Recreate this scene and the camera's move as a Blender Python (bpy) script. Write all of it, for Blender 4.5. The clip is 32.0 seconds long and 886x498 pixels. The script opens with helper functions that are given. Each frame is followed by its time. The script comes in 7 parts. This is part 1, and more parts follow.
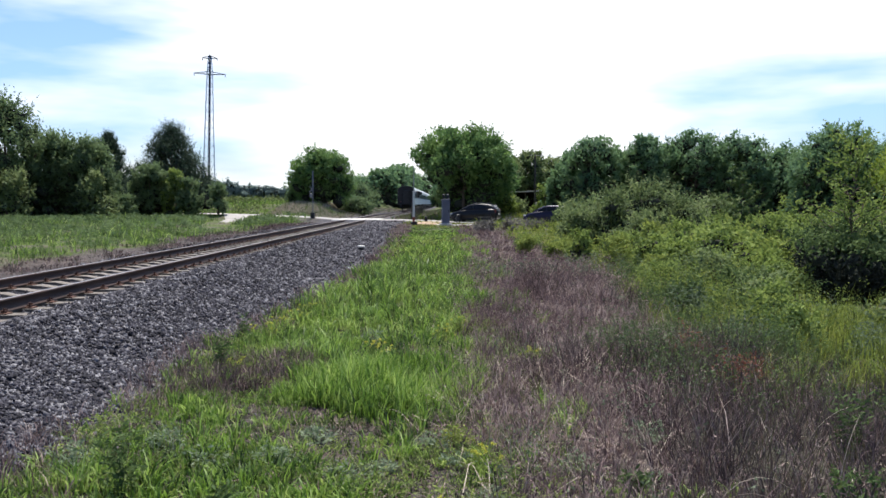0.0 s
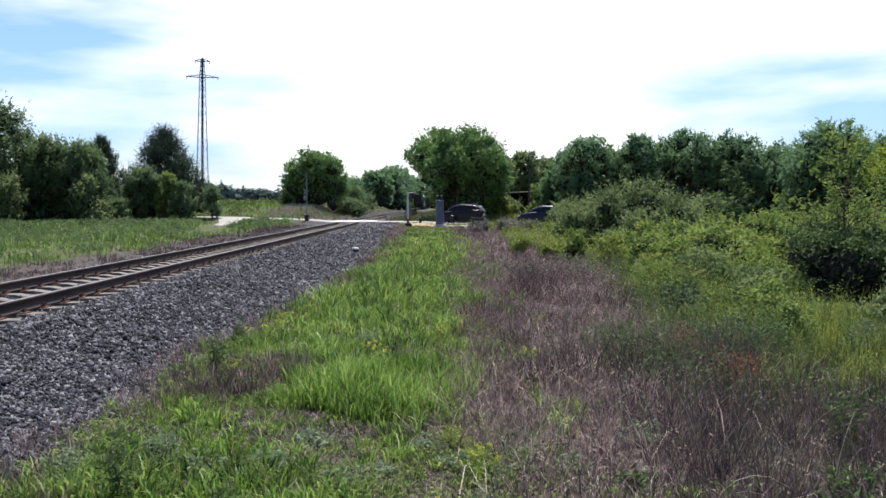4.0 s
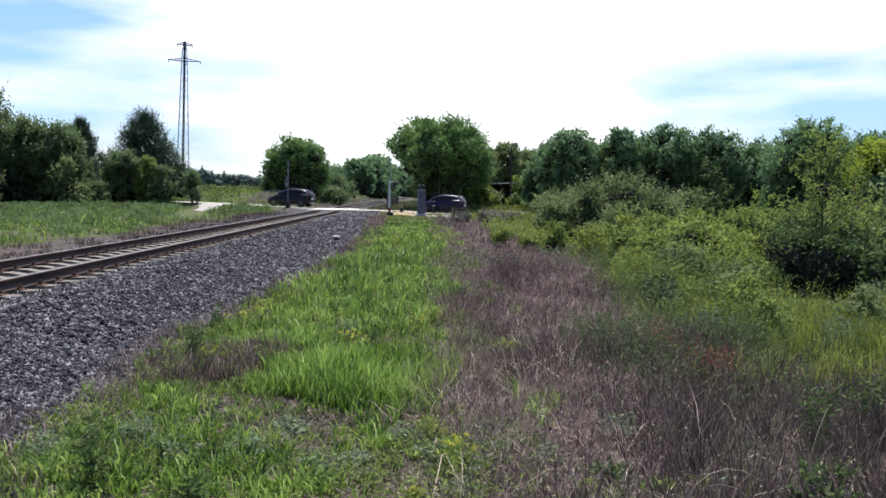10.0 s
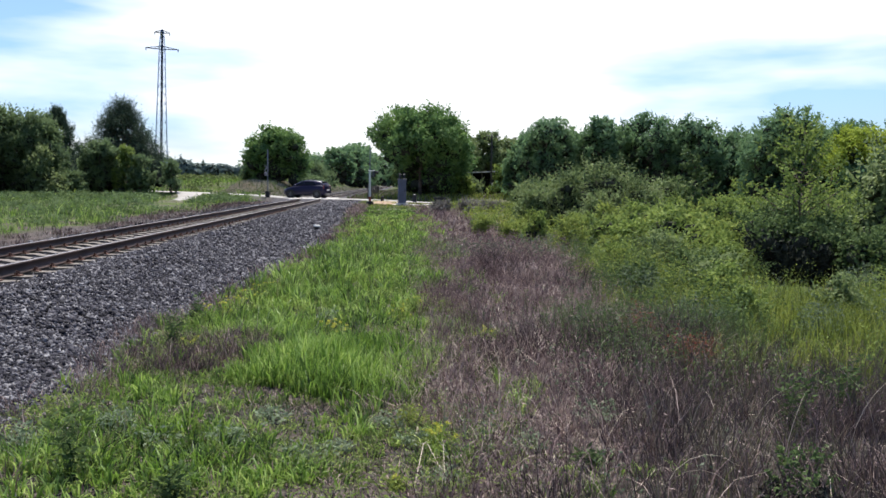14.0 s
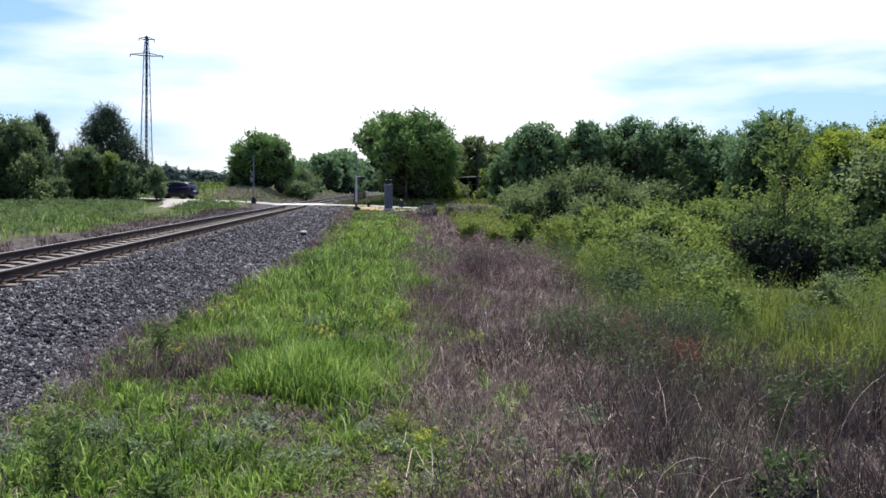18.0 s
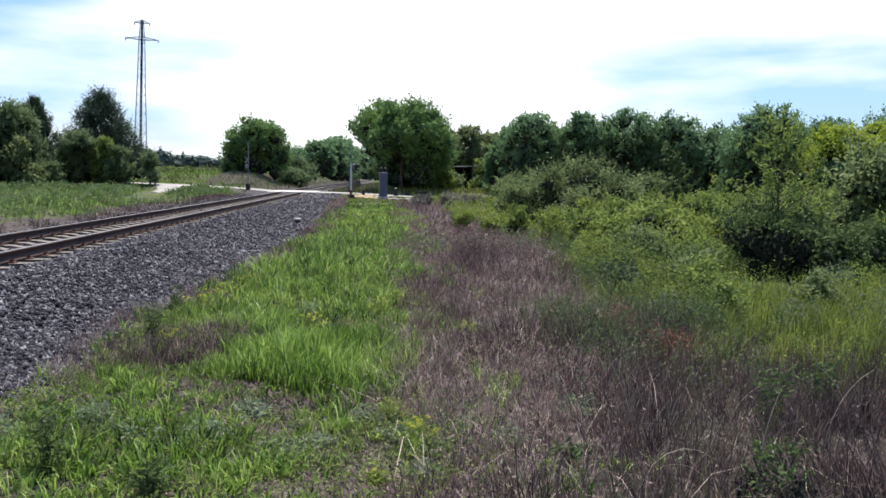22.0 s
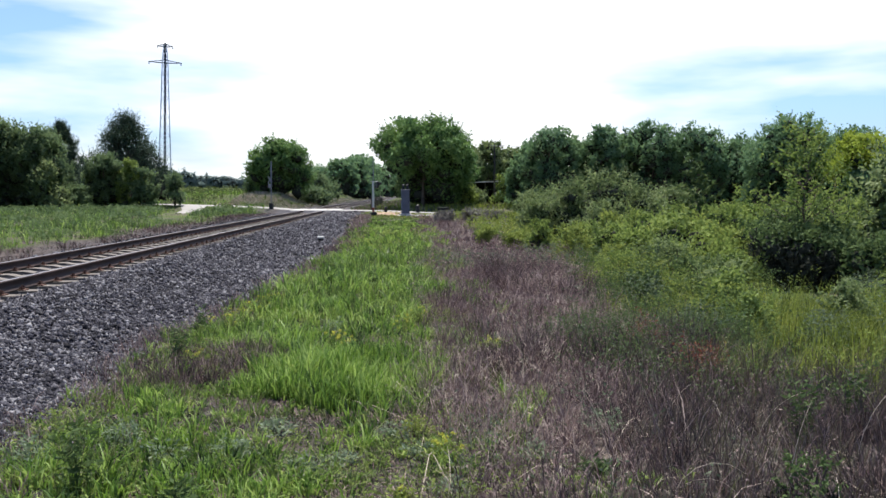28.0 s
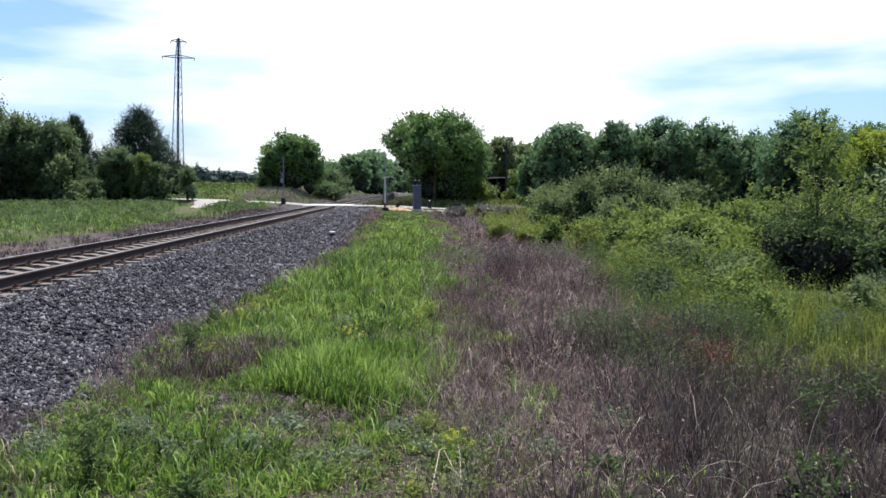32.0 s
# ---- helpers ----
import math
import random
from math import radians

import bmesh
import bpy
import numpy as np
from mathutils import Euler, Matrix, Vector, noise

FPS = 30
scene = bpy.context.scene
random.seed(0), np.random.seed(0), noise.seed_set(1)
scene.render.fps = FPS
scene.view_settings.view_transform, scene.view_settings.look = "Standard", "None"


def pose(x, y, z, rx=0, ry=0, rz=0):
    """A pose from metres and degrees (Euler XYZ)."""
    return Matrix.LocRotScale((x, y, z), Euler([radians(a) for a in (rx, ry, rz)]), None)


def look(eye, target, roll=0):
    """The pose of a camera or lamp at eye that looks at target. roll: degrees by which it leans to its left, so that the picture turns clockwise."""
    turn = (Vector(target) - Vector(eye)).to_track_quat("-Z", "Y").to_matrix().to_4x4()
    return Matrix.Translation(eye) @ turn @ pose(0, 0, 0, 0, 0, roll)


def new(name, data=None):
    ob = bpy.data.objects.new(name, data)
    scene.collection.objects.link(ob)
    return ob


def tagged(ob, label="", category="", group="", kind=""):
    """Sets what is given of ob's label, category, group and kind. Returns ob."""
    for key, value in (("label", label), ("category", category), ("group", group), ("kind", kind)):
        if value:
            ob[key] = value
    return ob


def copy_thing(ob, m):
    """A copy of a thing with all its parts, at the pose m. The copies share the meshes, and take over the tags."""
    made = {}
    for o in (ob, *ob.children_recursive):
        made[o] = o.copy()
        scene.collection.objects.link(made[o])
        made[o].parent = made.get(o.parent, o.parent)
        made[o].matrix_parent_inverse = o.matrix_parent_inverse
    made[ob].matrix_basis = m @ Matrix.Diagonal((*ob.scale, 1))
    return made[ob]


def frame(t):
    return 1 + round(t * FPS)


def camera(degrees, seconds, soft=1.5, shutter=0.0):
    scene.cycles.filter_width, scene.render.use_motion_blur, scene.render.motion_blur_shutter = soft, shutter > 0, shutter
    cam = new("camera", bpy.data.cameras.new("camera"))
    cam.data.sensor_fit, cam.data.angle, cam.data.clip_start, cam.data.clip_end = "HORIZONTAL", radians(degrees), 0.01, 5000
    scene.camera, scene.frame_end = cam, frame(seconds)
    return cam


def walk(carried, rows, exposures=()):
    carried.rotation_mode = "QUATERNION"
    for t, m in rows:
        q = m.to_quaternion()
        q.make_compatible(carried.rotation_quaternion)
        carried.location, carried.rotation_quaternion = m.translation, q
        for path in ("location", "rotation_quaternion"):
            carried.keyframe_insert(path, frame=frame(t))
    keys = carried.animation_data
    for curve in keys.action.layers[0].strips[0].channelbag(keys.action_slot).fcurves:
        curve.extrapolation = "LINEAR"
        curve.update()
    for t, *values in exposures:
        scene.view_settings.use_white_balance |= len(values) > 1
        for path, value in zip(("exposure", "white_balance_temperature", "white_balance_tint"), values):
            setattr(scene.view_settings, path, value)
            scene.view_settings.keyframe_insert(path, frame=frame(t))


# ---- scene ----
cam = camera(53.1, 32.0, soft=1.6)

# The camera stands on the verge beside a single-track railway; x is right, y along the track.
EYE = (0.0, 0.0, 1.75)
PATH = [
    (0, -0.25, -2.94, -0.03), (0.5, -0.62, -2.88, 0.61), (1, -0.98, -2.84, 0.45), (1.5, -1.32, -2.79, 0.49), (2, -1.09, -2.68, 0.49),
    (2.5, -1.15, -2.45, 0.92), (3, -0.49, -2.56, 0.60), (3.5, -0.65, -2.71, 0.44), (5.5, -0.62, -3.16, 0.72), (6, -1.08, -2.86, 0.42),
    (6.5, -1.40, -2.77, 0.01), (7, -1.93, -2.75, -0.00), (7.5, -1.83, -2.64, -0.31), (8, -1.61, -2.56, -0.23), (8.5, -1.32, -2.31, -0.81),
    (9, -1.83, -1.80, -0.37), (9.5, -1.61, -2.57, -0.54), (10, -1.81, -3.51, -0.69), (10.5, -2.25, -4.40, -0.90), (11, -2.38, -4.10, -0.83),
    (11.5, -2.13, -4.63, -0.67), (12, -2.40, -4.46, -0.91), (12.5, -2.59, -4.57, -0.07), (13, -3.25, -4.55, -0.53), (13.5, -3.14, -4.44, -0.49),
    (15.5, -2.67, -3.65, -0.96), (16, -2.70, -3.88, -1.26), (16.5, -3.14, -3.92, -1.18), (17, -3.32, -4.01, -0.82), (17.5, -3.66, -4.10, -0.66),
    (18, -3.93, -3.88, -0.20), (18.5, -3.66, -4.13, -0.46), (19, -3.67, -3.98, -0.50), (19.5, -3.75, -4.75, -0.70), (20, -3.87, -4.77, -0.82),
    (20.5, -3.87, -4.85, -0.72), (21, -3.98, -4.75, -0.80), (21.5, -4.19, -4.72, -0.66), (22, -4.26, -4.58, -1.03), (22.5, -4.20, -4.47, -1.05),
    (23, -4.15, -4.44, -0.95), (23.5, -4.21, -4.53, -0.92), (24, -4.02, -4.58, -0.61), (24.5, -4.12, -4.71, -0.61), (26.5, -3.88, -4.25, -0.66),
    (27, -3.65, -4.37, -0.65), (27.5, -3.36, -3.87, -0.46), (28, -2.85, -3.56, 0.03), (28.5, -2.93, -3.79, -0.10), (29, -2.52, -4.11, -0.12),
    (29.5, -1.77, -4.12, 0.08), (30, -1.68, -3.94, -0.11), (30.5, -1.76, -3.93, -0.18), (31, -1.85, -3.85, -0.29), (31.5, -2.01, -3.85, -0.42),
    (32, -2.09, -3.84, -0.22),
]
walk(cam, [(t, pose(*EYE, 90 + pitch, roll, yaw)) for t, yaw, pitch, roll in PATH])

# ---- light ----
SUN_EL, SUN_AZ = 66.0, 4.0  # degrees above the horizon, and from +y towards +x
world = bpy.data.worlds.new("sky")
scene.world = world
world.use_nodes = True
wn, wl = world.node_tree.nodes, world.node_tree.links
wn.clear()


sky = wn.new("ShaderNodeTexSky")
sky.sky_type, sky.sun_disc = "NISHITA", False
sky.sun_elevation, sky.sun_rotation = radians(SUN_EL), radians(SUN_AZ)
sky.air_density, sky.dust_density, sky.ozone_density = 1.0, 1.2, 1.5
coord = wn.new("ShaderNodeTexCoord")
sep = wn.new("ShaderNodeSeparateXYZ")
wl.new(coord.outputs["Generated"], sep.inputs[0])


def wmath(op, a, b=None, clamp=False):
    n = wn.new("ShaderNodeMath")
    n.operation, n.use_clamp = op, clamp
    for i, v in enumerate((a, b)):
        if v is None:
            continue
        if isinstance(v, (int, float)):
            n.inputs[i].default_value = v
        else:
            wl.new(v, n.inputs[i])
    return n.outputs[0]


# streaky thin cloud: bright ahead, opening to blue towards both sides
stretch = wn.new("ShaderNodeMapping")
stretch.inputs["Scale"].default_value = (1.5, 1.5, 7.0)
stretch.inputs["Location"].default_value = (3.1, 0.4, 0.2)
wl.new(coord.outputs["Generated"], stretch.inputs["Vector"])
cloud = wn.new("ShaderNodeTexNoise")
cloud.inputs["Scale"].default_value, cloud.inputs["Detail"].default_value, cloud.inputs["Roughness"].default_value = 1.6, 5.0, 0.5
wl.new(stretch.outputs[0], cloud.inputs["Vector"])
side = wmath("ABSOLUTE", wmath("SUBTRACT", sep.outputs["X"], 0.06))
cover = wmath("MULTIPLY", wmath("SUBTRACT", 0.43, side), 3.2)
veil = wmath("MULTIPLY", wmath("SUBTRACT", 0.1, sep.outputs["Z"]), 4.0)
streak = wmath("MULTIPLY", wmath("SUBTRACT", cloud.outputs[0], 0.45), 4.5)
above = wmath("MINIMUM", wmath("MULTIPLY", wmath("MAXIMUM", wmath("SUBTRACT", sep.outputs["Z"], 0.12), 0.0), 7.0), 0.7)
clear = wmath("MULTIPLY", wmath("MAXIMUM", wmath("SUBTRACT", sep.outputs["Z"], 0.3), 0.0), -5.0)
fac = wmath("ADD", wmath("ADD", cover, veil), wmath("ADD", streak, wmath("ADD", above, clear)))
fac = wmath("MINIMUM", wmath("MAXIMUM", fac, 0.05), 0.97)
mix = wn.new("ShaderNodeMix")
mix.data_type = "RGBA"
wl.new(fac, mix.inputs["Factor"])
gain = wn.new("ShaderNodeMix")
gain.data_type, gain.blend_type = "RGBA", "MULTIPLY"
gain.inputs["Factor"].default_value = 1.0
gain.inputs[7].default_value = (0.53, 0.7, 0.99, 1)
wl.new(sky.outputs[0], gain.inputs[6])
wl.new(gain.outputs[2], mix.inputs[6])
# thin cloud scatters light forwards: brightest on the sun's side of the sky, duller away from it
sd = Vector((math.sin(radians(SUN_AZ)) * math.cos(radians(SUN_EL)), math.cos(radians(SUN_AZ)) * math.cos(radians(SUN_EL)), math.sin(radians(SUN_EL))))
towards = wmath("ADD", wmath("ADD", wmath("MULTIPLY", sep.outputs["X"], sd.x), wmath("MULTIPLY", sep.outputs["Y"], sd.y)), wmath("MULTIPLY", sep.outputs["Z"], sd.z))
glow = wmath("ADD", wmath("MULTIPLY", wmath("MULTIPLY", wmath("ADD", towards, 0.35), 1.4, True), 0.48), 0.52)
shade = wn.new("ShaderNodeVectorMath")
shade.operation = "SCALE"
shade.inputs[0].default_value = (7.0, 7.15, 7.35)
wl.new(glow, shade.inputs["Scale"])
wl.new(shade.outputs[0], mix.inputs[7])
bg = wn.new("ShaderNodeBackground")
bg.inputs["Strength"].default_value = 0.1
wl.new(mix.outputs[2], bg.inputs["Color"])
wout = wn.new("ShaderNodeOutputWorld")
wl.new(bg.outputs[0], wout.inputs[0])

sun = new("sun", bpy.data.lights.new("sun", "SUN"))
sun.data.energy, sun.data.angle, sun.data.color = 5.0, radians(0.8), (1.0, 0.95, 0.87)
sun.matrix_world = look(sd * 50, (0, 0, 0))
scene.view_settings.exposure = 0.92

# ---- materials ----


def material(name, base, rough=0.8, metal=0.0, vary=0.25, scale=3.0, fine=40.0, bump=0.3, dist=0.02, other=None, spec=0.3):
    """A surface with stains at a large scale, grain at a fine one, and relief. other: a second colour for the stains."""
    m = bpy.data.materials.new(name)
    m.use_nodes = True
    nt = m.node_tree
    n, l = nt.nodes, nt.links
    b = n["Principled BSDF"]
    b.inputs["Roughness"].default_value, b.inputs["Metallic"].default_value = rough, metal
    b.inputs["Specular IOR Level"].default_value = spec
    tc = n.new("ShaderNodeTexCoord")
    big, small = n.new("ShaderNodeTexNoise"), n.new("ShaderNodeTexNoise")
    big.inputs["Scale"].default_value, big.inputs["Detail"].default_value = scale, 6
    small.inputs["Scale"].default_value, small.inputs["Detail"].default_value = fine, 4
    for q in (big, small):
        l.new(tc.outputs["Object"], q.inputs["Vector"])
    ramp = n.new("ShaderNodeValToRGB")
    c1 = [max(0, c * (1 - vary)) for c in base]
    c2 = other or [min(1, c * (1 + vary)) for c in base]
    ramp.color_ramp.elements[0].position, ramp.color_ramp.elements[1].position = 0.32, 0.68
    ramp.color_ramp.elements[0].color, ramp.color_ramp.elements[1].color = (*c1, 1), (*c2, 1)
    l.new(big.outputs[0], ramp.inputs[0])
    mx = n.new("ShaderNodeMix")
    mx.data_type, mx.blend_type = "RGBA", "OVERLAY"
    mx.inputs["Factor"].default_value = 0.35
    l.new(ramp.outputs[0], mx.inputs[6])
    l.new(small.outputs[0], mx.inputs[7])
    l.new(mx.outputs[2], b.inputs["Base Color"])
    bp = n.new("ShaderNodeBump")
    bp.inputs["Strength"].default_value, bp.inputs["Distance"].default_value = bump, dist
    l.new(small.outputs[0], bp.inputs["Height"])
    l.new(bp.outputs[0], b.inputs["Normal"])
    return m


def leafy(name, colours, see=0.35, rough=0.55, patch=0.5, spec=0.25, each=0.62):
    """Leaves or blades: each one its own tint from the ramp, drifting with the place; light comes through them."""
    m = bpy.data.materials.new(name)
    m.use_nodes = True
    nt = m.node_tree
    n, l = nt.nodes, nt.links
    b = n["Principled BSDF"]
    b.inputs["Roughness"].default_value = rough
    b.inputs["Specular IOR Level"].default_value = spec
    geo, tc = n.new("ShaderNodeNewGeometry"), n.new("ShaderNodeTexCoord")
    noi = n.new("ShaderNodeTexNoise")
    noi.inputs["Scale"].default_value, noi.inputs["Detail"].default_value = patch, 3
    l.new(tc.outputs["Object"], noi.inputs["Vector"])
    add = n.new("ShaderNodeMath")
    add.operation = "MULTIPLY_ADD"
    l.new(geo.outputs["Random Per Island"], add.inputs[0])
    add.inputs[1].default_value = each
    drift = n.new("ShaderNodeMath")
    drift.operation = "MULTIPLY_ADD"
    l.new(noi.outputs[0], drift.inputs[0])
    drift.inputs[1].default_value, drift.inputs[2].default_value = 1.3, -0.15 - each / 2
    l.new(drift.outputs[0], add.inputs[2])
    ramp = n.new("ShaderNodeValToRGB")
    els = ramp.color_ramp.elements
    while len(els) < len(colours):
        els.new(0.5)
    for i, c in enumerate(colours):
        els[i].position, els[i].color = i / (len(colours) - 1), (*c, 1)
    l.new(add.outputs[0], ramp.inputs[0])
    l.new(ramp.outputs[0], b.inputs["Base Color"])
    tr = n.new("ShaderNodeBsdfTranslucent")
    l.new(ramp.outputs[0], tr.inputs["Color"])
    sh = n.new("ShaderNodeMixShader")
    sh.inputs[0].default_value = see
    l.new(b.outputs[0], sh.inputs[1])
    l.new(tr.outputs[0], sh.inputs[2])
    l.new(sh.outputs[0], n["Material Output"].inputs["Surface"])
    return m


def paint(name, base, rough=0.35, coat=0.5, metal=0.0):
    m = material(name, base, rough, metal, 0.08, 2.0, 30.0, 0.05, 0.002, None, 0.5)
    m.node_tree.nodes["Principled BSDF"].inputs["Coat Weight"].default_value = coat
    return m


M_GRASS = leafy("lush_grass", [(0.014, 0.03, 0.01), (0.088, 0.168, 0.025), (0.205, 0.33, 0.052), (0.44, 0.55, 0.165)], 0.36, 0.5, 0.8, 0.3, 0.85)
M_TURF = leafy("dull_turf", [(0.022, 0.034, 0.014), (0.066, 0.094, 0.028), (0.125, 0.16, 0.052), (0.23, 0.26, 0.12)], 0.25, 0.7, 1.2, 0.08, 0.85)
M_MEADOW = leafy("meadow_grass", [(0.0403, 0.0552, 0.0161), (0.1207, 0.1587, 0.0322), (0.23, 0.276, 0.0529), (0.3565, 0.368, 0.115)], 0.34, 0.7, 0.9, 0.06, 0.7)
M_DRY = leafy("dry_grass", [(0.04, 0.027, 0.028), (0.118, 0.082, 0.082), (0.23, 0.165, 0.157), (0.48, 0.385, 0.33)], 0.15, 0.8, 0.9, 0.06, 0.8)
M_DARK = leafy("dark_stalk", [(0.024, 0.02, 0.021), (0.058, 0.045, 0.046), (0.105, 0.082, 0.08), (0.1, 0.11, 0.045)], 0.2, 0.8, 0.9, 0.06, 0.8)
M_STRAW = leafy("straw", [(0.3, 0.24, 0.19), (0.45, 0.38, 0.3), (0.55, 0.48, 0.4)], 0.15, 0.7)
M_WEED = leafy("grey_weed", [(0.055, 0.08, 0.045), (0.12, 0.155, 0.095), (0.22, 0.265, 0.175)], 0.35, 0.8, 0.8, 0.04)
M_WOOL = leafy("woolly_weed", [(0.08, 0.115, 0.065), (0.19, 0.245, 0.145), (0.36, 0.42, 0.29)], 0.45, 0.7, 0.8, 0.1, 0.8)
M_FLOWER = leafy("yellow_flower", [(0.33, 0.33, 0.05), (0.46, 0.46, 0.07), (0.6, 0.58, 0.13)], 0.3, 0.7, 0.8, 0.05)
M_RUST = leafy("rusty_leaf", [(0.1, 0.035, 0.022), (0.21, 0.07, 0.042), (0.32, 0.11, 0.065)], 0.4)
M_TREE = leafy("tree_leaf", [(0.038, 0.08, 0.034), (0.085, 0.16, 0.056), (0.165, 0.265, 0.08), (0.26, 0.37, 0.115)], 0.3, 0.65, 0.6, 0.08, 0.2)
M_TREE_B = leafy("row_leaf", [(0.05, 0.098, 0.066), (0.094, 0.17, 0.09), (0.158, 0.25, 0.11), (0.23, 0.33, 0.14)], 0.45, 0.65, 0.45, 0.08, 0.15)
# yellow leaf colour carries the sunlight on the trees at the field's edge
M_YELLOW = leafy("sunlit_leaf", [(0.12, 0.18, 0.03), (0.27, 0.335, 0.045), (0.46, 0.51, 0.08)], 0.4, 0.7, 0.6, 0.08, 0.3)
M_PINE = leafy("pine_needle", [(0.018, 0.033, 0.023), (0.036, 0.06, 0.038), (0.066, 0.1, 0.056)], 0.2, 0.7, 0.6, 0.1)
M_BUSH = leafy("hedge_leaf", [(0.03, 0.05, 0.022), (0.062, 0.098, 0.036), (0.108, 0.155, 0.055), (0.17, 0.22, 0.085)], 0.3, 0.7, 0.5, 0.05, 0.35)
M_HEDGE = leafy("olive_hedge_leaf", [(0.048, 0.078, 0.044), (0.098, 0.146, 0.07), (0.152, 0.212, 0.096), (0.225, 0.285, 0.135)], 0.45, 0.65, 0.5, 0.08, 0.2)
M_SAND = material("sandy_soil", (0.3, 0.19, 0.11), 0.95, 0, 0.3, 1.5, 20.0, 0.5, 0.02, (0.4, 0.3, 0.2))
M_BRUSH = leafy("dead_brush", [(0.1, 0.092, 0.08), (0.17, 0.158, 0.14), (0.27, 0.25, 0.22)], 0.2, 0.8, 0.8, 0.05)
M_SILVER = leafy("silver_leaf", [(0.05, 0.076, 0.032), (0.115, 0.16, 0.062), (0.2, 0.25, 0.105), (0.36, 0.41, 0.22)], 0.42, 0.65, 0.7, 0.1, 0.4)
M_SHRUB = leafy("shrub_leaf", [(0.052, 0.082, 0.024), (0.128, 0.185, 0.046), (0.228, 0.292, 0.075), (0.35, 0.4, 0.135)], 0.4, 0.7, 0.6, 0.08, 0.35)
M_SPURGE = leafy("spurge_leaf", [(0.06, 0.088, 0.026), (0.15, 0.195, 0.047), (0.26, 0.31, 0.075), (0.41, 0.44, 0.12)], 0.36, 0.75, 0.9, 0.06, 0.5)
# pale blue-green leaf colour carries the haze over the far woods
M_HAZY_WOOD = leafy("hazy_wood", [(0.13, 0.175, 0.17), (0.155, 0.205, 0.19), (0.18, 0.225, 0.2)], 0.5, 0.9, 0.02, 0.0, 0.3)
# near-black colour stands in for the shade inside crowns and shrubs
M_INNER_SHADE = material("inner_shade", (0.042, 0.046, 0.036), 1.0, 0, 0.3, 2.0, 18.0, 0.8, 0.05, None, 0.0)
M_BARK = material("bark", (0.09, 0.07, 0.055), 0.9, 0, 0.4, 2.0, 18.0, 0.8, 0.05)
M_STONE = leafy("ballast_stone", [(0.009, 0.009, 0.012), (0.025, 0.0245, 0.032), (0.055, 0.053, 0.065), (0.2, 0.195, 0.205)], 0.0, 0.8, 7.0, 0.12, 0.95)
M_STONE_ONE = M_STONE.copy()
M_STONE_ONE.name = "loose_stone"
info = M_STONE_ONE.node_tree.nodes.new("ShaderNodeObjectInfo")
for node in M_STONE_ONE.node_tree.nodes:
    if node.type == "MATH" and node.inputs[0].is_linked and node.inputs[0].links[0].from_socket.name == "Random Per Island":
        M_STONE_ONE.node_tree.links.new(info.outputs["Random"], node.inputs[0])
M_RAIL = material("rusty_rail", (0.05, 0.03, 0.024), 0.75, 0.2, 0.35, 1.5, 60.0, 0.3, 0.003)
M_RAILTOP = material("polished_rail", (0.22, 0.2, 0.19), 0.42, 0.7, 0.1, 2.0, 80.0, 0.05, 0.001)
M_SLEEPER = material("sleeper_concrete", (0.125, 0.108, 0.095), 0.9, 0, 0.35, 2.2, 35.0, 0.5, 0.01, (0.195, 0.17, 0.145))
M_CLIP = material("rusty_clip", (0.1, 0.052, 0.036), 0.85, 0.3, 0.35, 9.0, 60.0, 0.3, 0.003)
M_ROAD = material("dusty_asphalt", (0.27, 0.255, 0.235), 0.95, 0, 0.15, 0.4, 30.0, 0.3, 0.01)
M_PANEL = material("crossing_concrete", (0.44, 0.42, 0.39), 0.9, 0, 0.15, 1.0, 25.0, 0.3, 0.006)
M_CONC = material("foot_concrete", (0.42, 0.4, 0.37), 0.9, 0, 0.2, 3.0, 40.0, 0.5, 0.01)
M_WHITE = material("white_paint", (0.55, 0.55, 0.54), 0.6, 0, 0.1, 3.0, 40.0, 0.15, 0.003, (0.6, 0.57, 0.5))
M_RED = material("red_paint", (0.26, 0.06, 0.045), 0.55, 0, 0.2, 3.0, 40.0, 0.15, 0.003)
M_GREY = material("grey_steel", (0.16, 0.17, 0.19), 0.55, 0.3, 0.12, 3.0, 40.0, 0.15, 0.003)
M_CABINET = material("cabinet_paint", (0.095, 0.1, 0.14), 0.6, 0.0, 0.12, 2.0, 40.0, 0.15, 0.003)
M_BLACK = material("black_metal", (0.02, 0.02, 0.022), 0.5, 0.2, 0.2, 3.0, 40.0, 0.15, 0.003)
M_MAST = material("mast_steel", (0.42, 0.48, 0.62), 0.55, 0.2, 0.12, 0.6, 20.0, 0.1, 0.003)
M_MASTDARK = material("mast_ladder", (0.012, 0.016, 0.035), 0.6, 0.2, 0.12, 0.6, 20.0, 0.1, 0.003)
M_WOOD = material("weathered_wood", (0.07, 0.06, 0.05), 0.9, 0, 0.3, 2.0, 25.0, 0.5, 0.01)
# roof and plaster colours are lowered for the shade under the trees
M_ROOF = material("shaded_roof", (0.016, 0.014, 0.014), 1.0, 0, 0.25, 1.0, 14.0, 0.6, 0.02, None, 0.02)
M_PLASTER = material("shaded_plaster", (0.035, 0.03, 0.028), 0.9, 0, 0.2, 1.0, 20.0, 0.3, 0.01)
M_GLASS = paint("dark_glass", (0.008, 0.009, 0.011), 0.15, 0.0)
M_GLASS.node_tree.nodes["Principled BSDF"].inputs["Specular IOR Level"].default_value = 0.22
M_CARBLACK = paint("black_car_paint", (0.004, 0.004, 0.005), 0.35, 0.06)
M_CARBLACK.node_tree.nodes["Principled BSDF"].inputs["Specular IOR Level"].default_value = 0.25
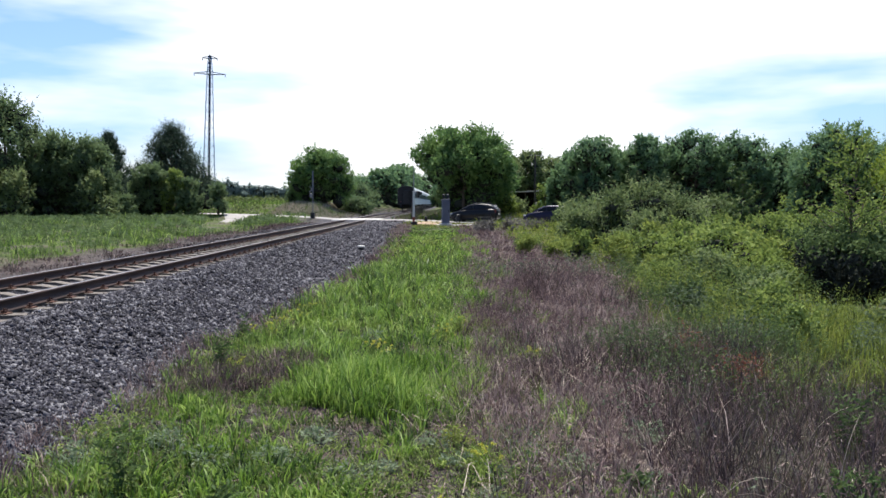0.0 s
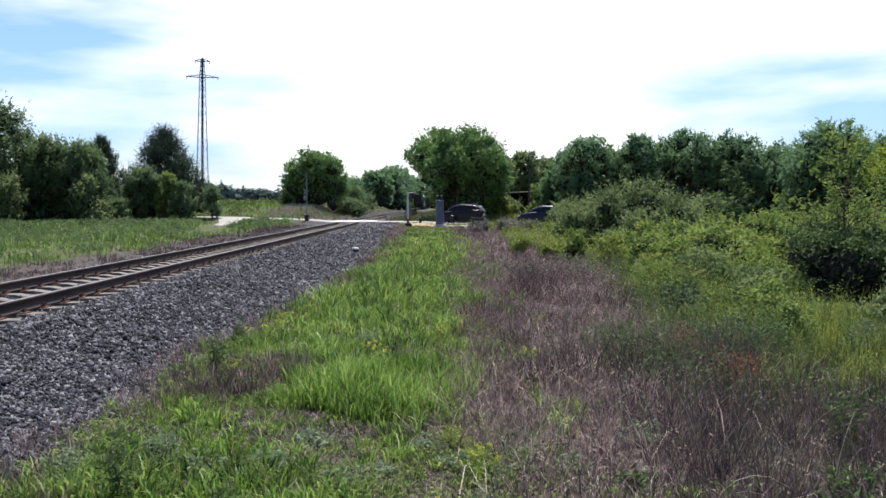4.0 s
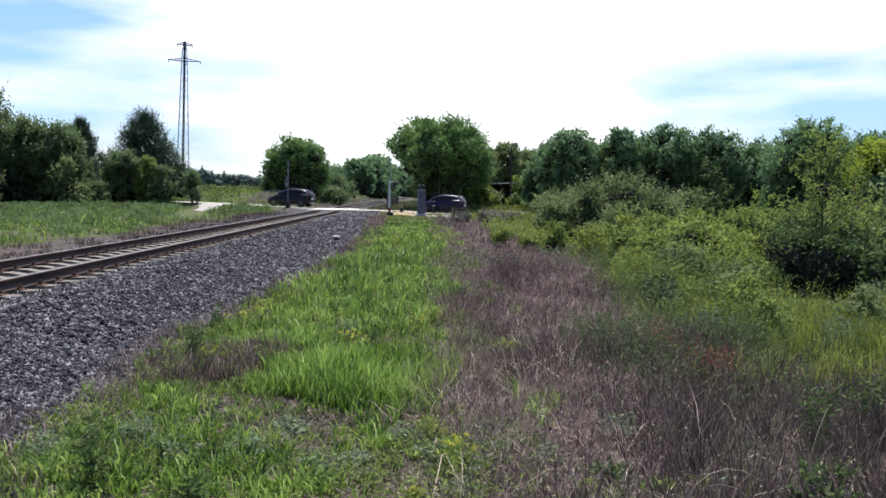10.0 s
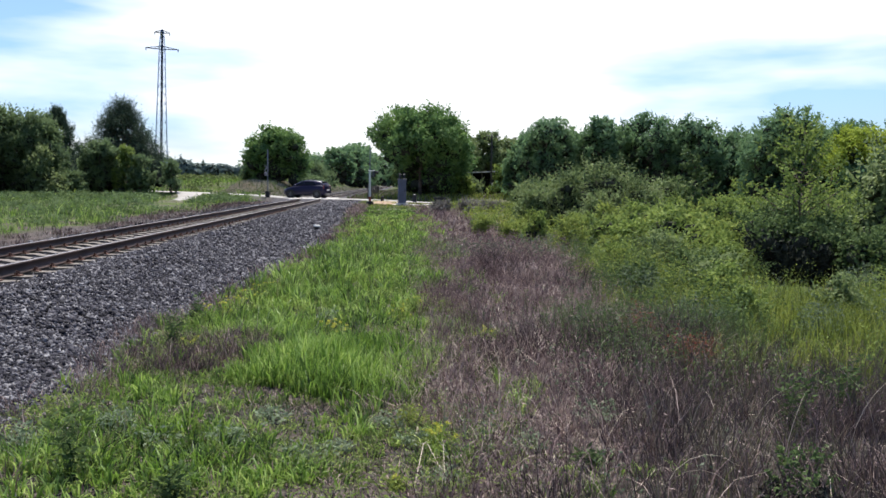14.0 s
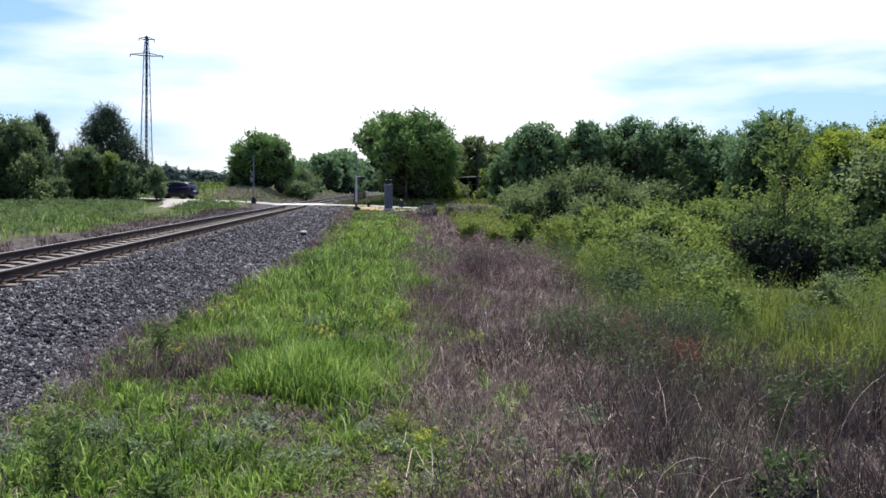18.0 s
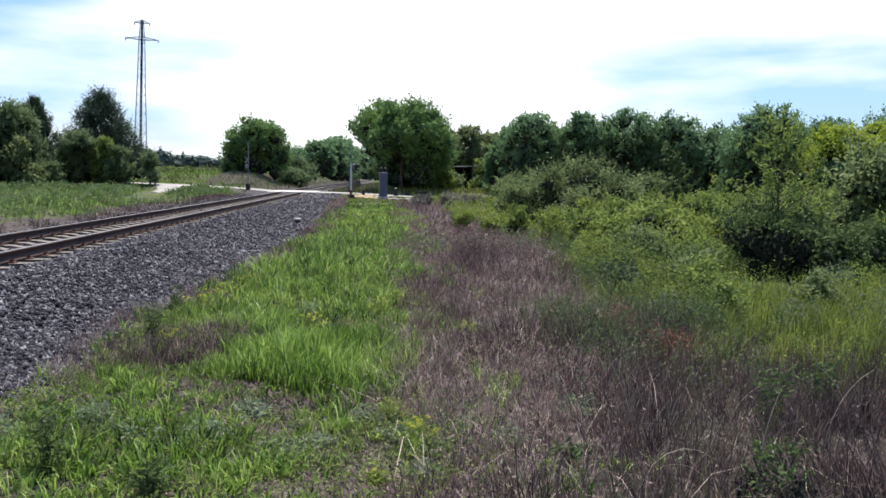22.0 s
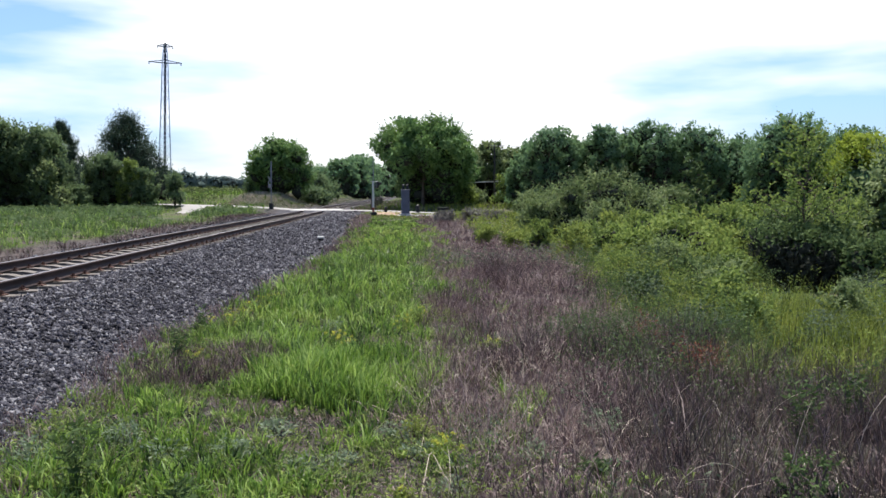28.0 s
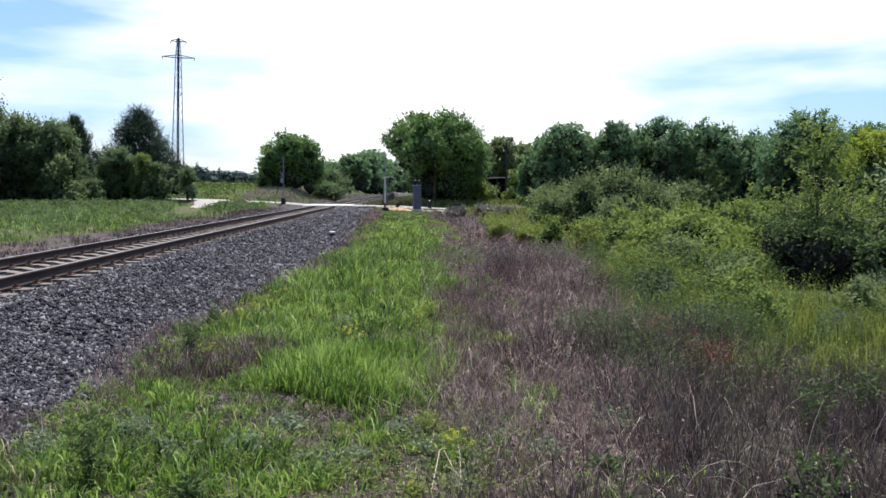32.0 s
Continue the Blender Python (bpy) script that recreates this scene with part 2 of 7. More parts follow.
M_CARBLUE = paint("dark_blue_car_paint", (0.008, 0.006, 0.026), 0.35, 0.06)
M_CARBLUE.node_tree.nodes["Principled BSDF"].inputs["Specular IOR Level"].default_value = 0.25
M_TYRE = material("tyre_rubber", (0.02, 0.02, 0.02), 0.9, 0, 0.2, 4.0, 50.0, 0.3, 0.004)
M_RIM = material("wheel_rim", (0.1, 0.1, 0.105), 0.5, 0.5, 0.1, 4.0, 50.0, 0.1, 0.002)
M_LAMP = paint("clear_lamp", (0.25, 0.26, 0.28), 0.2, 0.3)
M_TAIL = paint("red_lamp", (0.12, 0.01, 0.01), 0.3, 0.2)
M_COACH = material("coach_grey", (0.42, 0.47, 0.5), 0.5, 0, 0.1, 0.3, 10.0, 0.1, 0.004)
M_COACHBAND = material("coach_band", (0.05, 0.09, 0.14), 0.4, 0, 0.1, 0.3, 10.0, 0.1, 0.004)
M_COACHROOF = material("coach_roof", (0.4, 0.43, 0.44), 0.6, 0.1, 0.2, 0.3, 10.0, 0.1, 0.004)
M_COACHEND = material("coach_end", (0.022, 0.02, 0.022), 0.7, 0, 0.2, 0.5, 10.0, 0.1, 0.004)


def ground_material():
    """Soil, turf, gravel and dead thatch, as the ground's own zones have them."""
    m = bpy.data.materials.new("ground")
    m.use_nodes = True
    nt = m.node_tree
    n, l = nt.nodes, nt.links
    b = n["Principled BSDF"]
    b.inputs["Roughness"].default_value, b.inputs["Specular IOR Level"].default_value = 0.95, 0.1
    tc = n.new("ShaderNodeTexCoord")
    zone = n.new("ShaderNodeAttribute")
    zone.attribute_name = "zone"
    sp = n.new("ShaderNodeSeparateColor")
    l.new(zone.outputs["Color"], sp.inputs[0])

    def noise_ramp(scale, a, c, detail=6, lo=0.35, hi=0.65):
        q, r = n.new("ShaderNodeTexNoise"), n.new("ShaderNodeValToRGB")
        q.inputs["Scale"].default_value, q.inputs["Detail"].default_value = scale, detail
        l.new(tc.outputs["Object"], q.inputs["Vector"])
        r.color_ramp.elements[0].position, r.color_ramp.elements[1].position = lo, hi
        r.color_ramp.elements[0].color, r.color_ramp.elements[1].color = (*a, 1), (*c, 1)
        l.new(q.outputs[0], r.inputs[0])
        return r.outputs[0], q.outputs[0]

    def blend(f, a, c):
        q = n.new("ShaderNodeMix")
        q.data_type = "RGBA"
        l.new(f, q.inputs["Factor"])
        l.new(a, q.inputs[6])
        l.new(c, q.inputs[7])
        return q.outputs[2]

    soil, _ = noise_ramp(16.0, (0.01, 0.009, 0.008), (0.105, 0.092, 0.085), 9, 0.44, 0.72)
    turf, _ = noise_ramp(0.7, (0.035, 0.052, 0.014), (0.085, 0.115, 0.028))
    dry, _ = noise_ramp(7.0, (0.03, 0.024, 0.022), (0.17, 0.135, 0.12), 9, 0.38, 0.66)
    grit, gh = noise_ramp(28.0, (0.018, 0.018, 0.022), (0.1, 0.094, 0.1), 3, 0.3, 0.7)
    col = blend(sp.outputs[1], soil, turf)
    col = blend(sp.outputs[2], col, dry)
    col = blend(sp.outputs[0], col, grit)
    l.new(col, b.inputs["Base Color"])
    bp = n.new("ShaderNodeBump")
    bp.inputs["Strength"].default_value, bp.inputs["Distance"].default_value = 0.7, 0.05
    l.new(gh, bp.inputs["Height"])
    l.new(bp.outputs[0], b.inputs["Normal"])
    return m


M_GROUND = ground_material()

# ---- tools ----


def ss(a, b, x):
    t = np.clip((np.asarray(x, float) - a) / (b - a), 0, 1)
    return t * t * (3 - 2 * t)


LATTICE = np.random.default_rng(7).random((256, 256))


def vnoise(x, y):
    """Smooth noise from 0 to 1 on the unit lattice."""
    x, y = np.asarray(x, float), np.asarray(y, float)
    xi, yi = np.floor(x).astype(int), np.floor(y).astype(int)
    u, v = x - xi, y - yi
    u, v = u * u * (3 - 2 * u), v * v * (3 - 2 * v)
    a = LATTICE[xi & 255, yi & 255] * (1 - u) + LATTICE[(xi + 1) & 255, yi & 255] * u
    b = LATTICE[xi & 255, (yi + 1) & 255] * (1 - u) + LATTICE[(xi + 1) & 255, (yi + 1) & 255] * u
    return a * (1 - v) + b * v


def tri_mesh(name, V, F, mats, index=None, smooth=False):
    """A mesh from arrays of points and of triangles or quads."""
    V, F = np.asarray(V, np.float32), np.asarray(F, np.int32)
    me = bpy.data.meshes.new(name)
    k = F.shape[1]
    me.vertices.add(len(V))
    me.vertices.foreach_set("co", V.ravel())
    me.loops.add(F.size)
    me.loops.foreach_set("vertex_index", F.ravel())
    me.polygons.add(len(F))
    me.polygons.foreach_set("loop_start", np.arange(0, F.size, k, dtype=np.int32))
    if index is not None:
        me.polygons.foreach_set("material_index", np.asarray(index, np.int32))
    if smooth:
        me.polygons.foreach_set("use_smooth", np.ones(len(F), bool))
    for m in mats if isinstance(mats, (list, tuple)) else [mats]:
        me.materials.append(m)
    me.update(calc_edges=True)
    return me


class Geo:
    """Points and faces of one part, gathered shape by shape."""

    def __init__(self):
        self.v, self.f, self.i, self.slot = [], [], [], 0

    def add(self, v, f):
        o = len(self.v)
        self.v += [tuple(p) for p in v]
        self.f += [tuple(o + q for q in face) for face in f]
        self.i += [self.slot] * len(f)
        return self

    def box(self, c, s, bevel=0.0, turn=None):
        bm = bmesh.new()
        bmesh.ops.create_cube(bm, size=1.0)
        for p in bm.verts:
            p.co = Vector((p.co.x * s[0], p.co.y * s[1], p.co.z * s[2]))
        if bevel:
            bmesh.ops.bevel(bm, geom=list(bm.edges), offset=bevel, segments=2 if bevel > 0.02 else 1, affect="EDGES", profile=0.5)
        m = Matrix.Translation(c) @ (turn or Matrix())
        bm.verts.index_update()
        self.add([m @ p.co for p in bm.verts], [[p.index for p in q.verts] for q in bm.faces])
        bm.free()
        return self

    def rod(self, a, b, r0, r1=None, n=8):
        a, b = Vector(a), Vector(b)
        r1 = r0 if r1 is None else r1
        q = (b - a).to_track_quat("Z", "Y")
        v = []
        for c, r in ((a, r0), (b, r1)):
            v += [c + q @ Vector((r * math.cos(2 * math.pi * k / n), r * math.sin(2 * math.pi * k / n), 0)) for k in range(n)]
        f = [(k, (k + 1) % n, n + (k + 1) % n, n + k) for k in range(n)] + [tuple(range(n - 1, -1, -1)), tuple(range(n, 2 * n))]
        return self.add(v, f)

    def tube(self, points, radii, n=7):
        """One unbroken round skin along a line of points."""
        points = [Vector(p) for p in points]
        v, m = [], len(points)
        for k, p in enumerate(points):
            q = (points[min(k + 1, m - 1)] - points[max(k - 1, 0)]).to_track_quat("Z", "Y")
            v += [p + q @ Vector((radii[k] * math.cos(2 * math.pi * j / n), radii[k] * math.sin(2 * math.pi * j / n), 0)) for j in range(n)]
        f = [(k * n + j, k * n + (j + 1) % n, (k + 1) * n + (j + 1) % n, (k + 1) * n + j) for k in range(m - 1) for j in range(n)]
        return self.add(v, f + [tuple(range(n - 1, -1, -1)), tuple(range((m - 1) * n, m * n))])

    def prism(self, outline, a, b, axis="y"):
        """An outline in the plane across an axis, drawn out from a to b."""
        n = len(outline)
        place = {"y": lambda p, d: (p[0], d, p[1]), "x": lambda p, d: (d, p[0], p[1]), "z": lambda p, d: (p[0], p[1], d)}[axis]
        v = [place(p, a) for p in outline] + [place(p, b) for p in outline]
        f = [(k, (k + 1) % n, n + (k + 1) % n, n + k) for k in range(n)] + [tuple(range(n - 1, -1, -1)), tuple(range(n, 2 * n))]
        return self.add(v, f)

    def mesh(self, name, mats, smooth=False):
        me = bpy.data.meshes.new(name)
        me.from_pydata(self.v, [], self.f)
        for m in mats if isinstance(mats, (list, tuple)) else [mats]:
            me.materials.append(m)
        me.polygons.foreach_set("material_index", self.i)
        bm = bmesh.new()
        bm.from_mesh(me)
        bmesh.ops.recalc_face_normals(bm, faces=bm.faces)
        bm.to_mesh(me)
        bm.free()
        if smooth:
            me.polygons.foreach_set("use_smooth", [True] * len(me.polygons))
        me.update()
        return me


def part(name, shape, mats, parent, label="", at=None, smooth=False):
    """One mesh object under a thing or a part. shape: a Geo, or a mesh to share."""
    me = shape.mesh(name, mats, smooth) if isinstance(shape, Geo) else shape
    ob = new(name, me)
    ob.parent = parent
    if at is not None:
        ob.matrix_basis = at
    return tagged(ob, label)


def thing(name, label, category, at=None, group="", kind=""):
    ob = new(name)
    ob.empty_display_size = 0.2
    if at is not None:
        ob.matrix_basis = at
    return tagged(ob, label, category, group, kind)


# ---- plan ----
RAIL_TOP, GAUGE = 0.53, 1.505  # between the rail heads' centres
ROAD_Y, ROAD_SLOPE = 67.6, -0.33  # the road's centre line: y = ROAD_Y + ROAD_SLOPE * x


def track_x(y):
    """The track's centre: straight past the crossing, then a long right-hand curve."""
    y = np.asarray(y, float)
    return -6.32 + np.interp(y, [85, 110, 140, 165, 190, 210, 300, 370, 450, 600, 900, 1300], [0, 0.2, 0.75, 1.3, 1.75, 2.0, 2.8, 3.5, 5.3, 11.9, 33, 77])


def road_z(x):
    return np.interp(x, [-60, -20, -14, -10, -8, -4.5, -1, 3.7, 8, 30], [1.0, 0.95, 0.83, 0.68, 0.525, 0.525, 0.48, 0.3, 0.24, 0.2])


def road_d(x, y):
    return np.abs(y - ROAD_Y - ROAD_SLOPE * x) / math.hypot(1, ROAD_SLOPE)


def ground_z(x, y):
    x, y = np.asarray(x, float), np.asarray(y, float)
    z = 0.35 * ss(22, 58, y) + 0.15 * ss(-9, -14, x)
    z = z + 1.2 * ss(79, 93, y) * ss(-9.5, -13, x) + 2.3 * ss(120, 350, y) * ss(-20, -70, x) + 0.25 * ss(64, 78, y) * ss(-2, 1, x)
    far = np.minimum(1, np.abs(x) / 200 + np.abs(y) / 200)
    z = z + (0.09 * (vnoise(x * 0.55, y * 0.55) - 0.5) + 0.04 * (vnoise(x * 2.1 + 9, y * 2.1) - 0.5)) * (1 - far)
    u = x - track_x(y)
    w = np.where(u > 0, np.clip((3.65 - u) / 1.9, 0, 1), np.clip((2.9 + u) / 1.15, 0, 1))
    w = w * w * (1.6 - 0.6 * w)
    z = z * (1 - w) + (0.375 - 0.07 * ss(1.25, 1.0, np.abs(u))) * w
    r = (1 - ss(2.7, 5.5, road_d(x, y))) * ss(-75, -55, x) * ss(45, 30, x)
    return z * (1 - r) + (road_z(x) - 0.04) * r


def gz(x, y):
    return float(ground_z(x, y))


def farm_x(y):
    """The centre of the farm track beside the railway."""
    return np.interp(y, [46, 57.5, 62.5, 67, 71.8], [-11.6, -14.1, -14.9, -15.5, -16.0])


def left_edge(y):
    """How far left of the track's centre the grass starts across the rails."""
    return np.interp(y, [15, 24, 33, 43, 54, 62], [-5.7, -5.5, -5.0, -4.3, -3.6, -3.5])


def gravel_edge(y):
    return np.interp(y, [4, 12, 17, 23, 36, 55, 72], [-2.7, -2.72, -2.3, -1.9, -1.95, -2.3, -2.6]) + 0.4 * (vnoise(y * 0.9, 3.3) - 0.5) + 0.25 * (vnoise(y * 3.1, 8.3) - 0.5)


def green_edge(y):
    return np.interp(y, [4, 8, 14, 28, 45, 60], [0.45, 0.45, 0.6, 1.0, 1.1, 1.2]) + 0.7 * (vnoise(y * 0.5, 17.7) - 0.5)


def brown_edge(y):
    return np.interp(y, [4, 6, 8, 12, 17, 25, 40, 55], [6.0, 4.6, 3.2, 3.0, 4.0, 3.8, 3.4, 2.8]) + 0.9 * (vnoise(y * 0.6, 31.2) - 0.5)

# ---- ground ----


def steps(*stretches):
    """Grid lines: (from, to, first step, growth)."""
    out = []
    for a, b, s, k in stretches:
        p = a
        while p < b:
            out.append(p)
            p += s
            s *= k
    return np.array(out)


def near_d(x, y, px, py, rx, ry):
    return np.hypot((x - px) / rx, (y - py) / ry)


def dim_patch(x, y):
    """The stretch of dark withered stalks in front of the meadow."""
    return ss(0.2, 0.31, x / np.maximum(y, 1)) * ss(9.2, 7.6, y + 0.8 * (vnoise(x * 1.4, y * 1.4 + 3) - 0.5)) * ss(0.8, 1.3, x)


def build_ground():
    right = steps((6, 20, 0.5, 1.0), (20, 3000, 0.8, 1.12))
    left = -steps((9, 24, 0.5, 1.0), (24, 3000, 0.8, 1.12))[::-1]
    xs = np.concatenate([left, steps((-8.9, 6, 0.22, 1.0)), right])
    ys = np.concatenate([-steps((3, 600, 1.0, 1.25))[::-1], steps((-2.5, 3.8, 0.7, 1), (3.8, 22, 0.22, 1.0), (22, 100, 0.6, 1.0), (100, 200, 1.5, 1.0), (200, 3500, 2.0, 1.06))])
    X, Y = np.meshgrid(xs, ys)
    Z = ground_z(X, Y)
    V = np.stack([X, Y, Z], -1).reshape(-1, 3)
    nx, ny = len(xs), len(ys)
    a = (np.arange(ny - 1)[:, None] * nx + np.arange(nx - 1)[None, :]).ravel()
    me = tri_mesh("ground", V, np.stack([a, a + 1, a + nx + 1, a + nx], -1), M_GROUND, smooth=True)
    u = (X - track_x(Y)).ravel()
    x, y = V[:, 0], V[:, 1]
    gravel = np.where(u > 0, ss(0.12, -0.12, x - np.where(y < 66, gravel_edge(y), -2.3 + u * 0)), ss(-5.0, -3.6, u + 1.2 * (vnoise(x * 0.5, y * 0.5) - 0.5)))
    gravel = np.where((u > 0) & (y > 70), ss(3.0, 2.2, u), gravel)
    dirt = ss(-0.7, 0.5, u - left_edge(y) + 1.6 * (vnoise(x * 0.4, y * 0.4) - 0.5)) * ss(2, 0, u)
    gravel = np.where(u < -2.6, gravel * 0.45, gravel)
    dry = ss(-0.3, 0.3, x - green_edge(y)) * ss(0.5, -0.5, x - brown_edge(y)) * ss(62, 55, y)
    dry = np.maximum(dry, 0.5 * dirt * (u < -1.5) * (y < 66))
    dry = np.maximum(dry, 0.75 * ss(76, 84, y) * ss(115, 100, y) * ss(-17, -15, x) * ss(-2, -4, u) * vnoise(x * 0.3, y * 0.3) * 1.5)
    dry = np.maximum(dry, ss(0.45, 0.6, vnoise(x * 0.9 + 40, y * 0.9)) * 0.6 * (np.abs(x) < 30))
    dry = np.maximum(dry * (1 - 0.85 * dim_patch(x, y)), ss(1.2, 0.7, near_d(x, y, -0.6, 61.5, 1.6, 3.0)))
    grass = (1 - dirt) * ss(0.25, 0.45, vnoise(x * 0.8 + 5, y * 0.8) + 0.15 + 0.5 * ss(60, 120, y)) * np.maximum(0.1 + 0.9 * ss(9, 22, y + 0.8 * np.abs(x)), ss(4.0, 3.0, y))
    col = np.stack([gravel, grass, np.clip(dry, 0, 1), np.ones_like(dry)], -1).astype(np.float32)
    me.color_attributes.new("zone", "FLOAT_COLOR", "POINT").data.foreach_set("color", col.ravel())
    tagged(new("ground", me), "flat trackside ground of soil, turf and spilt gravel", "ground", kind="structure")


build_ground()


def build_road():
    xs = np.concatenate([np.arange(-60, 30, 0.8)])
    rows, faces = [], []
    for k, x in enumerate(xs):
        for j, d in enumerate((-2.5, -2.3, -1.2, 0, 1.2, 2.3, 2.5)):
            wob = 0.25 * (float(vnoise(x * 0.4, 50 + j)) - 0.5) if abs(d) > 2 else 0
            px, py = x + (d + wob) * 0.313, ROAD_Y + ROAD_SLOPE * x + (d + wob) * 0.95
            edge = -0.12 if abs(d) > 2.4 else 0.0
            rows.append((px, py, float(road_z(px)) + edge - 0.012 * abs(d)))
    for k in range(len(xs) - 1):
        for j in range(6):
            a = k * 7 + j
            faces.append((a, a + 7, a + 8, a + 1))
    me = tri_mesh("road", rows, faces, M_ROAD, smooth=True)
    tagged(new("road", me), "narrow dusty grey asphalt road over the crossing", "road", kind="structure")
    # the farm track that leaves the road on the far side of the rails
    rows, faces = [], []
    cl = [(-14.1, 57.5, 0.35), (-14.9, 62.5, 0.5), (-15.5, 67.0, 0.8), (-15.9, 69.5, 1.2), (-16.0, 71.8, 1.9)]
    n = 0
    for k in range(len(cl) - 1):
        for q in range(6):
            t = q / 6
            x, y, w = (cl[k][i] * (1 - t) + cl[k + 1][i] * t for i in range(3))
            for d in (-1, -0.5, 0, 0.5, 1):
                w2 = w * (1 + 0.3 * (float(vnoise(y * 0.8, d + 70)) - 0.5))
                rows.append((x + d * w2, y, gz(x + d * w2, y) + (0.05 if abs(d) < 1 else -0.03)))
            n += 1
    for k in range(n - 1):
        for j in range(4):
            a = k * 5 + j
            faces.append((a, a + 1, a + 6, a + 5))
    me = tri_mesh("farm_track", rows, faces, M_ROAD, smooth=True)
    tagged(new("farm_track", me), "pale sandy farm track beside the railway", "track", kind="structure")


    # bare sandy shoulder beside the crossing
    rows, faces = [(-0.5, 62.0, gz(-0.5, 62.0) + 0.03)], []
    for k in range(18):
        a = 2 * math.pi * k / 18
        q = 1 + 0.35 * (float(vnoise(k * 0.7, 91)) - 0.5)
        x, y = -0.5 + 1.3 * q * math.cos(a), 62.0 + 3.4 * q * math.sin(a)
        rows.append((x, y, gz(x, y) + 0.012))
        faces.append((0, 1 + k, 1 + (k + 1) % 18))
    tagged(new("pavement_shoulder", tri_mesh("pavement_shoulder", rows, faces, M_SAND, smooth=True)), "bare orange sandy shoulder beside the crossing", "shoulder", kind="structure")


build_road()

# ---- railway ----
RAIL = [(-0.068, 0), (0.068, 0), (0.068, 0.011), (0.012, 0.03), (0.009, 0.115), (0.036, 0.128), (0.036, 0.154), (0.026, 0.161), (-0.026, 0.161), (-0.036, 0.154), (-0.036, 0.128), (-0.009, 0.115), (-0.012, 0.03), (-0.068, 0.011)]


def build_track():
    track = thing("railway_track", "single railway track on grey ballast with worn rails", "railway track", kind="structure")
    ys = np.concatenate([np.arange(-12, 150, 6.0), np.arange(150, 1300, 15.0)])
    for s in (-1, 1):
        V, F, I = [], [], []
        n = len(RAIL)
        for y in ys:
            xc = float(track_x(y)) + s * GAUGE / 2
            V += [(xc + p, y, RAIL_TOP - 0.161 + q) for p, q in RAIL]
        for k in range(len(ys) - 1):
            for j in range(n):
                F.append((k * n + j, k * n + (j + 1) % n, (k + 1) * n + (j + 1) % n, (k + 1) * n + j))
                I.append(1 if j == 7 else 0)
        ob = new("rail", tri_mesh("rail", V, F, [M_RAIL, M_RAILTOP], I))
        ob.parent = track
        tagged(ob, "rusty steel rail with a polished top")
    # sleepers: bevelled concrete, dished in the middle, with rusty plates and clips at each rail
    g = Geo()
    half = [(-1.25, -0.16), (-1.25, 0.0), (-0.45, 0.0), (-0.3, -0.03), (0.3, -0.03), (0.45, 0.0), (1.25, 0.0), (1.25, -0.16)]
    g.prism(half, -0.13, 0.13, "y")
    me_sleeper = g.mesh("sleeper", M_SLEEPER)
    c = Geo()
    c.box((0, 0, 0.008), (0.3, 0.16, 0.016))
    for sx in (-1, 1):
        c.rod((sx * 0.095, -0.03, 0.01), (sx * 0.095, -0.03, 0.075), 0.016, n=6)
        c.rod((sx * 0.095, 0.03, 0.01), (sx * 0.095, 0.03, 0.06), 0.014, n=6)
        c.box((sx * 0.085, 0, 0.035), (0.05, 0.09, 0.022))
    me_clip = c.mesh("rail_fastening", M_CLIP)
    me_far, y, k = Geo(), -6.0, 0
    rng = random.Random(4)
    while y < 420:
        x = float(track_x(y))
        dx = abs(y - (ROAD_Y + ROAD_SLOPE * x)) / 1.053
        if dx > 2.9:
            if y < 185:
                ob = part("sleeper", me_sleeper, None, track, at=pose(x + rng.uniform(-0.02, 0.02), y, RAIL_TOP - 0.177, 0, 0, rng.uniform(-0.7, 0.7)))
                if y < 45:
                    for s in (-1, 1):
                        part("rail_fastening", me_clip, None, ob, at=pose(s * GAUGE / 2, 0, 0.001))
            else:
                me_far.box((x, y, RAIL_TOP - 0.25), (2.5, 0.26, 0.15))
        y += 0.66
    part("distant_sleepers", me_far, M_SLEEPER, track)["kind"] = "stuff"
    # crossing panels between and beside the rails
    for u0, u1 in ((-0.69, 0.69), (0.83, 1.75), (-1.75, -0.83)):
        for k in range(4):
            y0 = ROAD_Y + ROAD_SLOPE * -6.32 - 3.2 + k * 1.6
            p = Geo().box((-6.32 + (u0 + u1) / 2, y0 + 0.8, RAIL_TOP - 0.085), (u1 - u0, 1.57, 0.17), 0.012)
            part("crossing_panel", p, M_PANEL, track, "pale concrete crossing panel")


build_track()



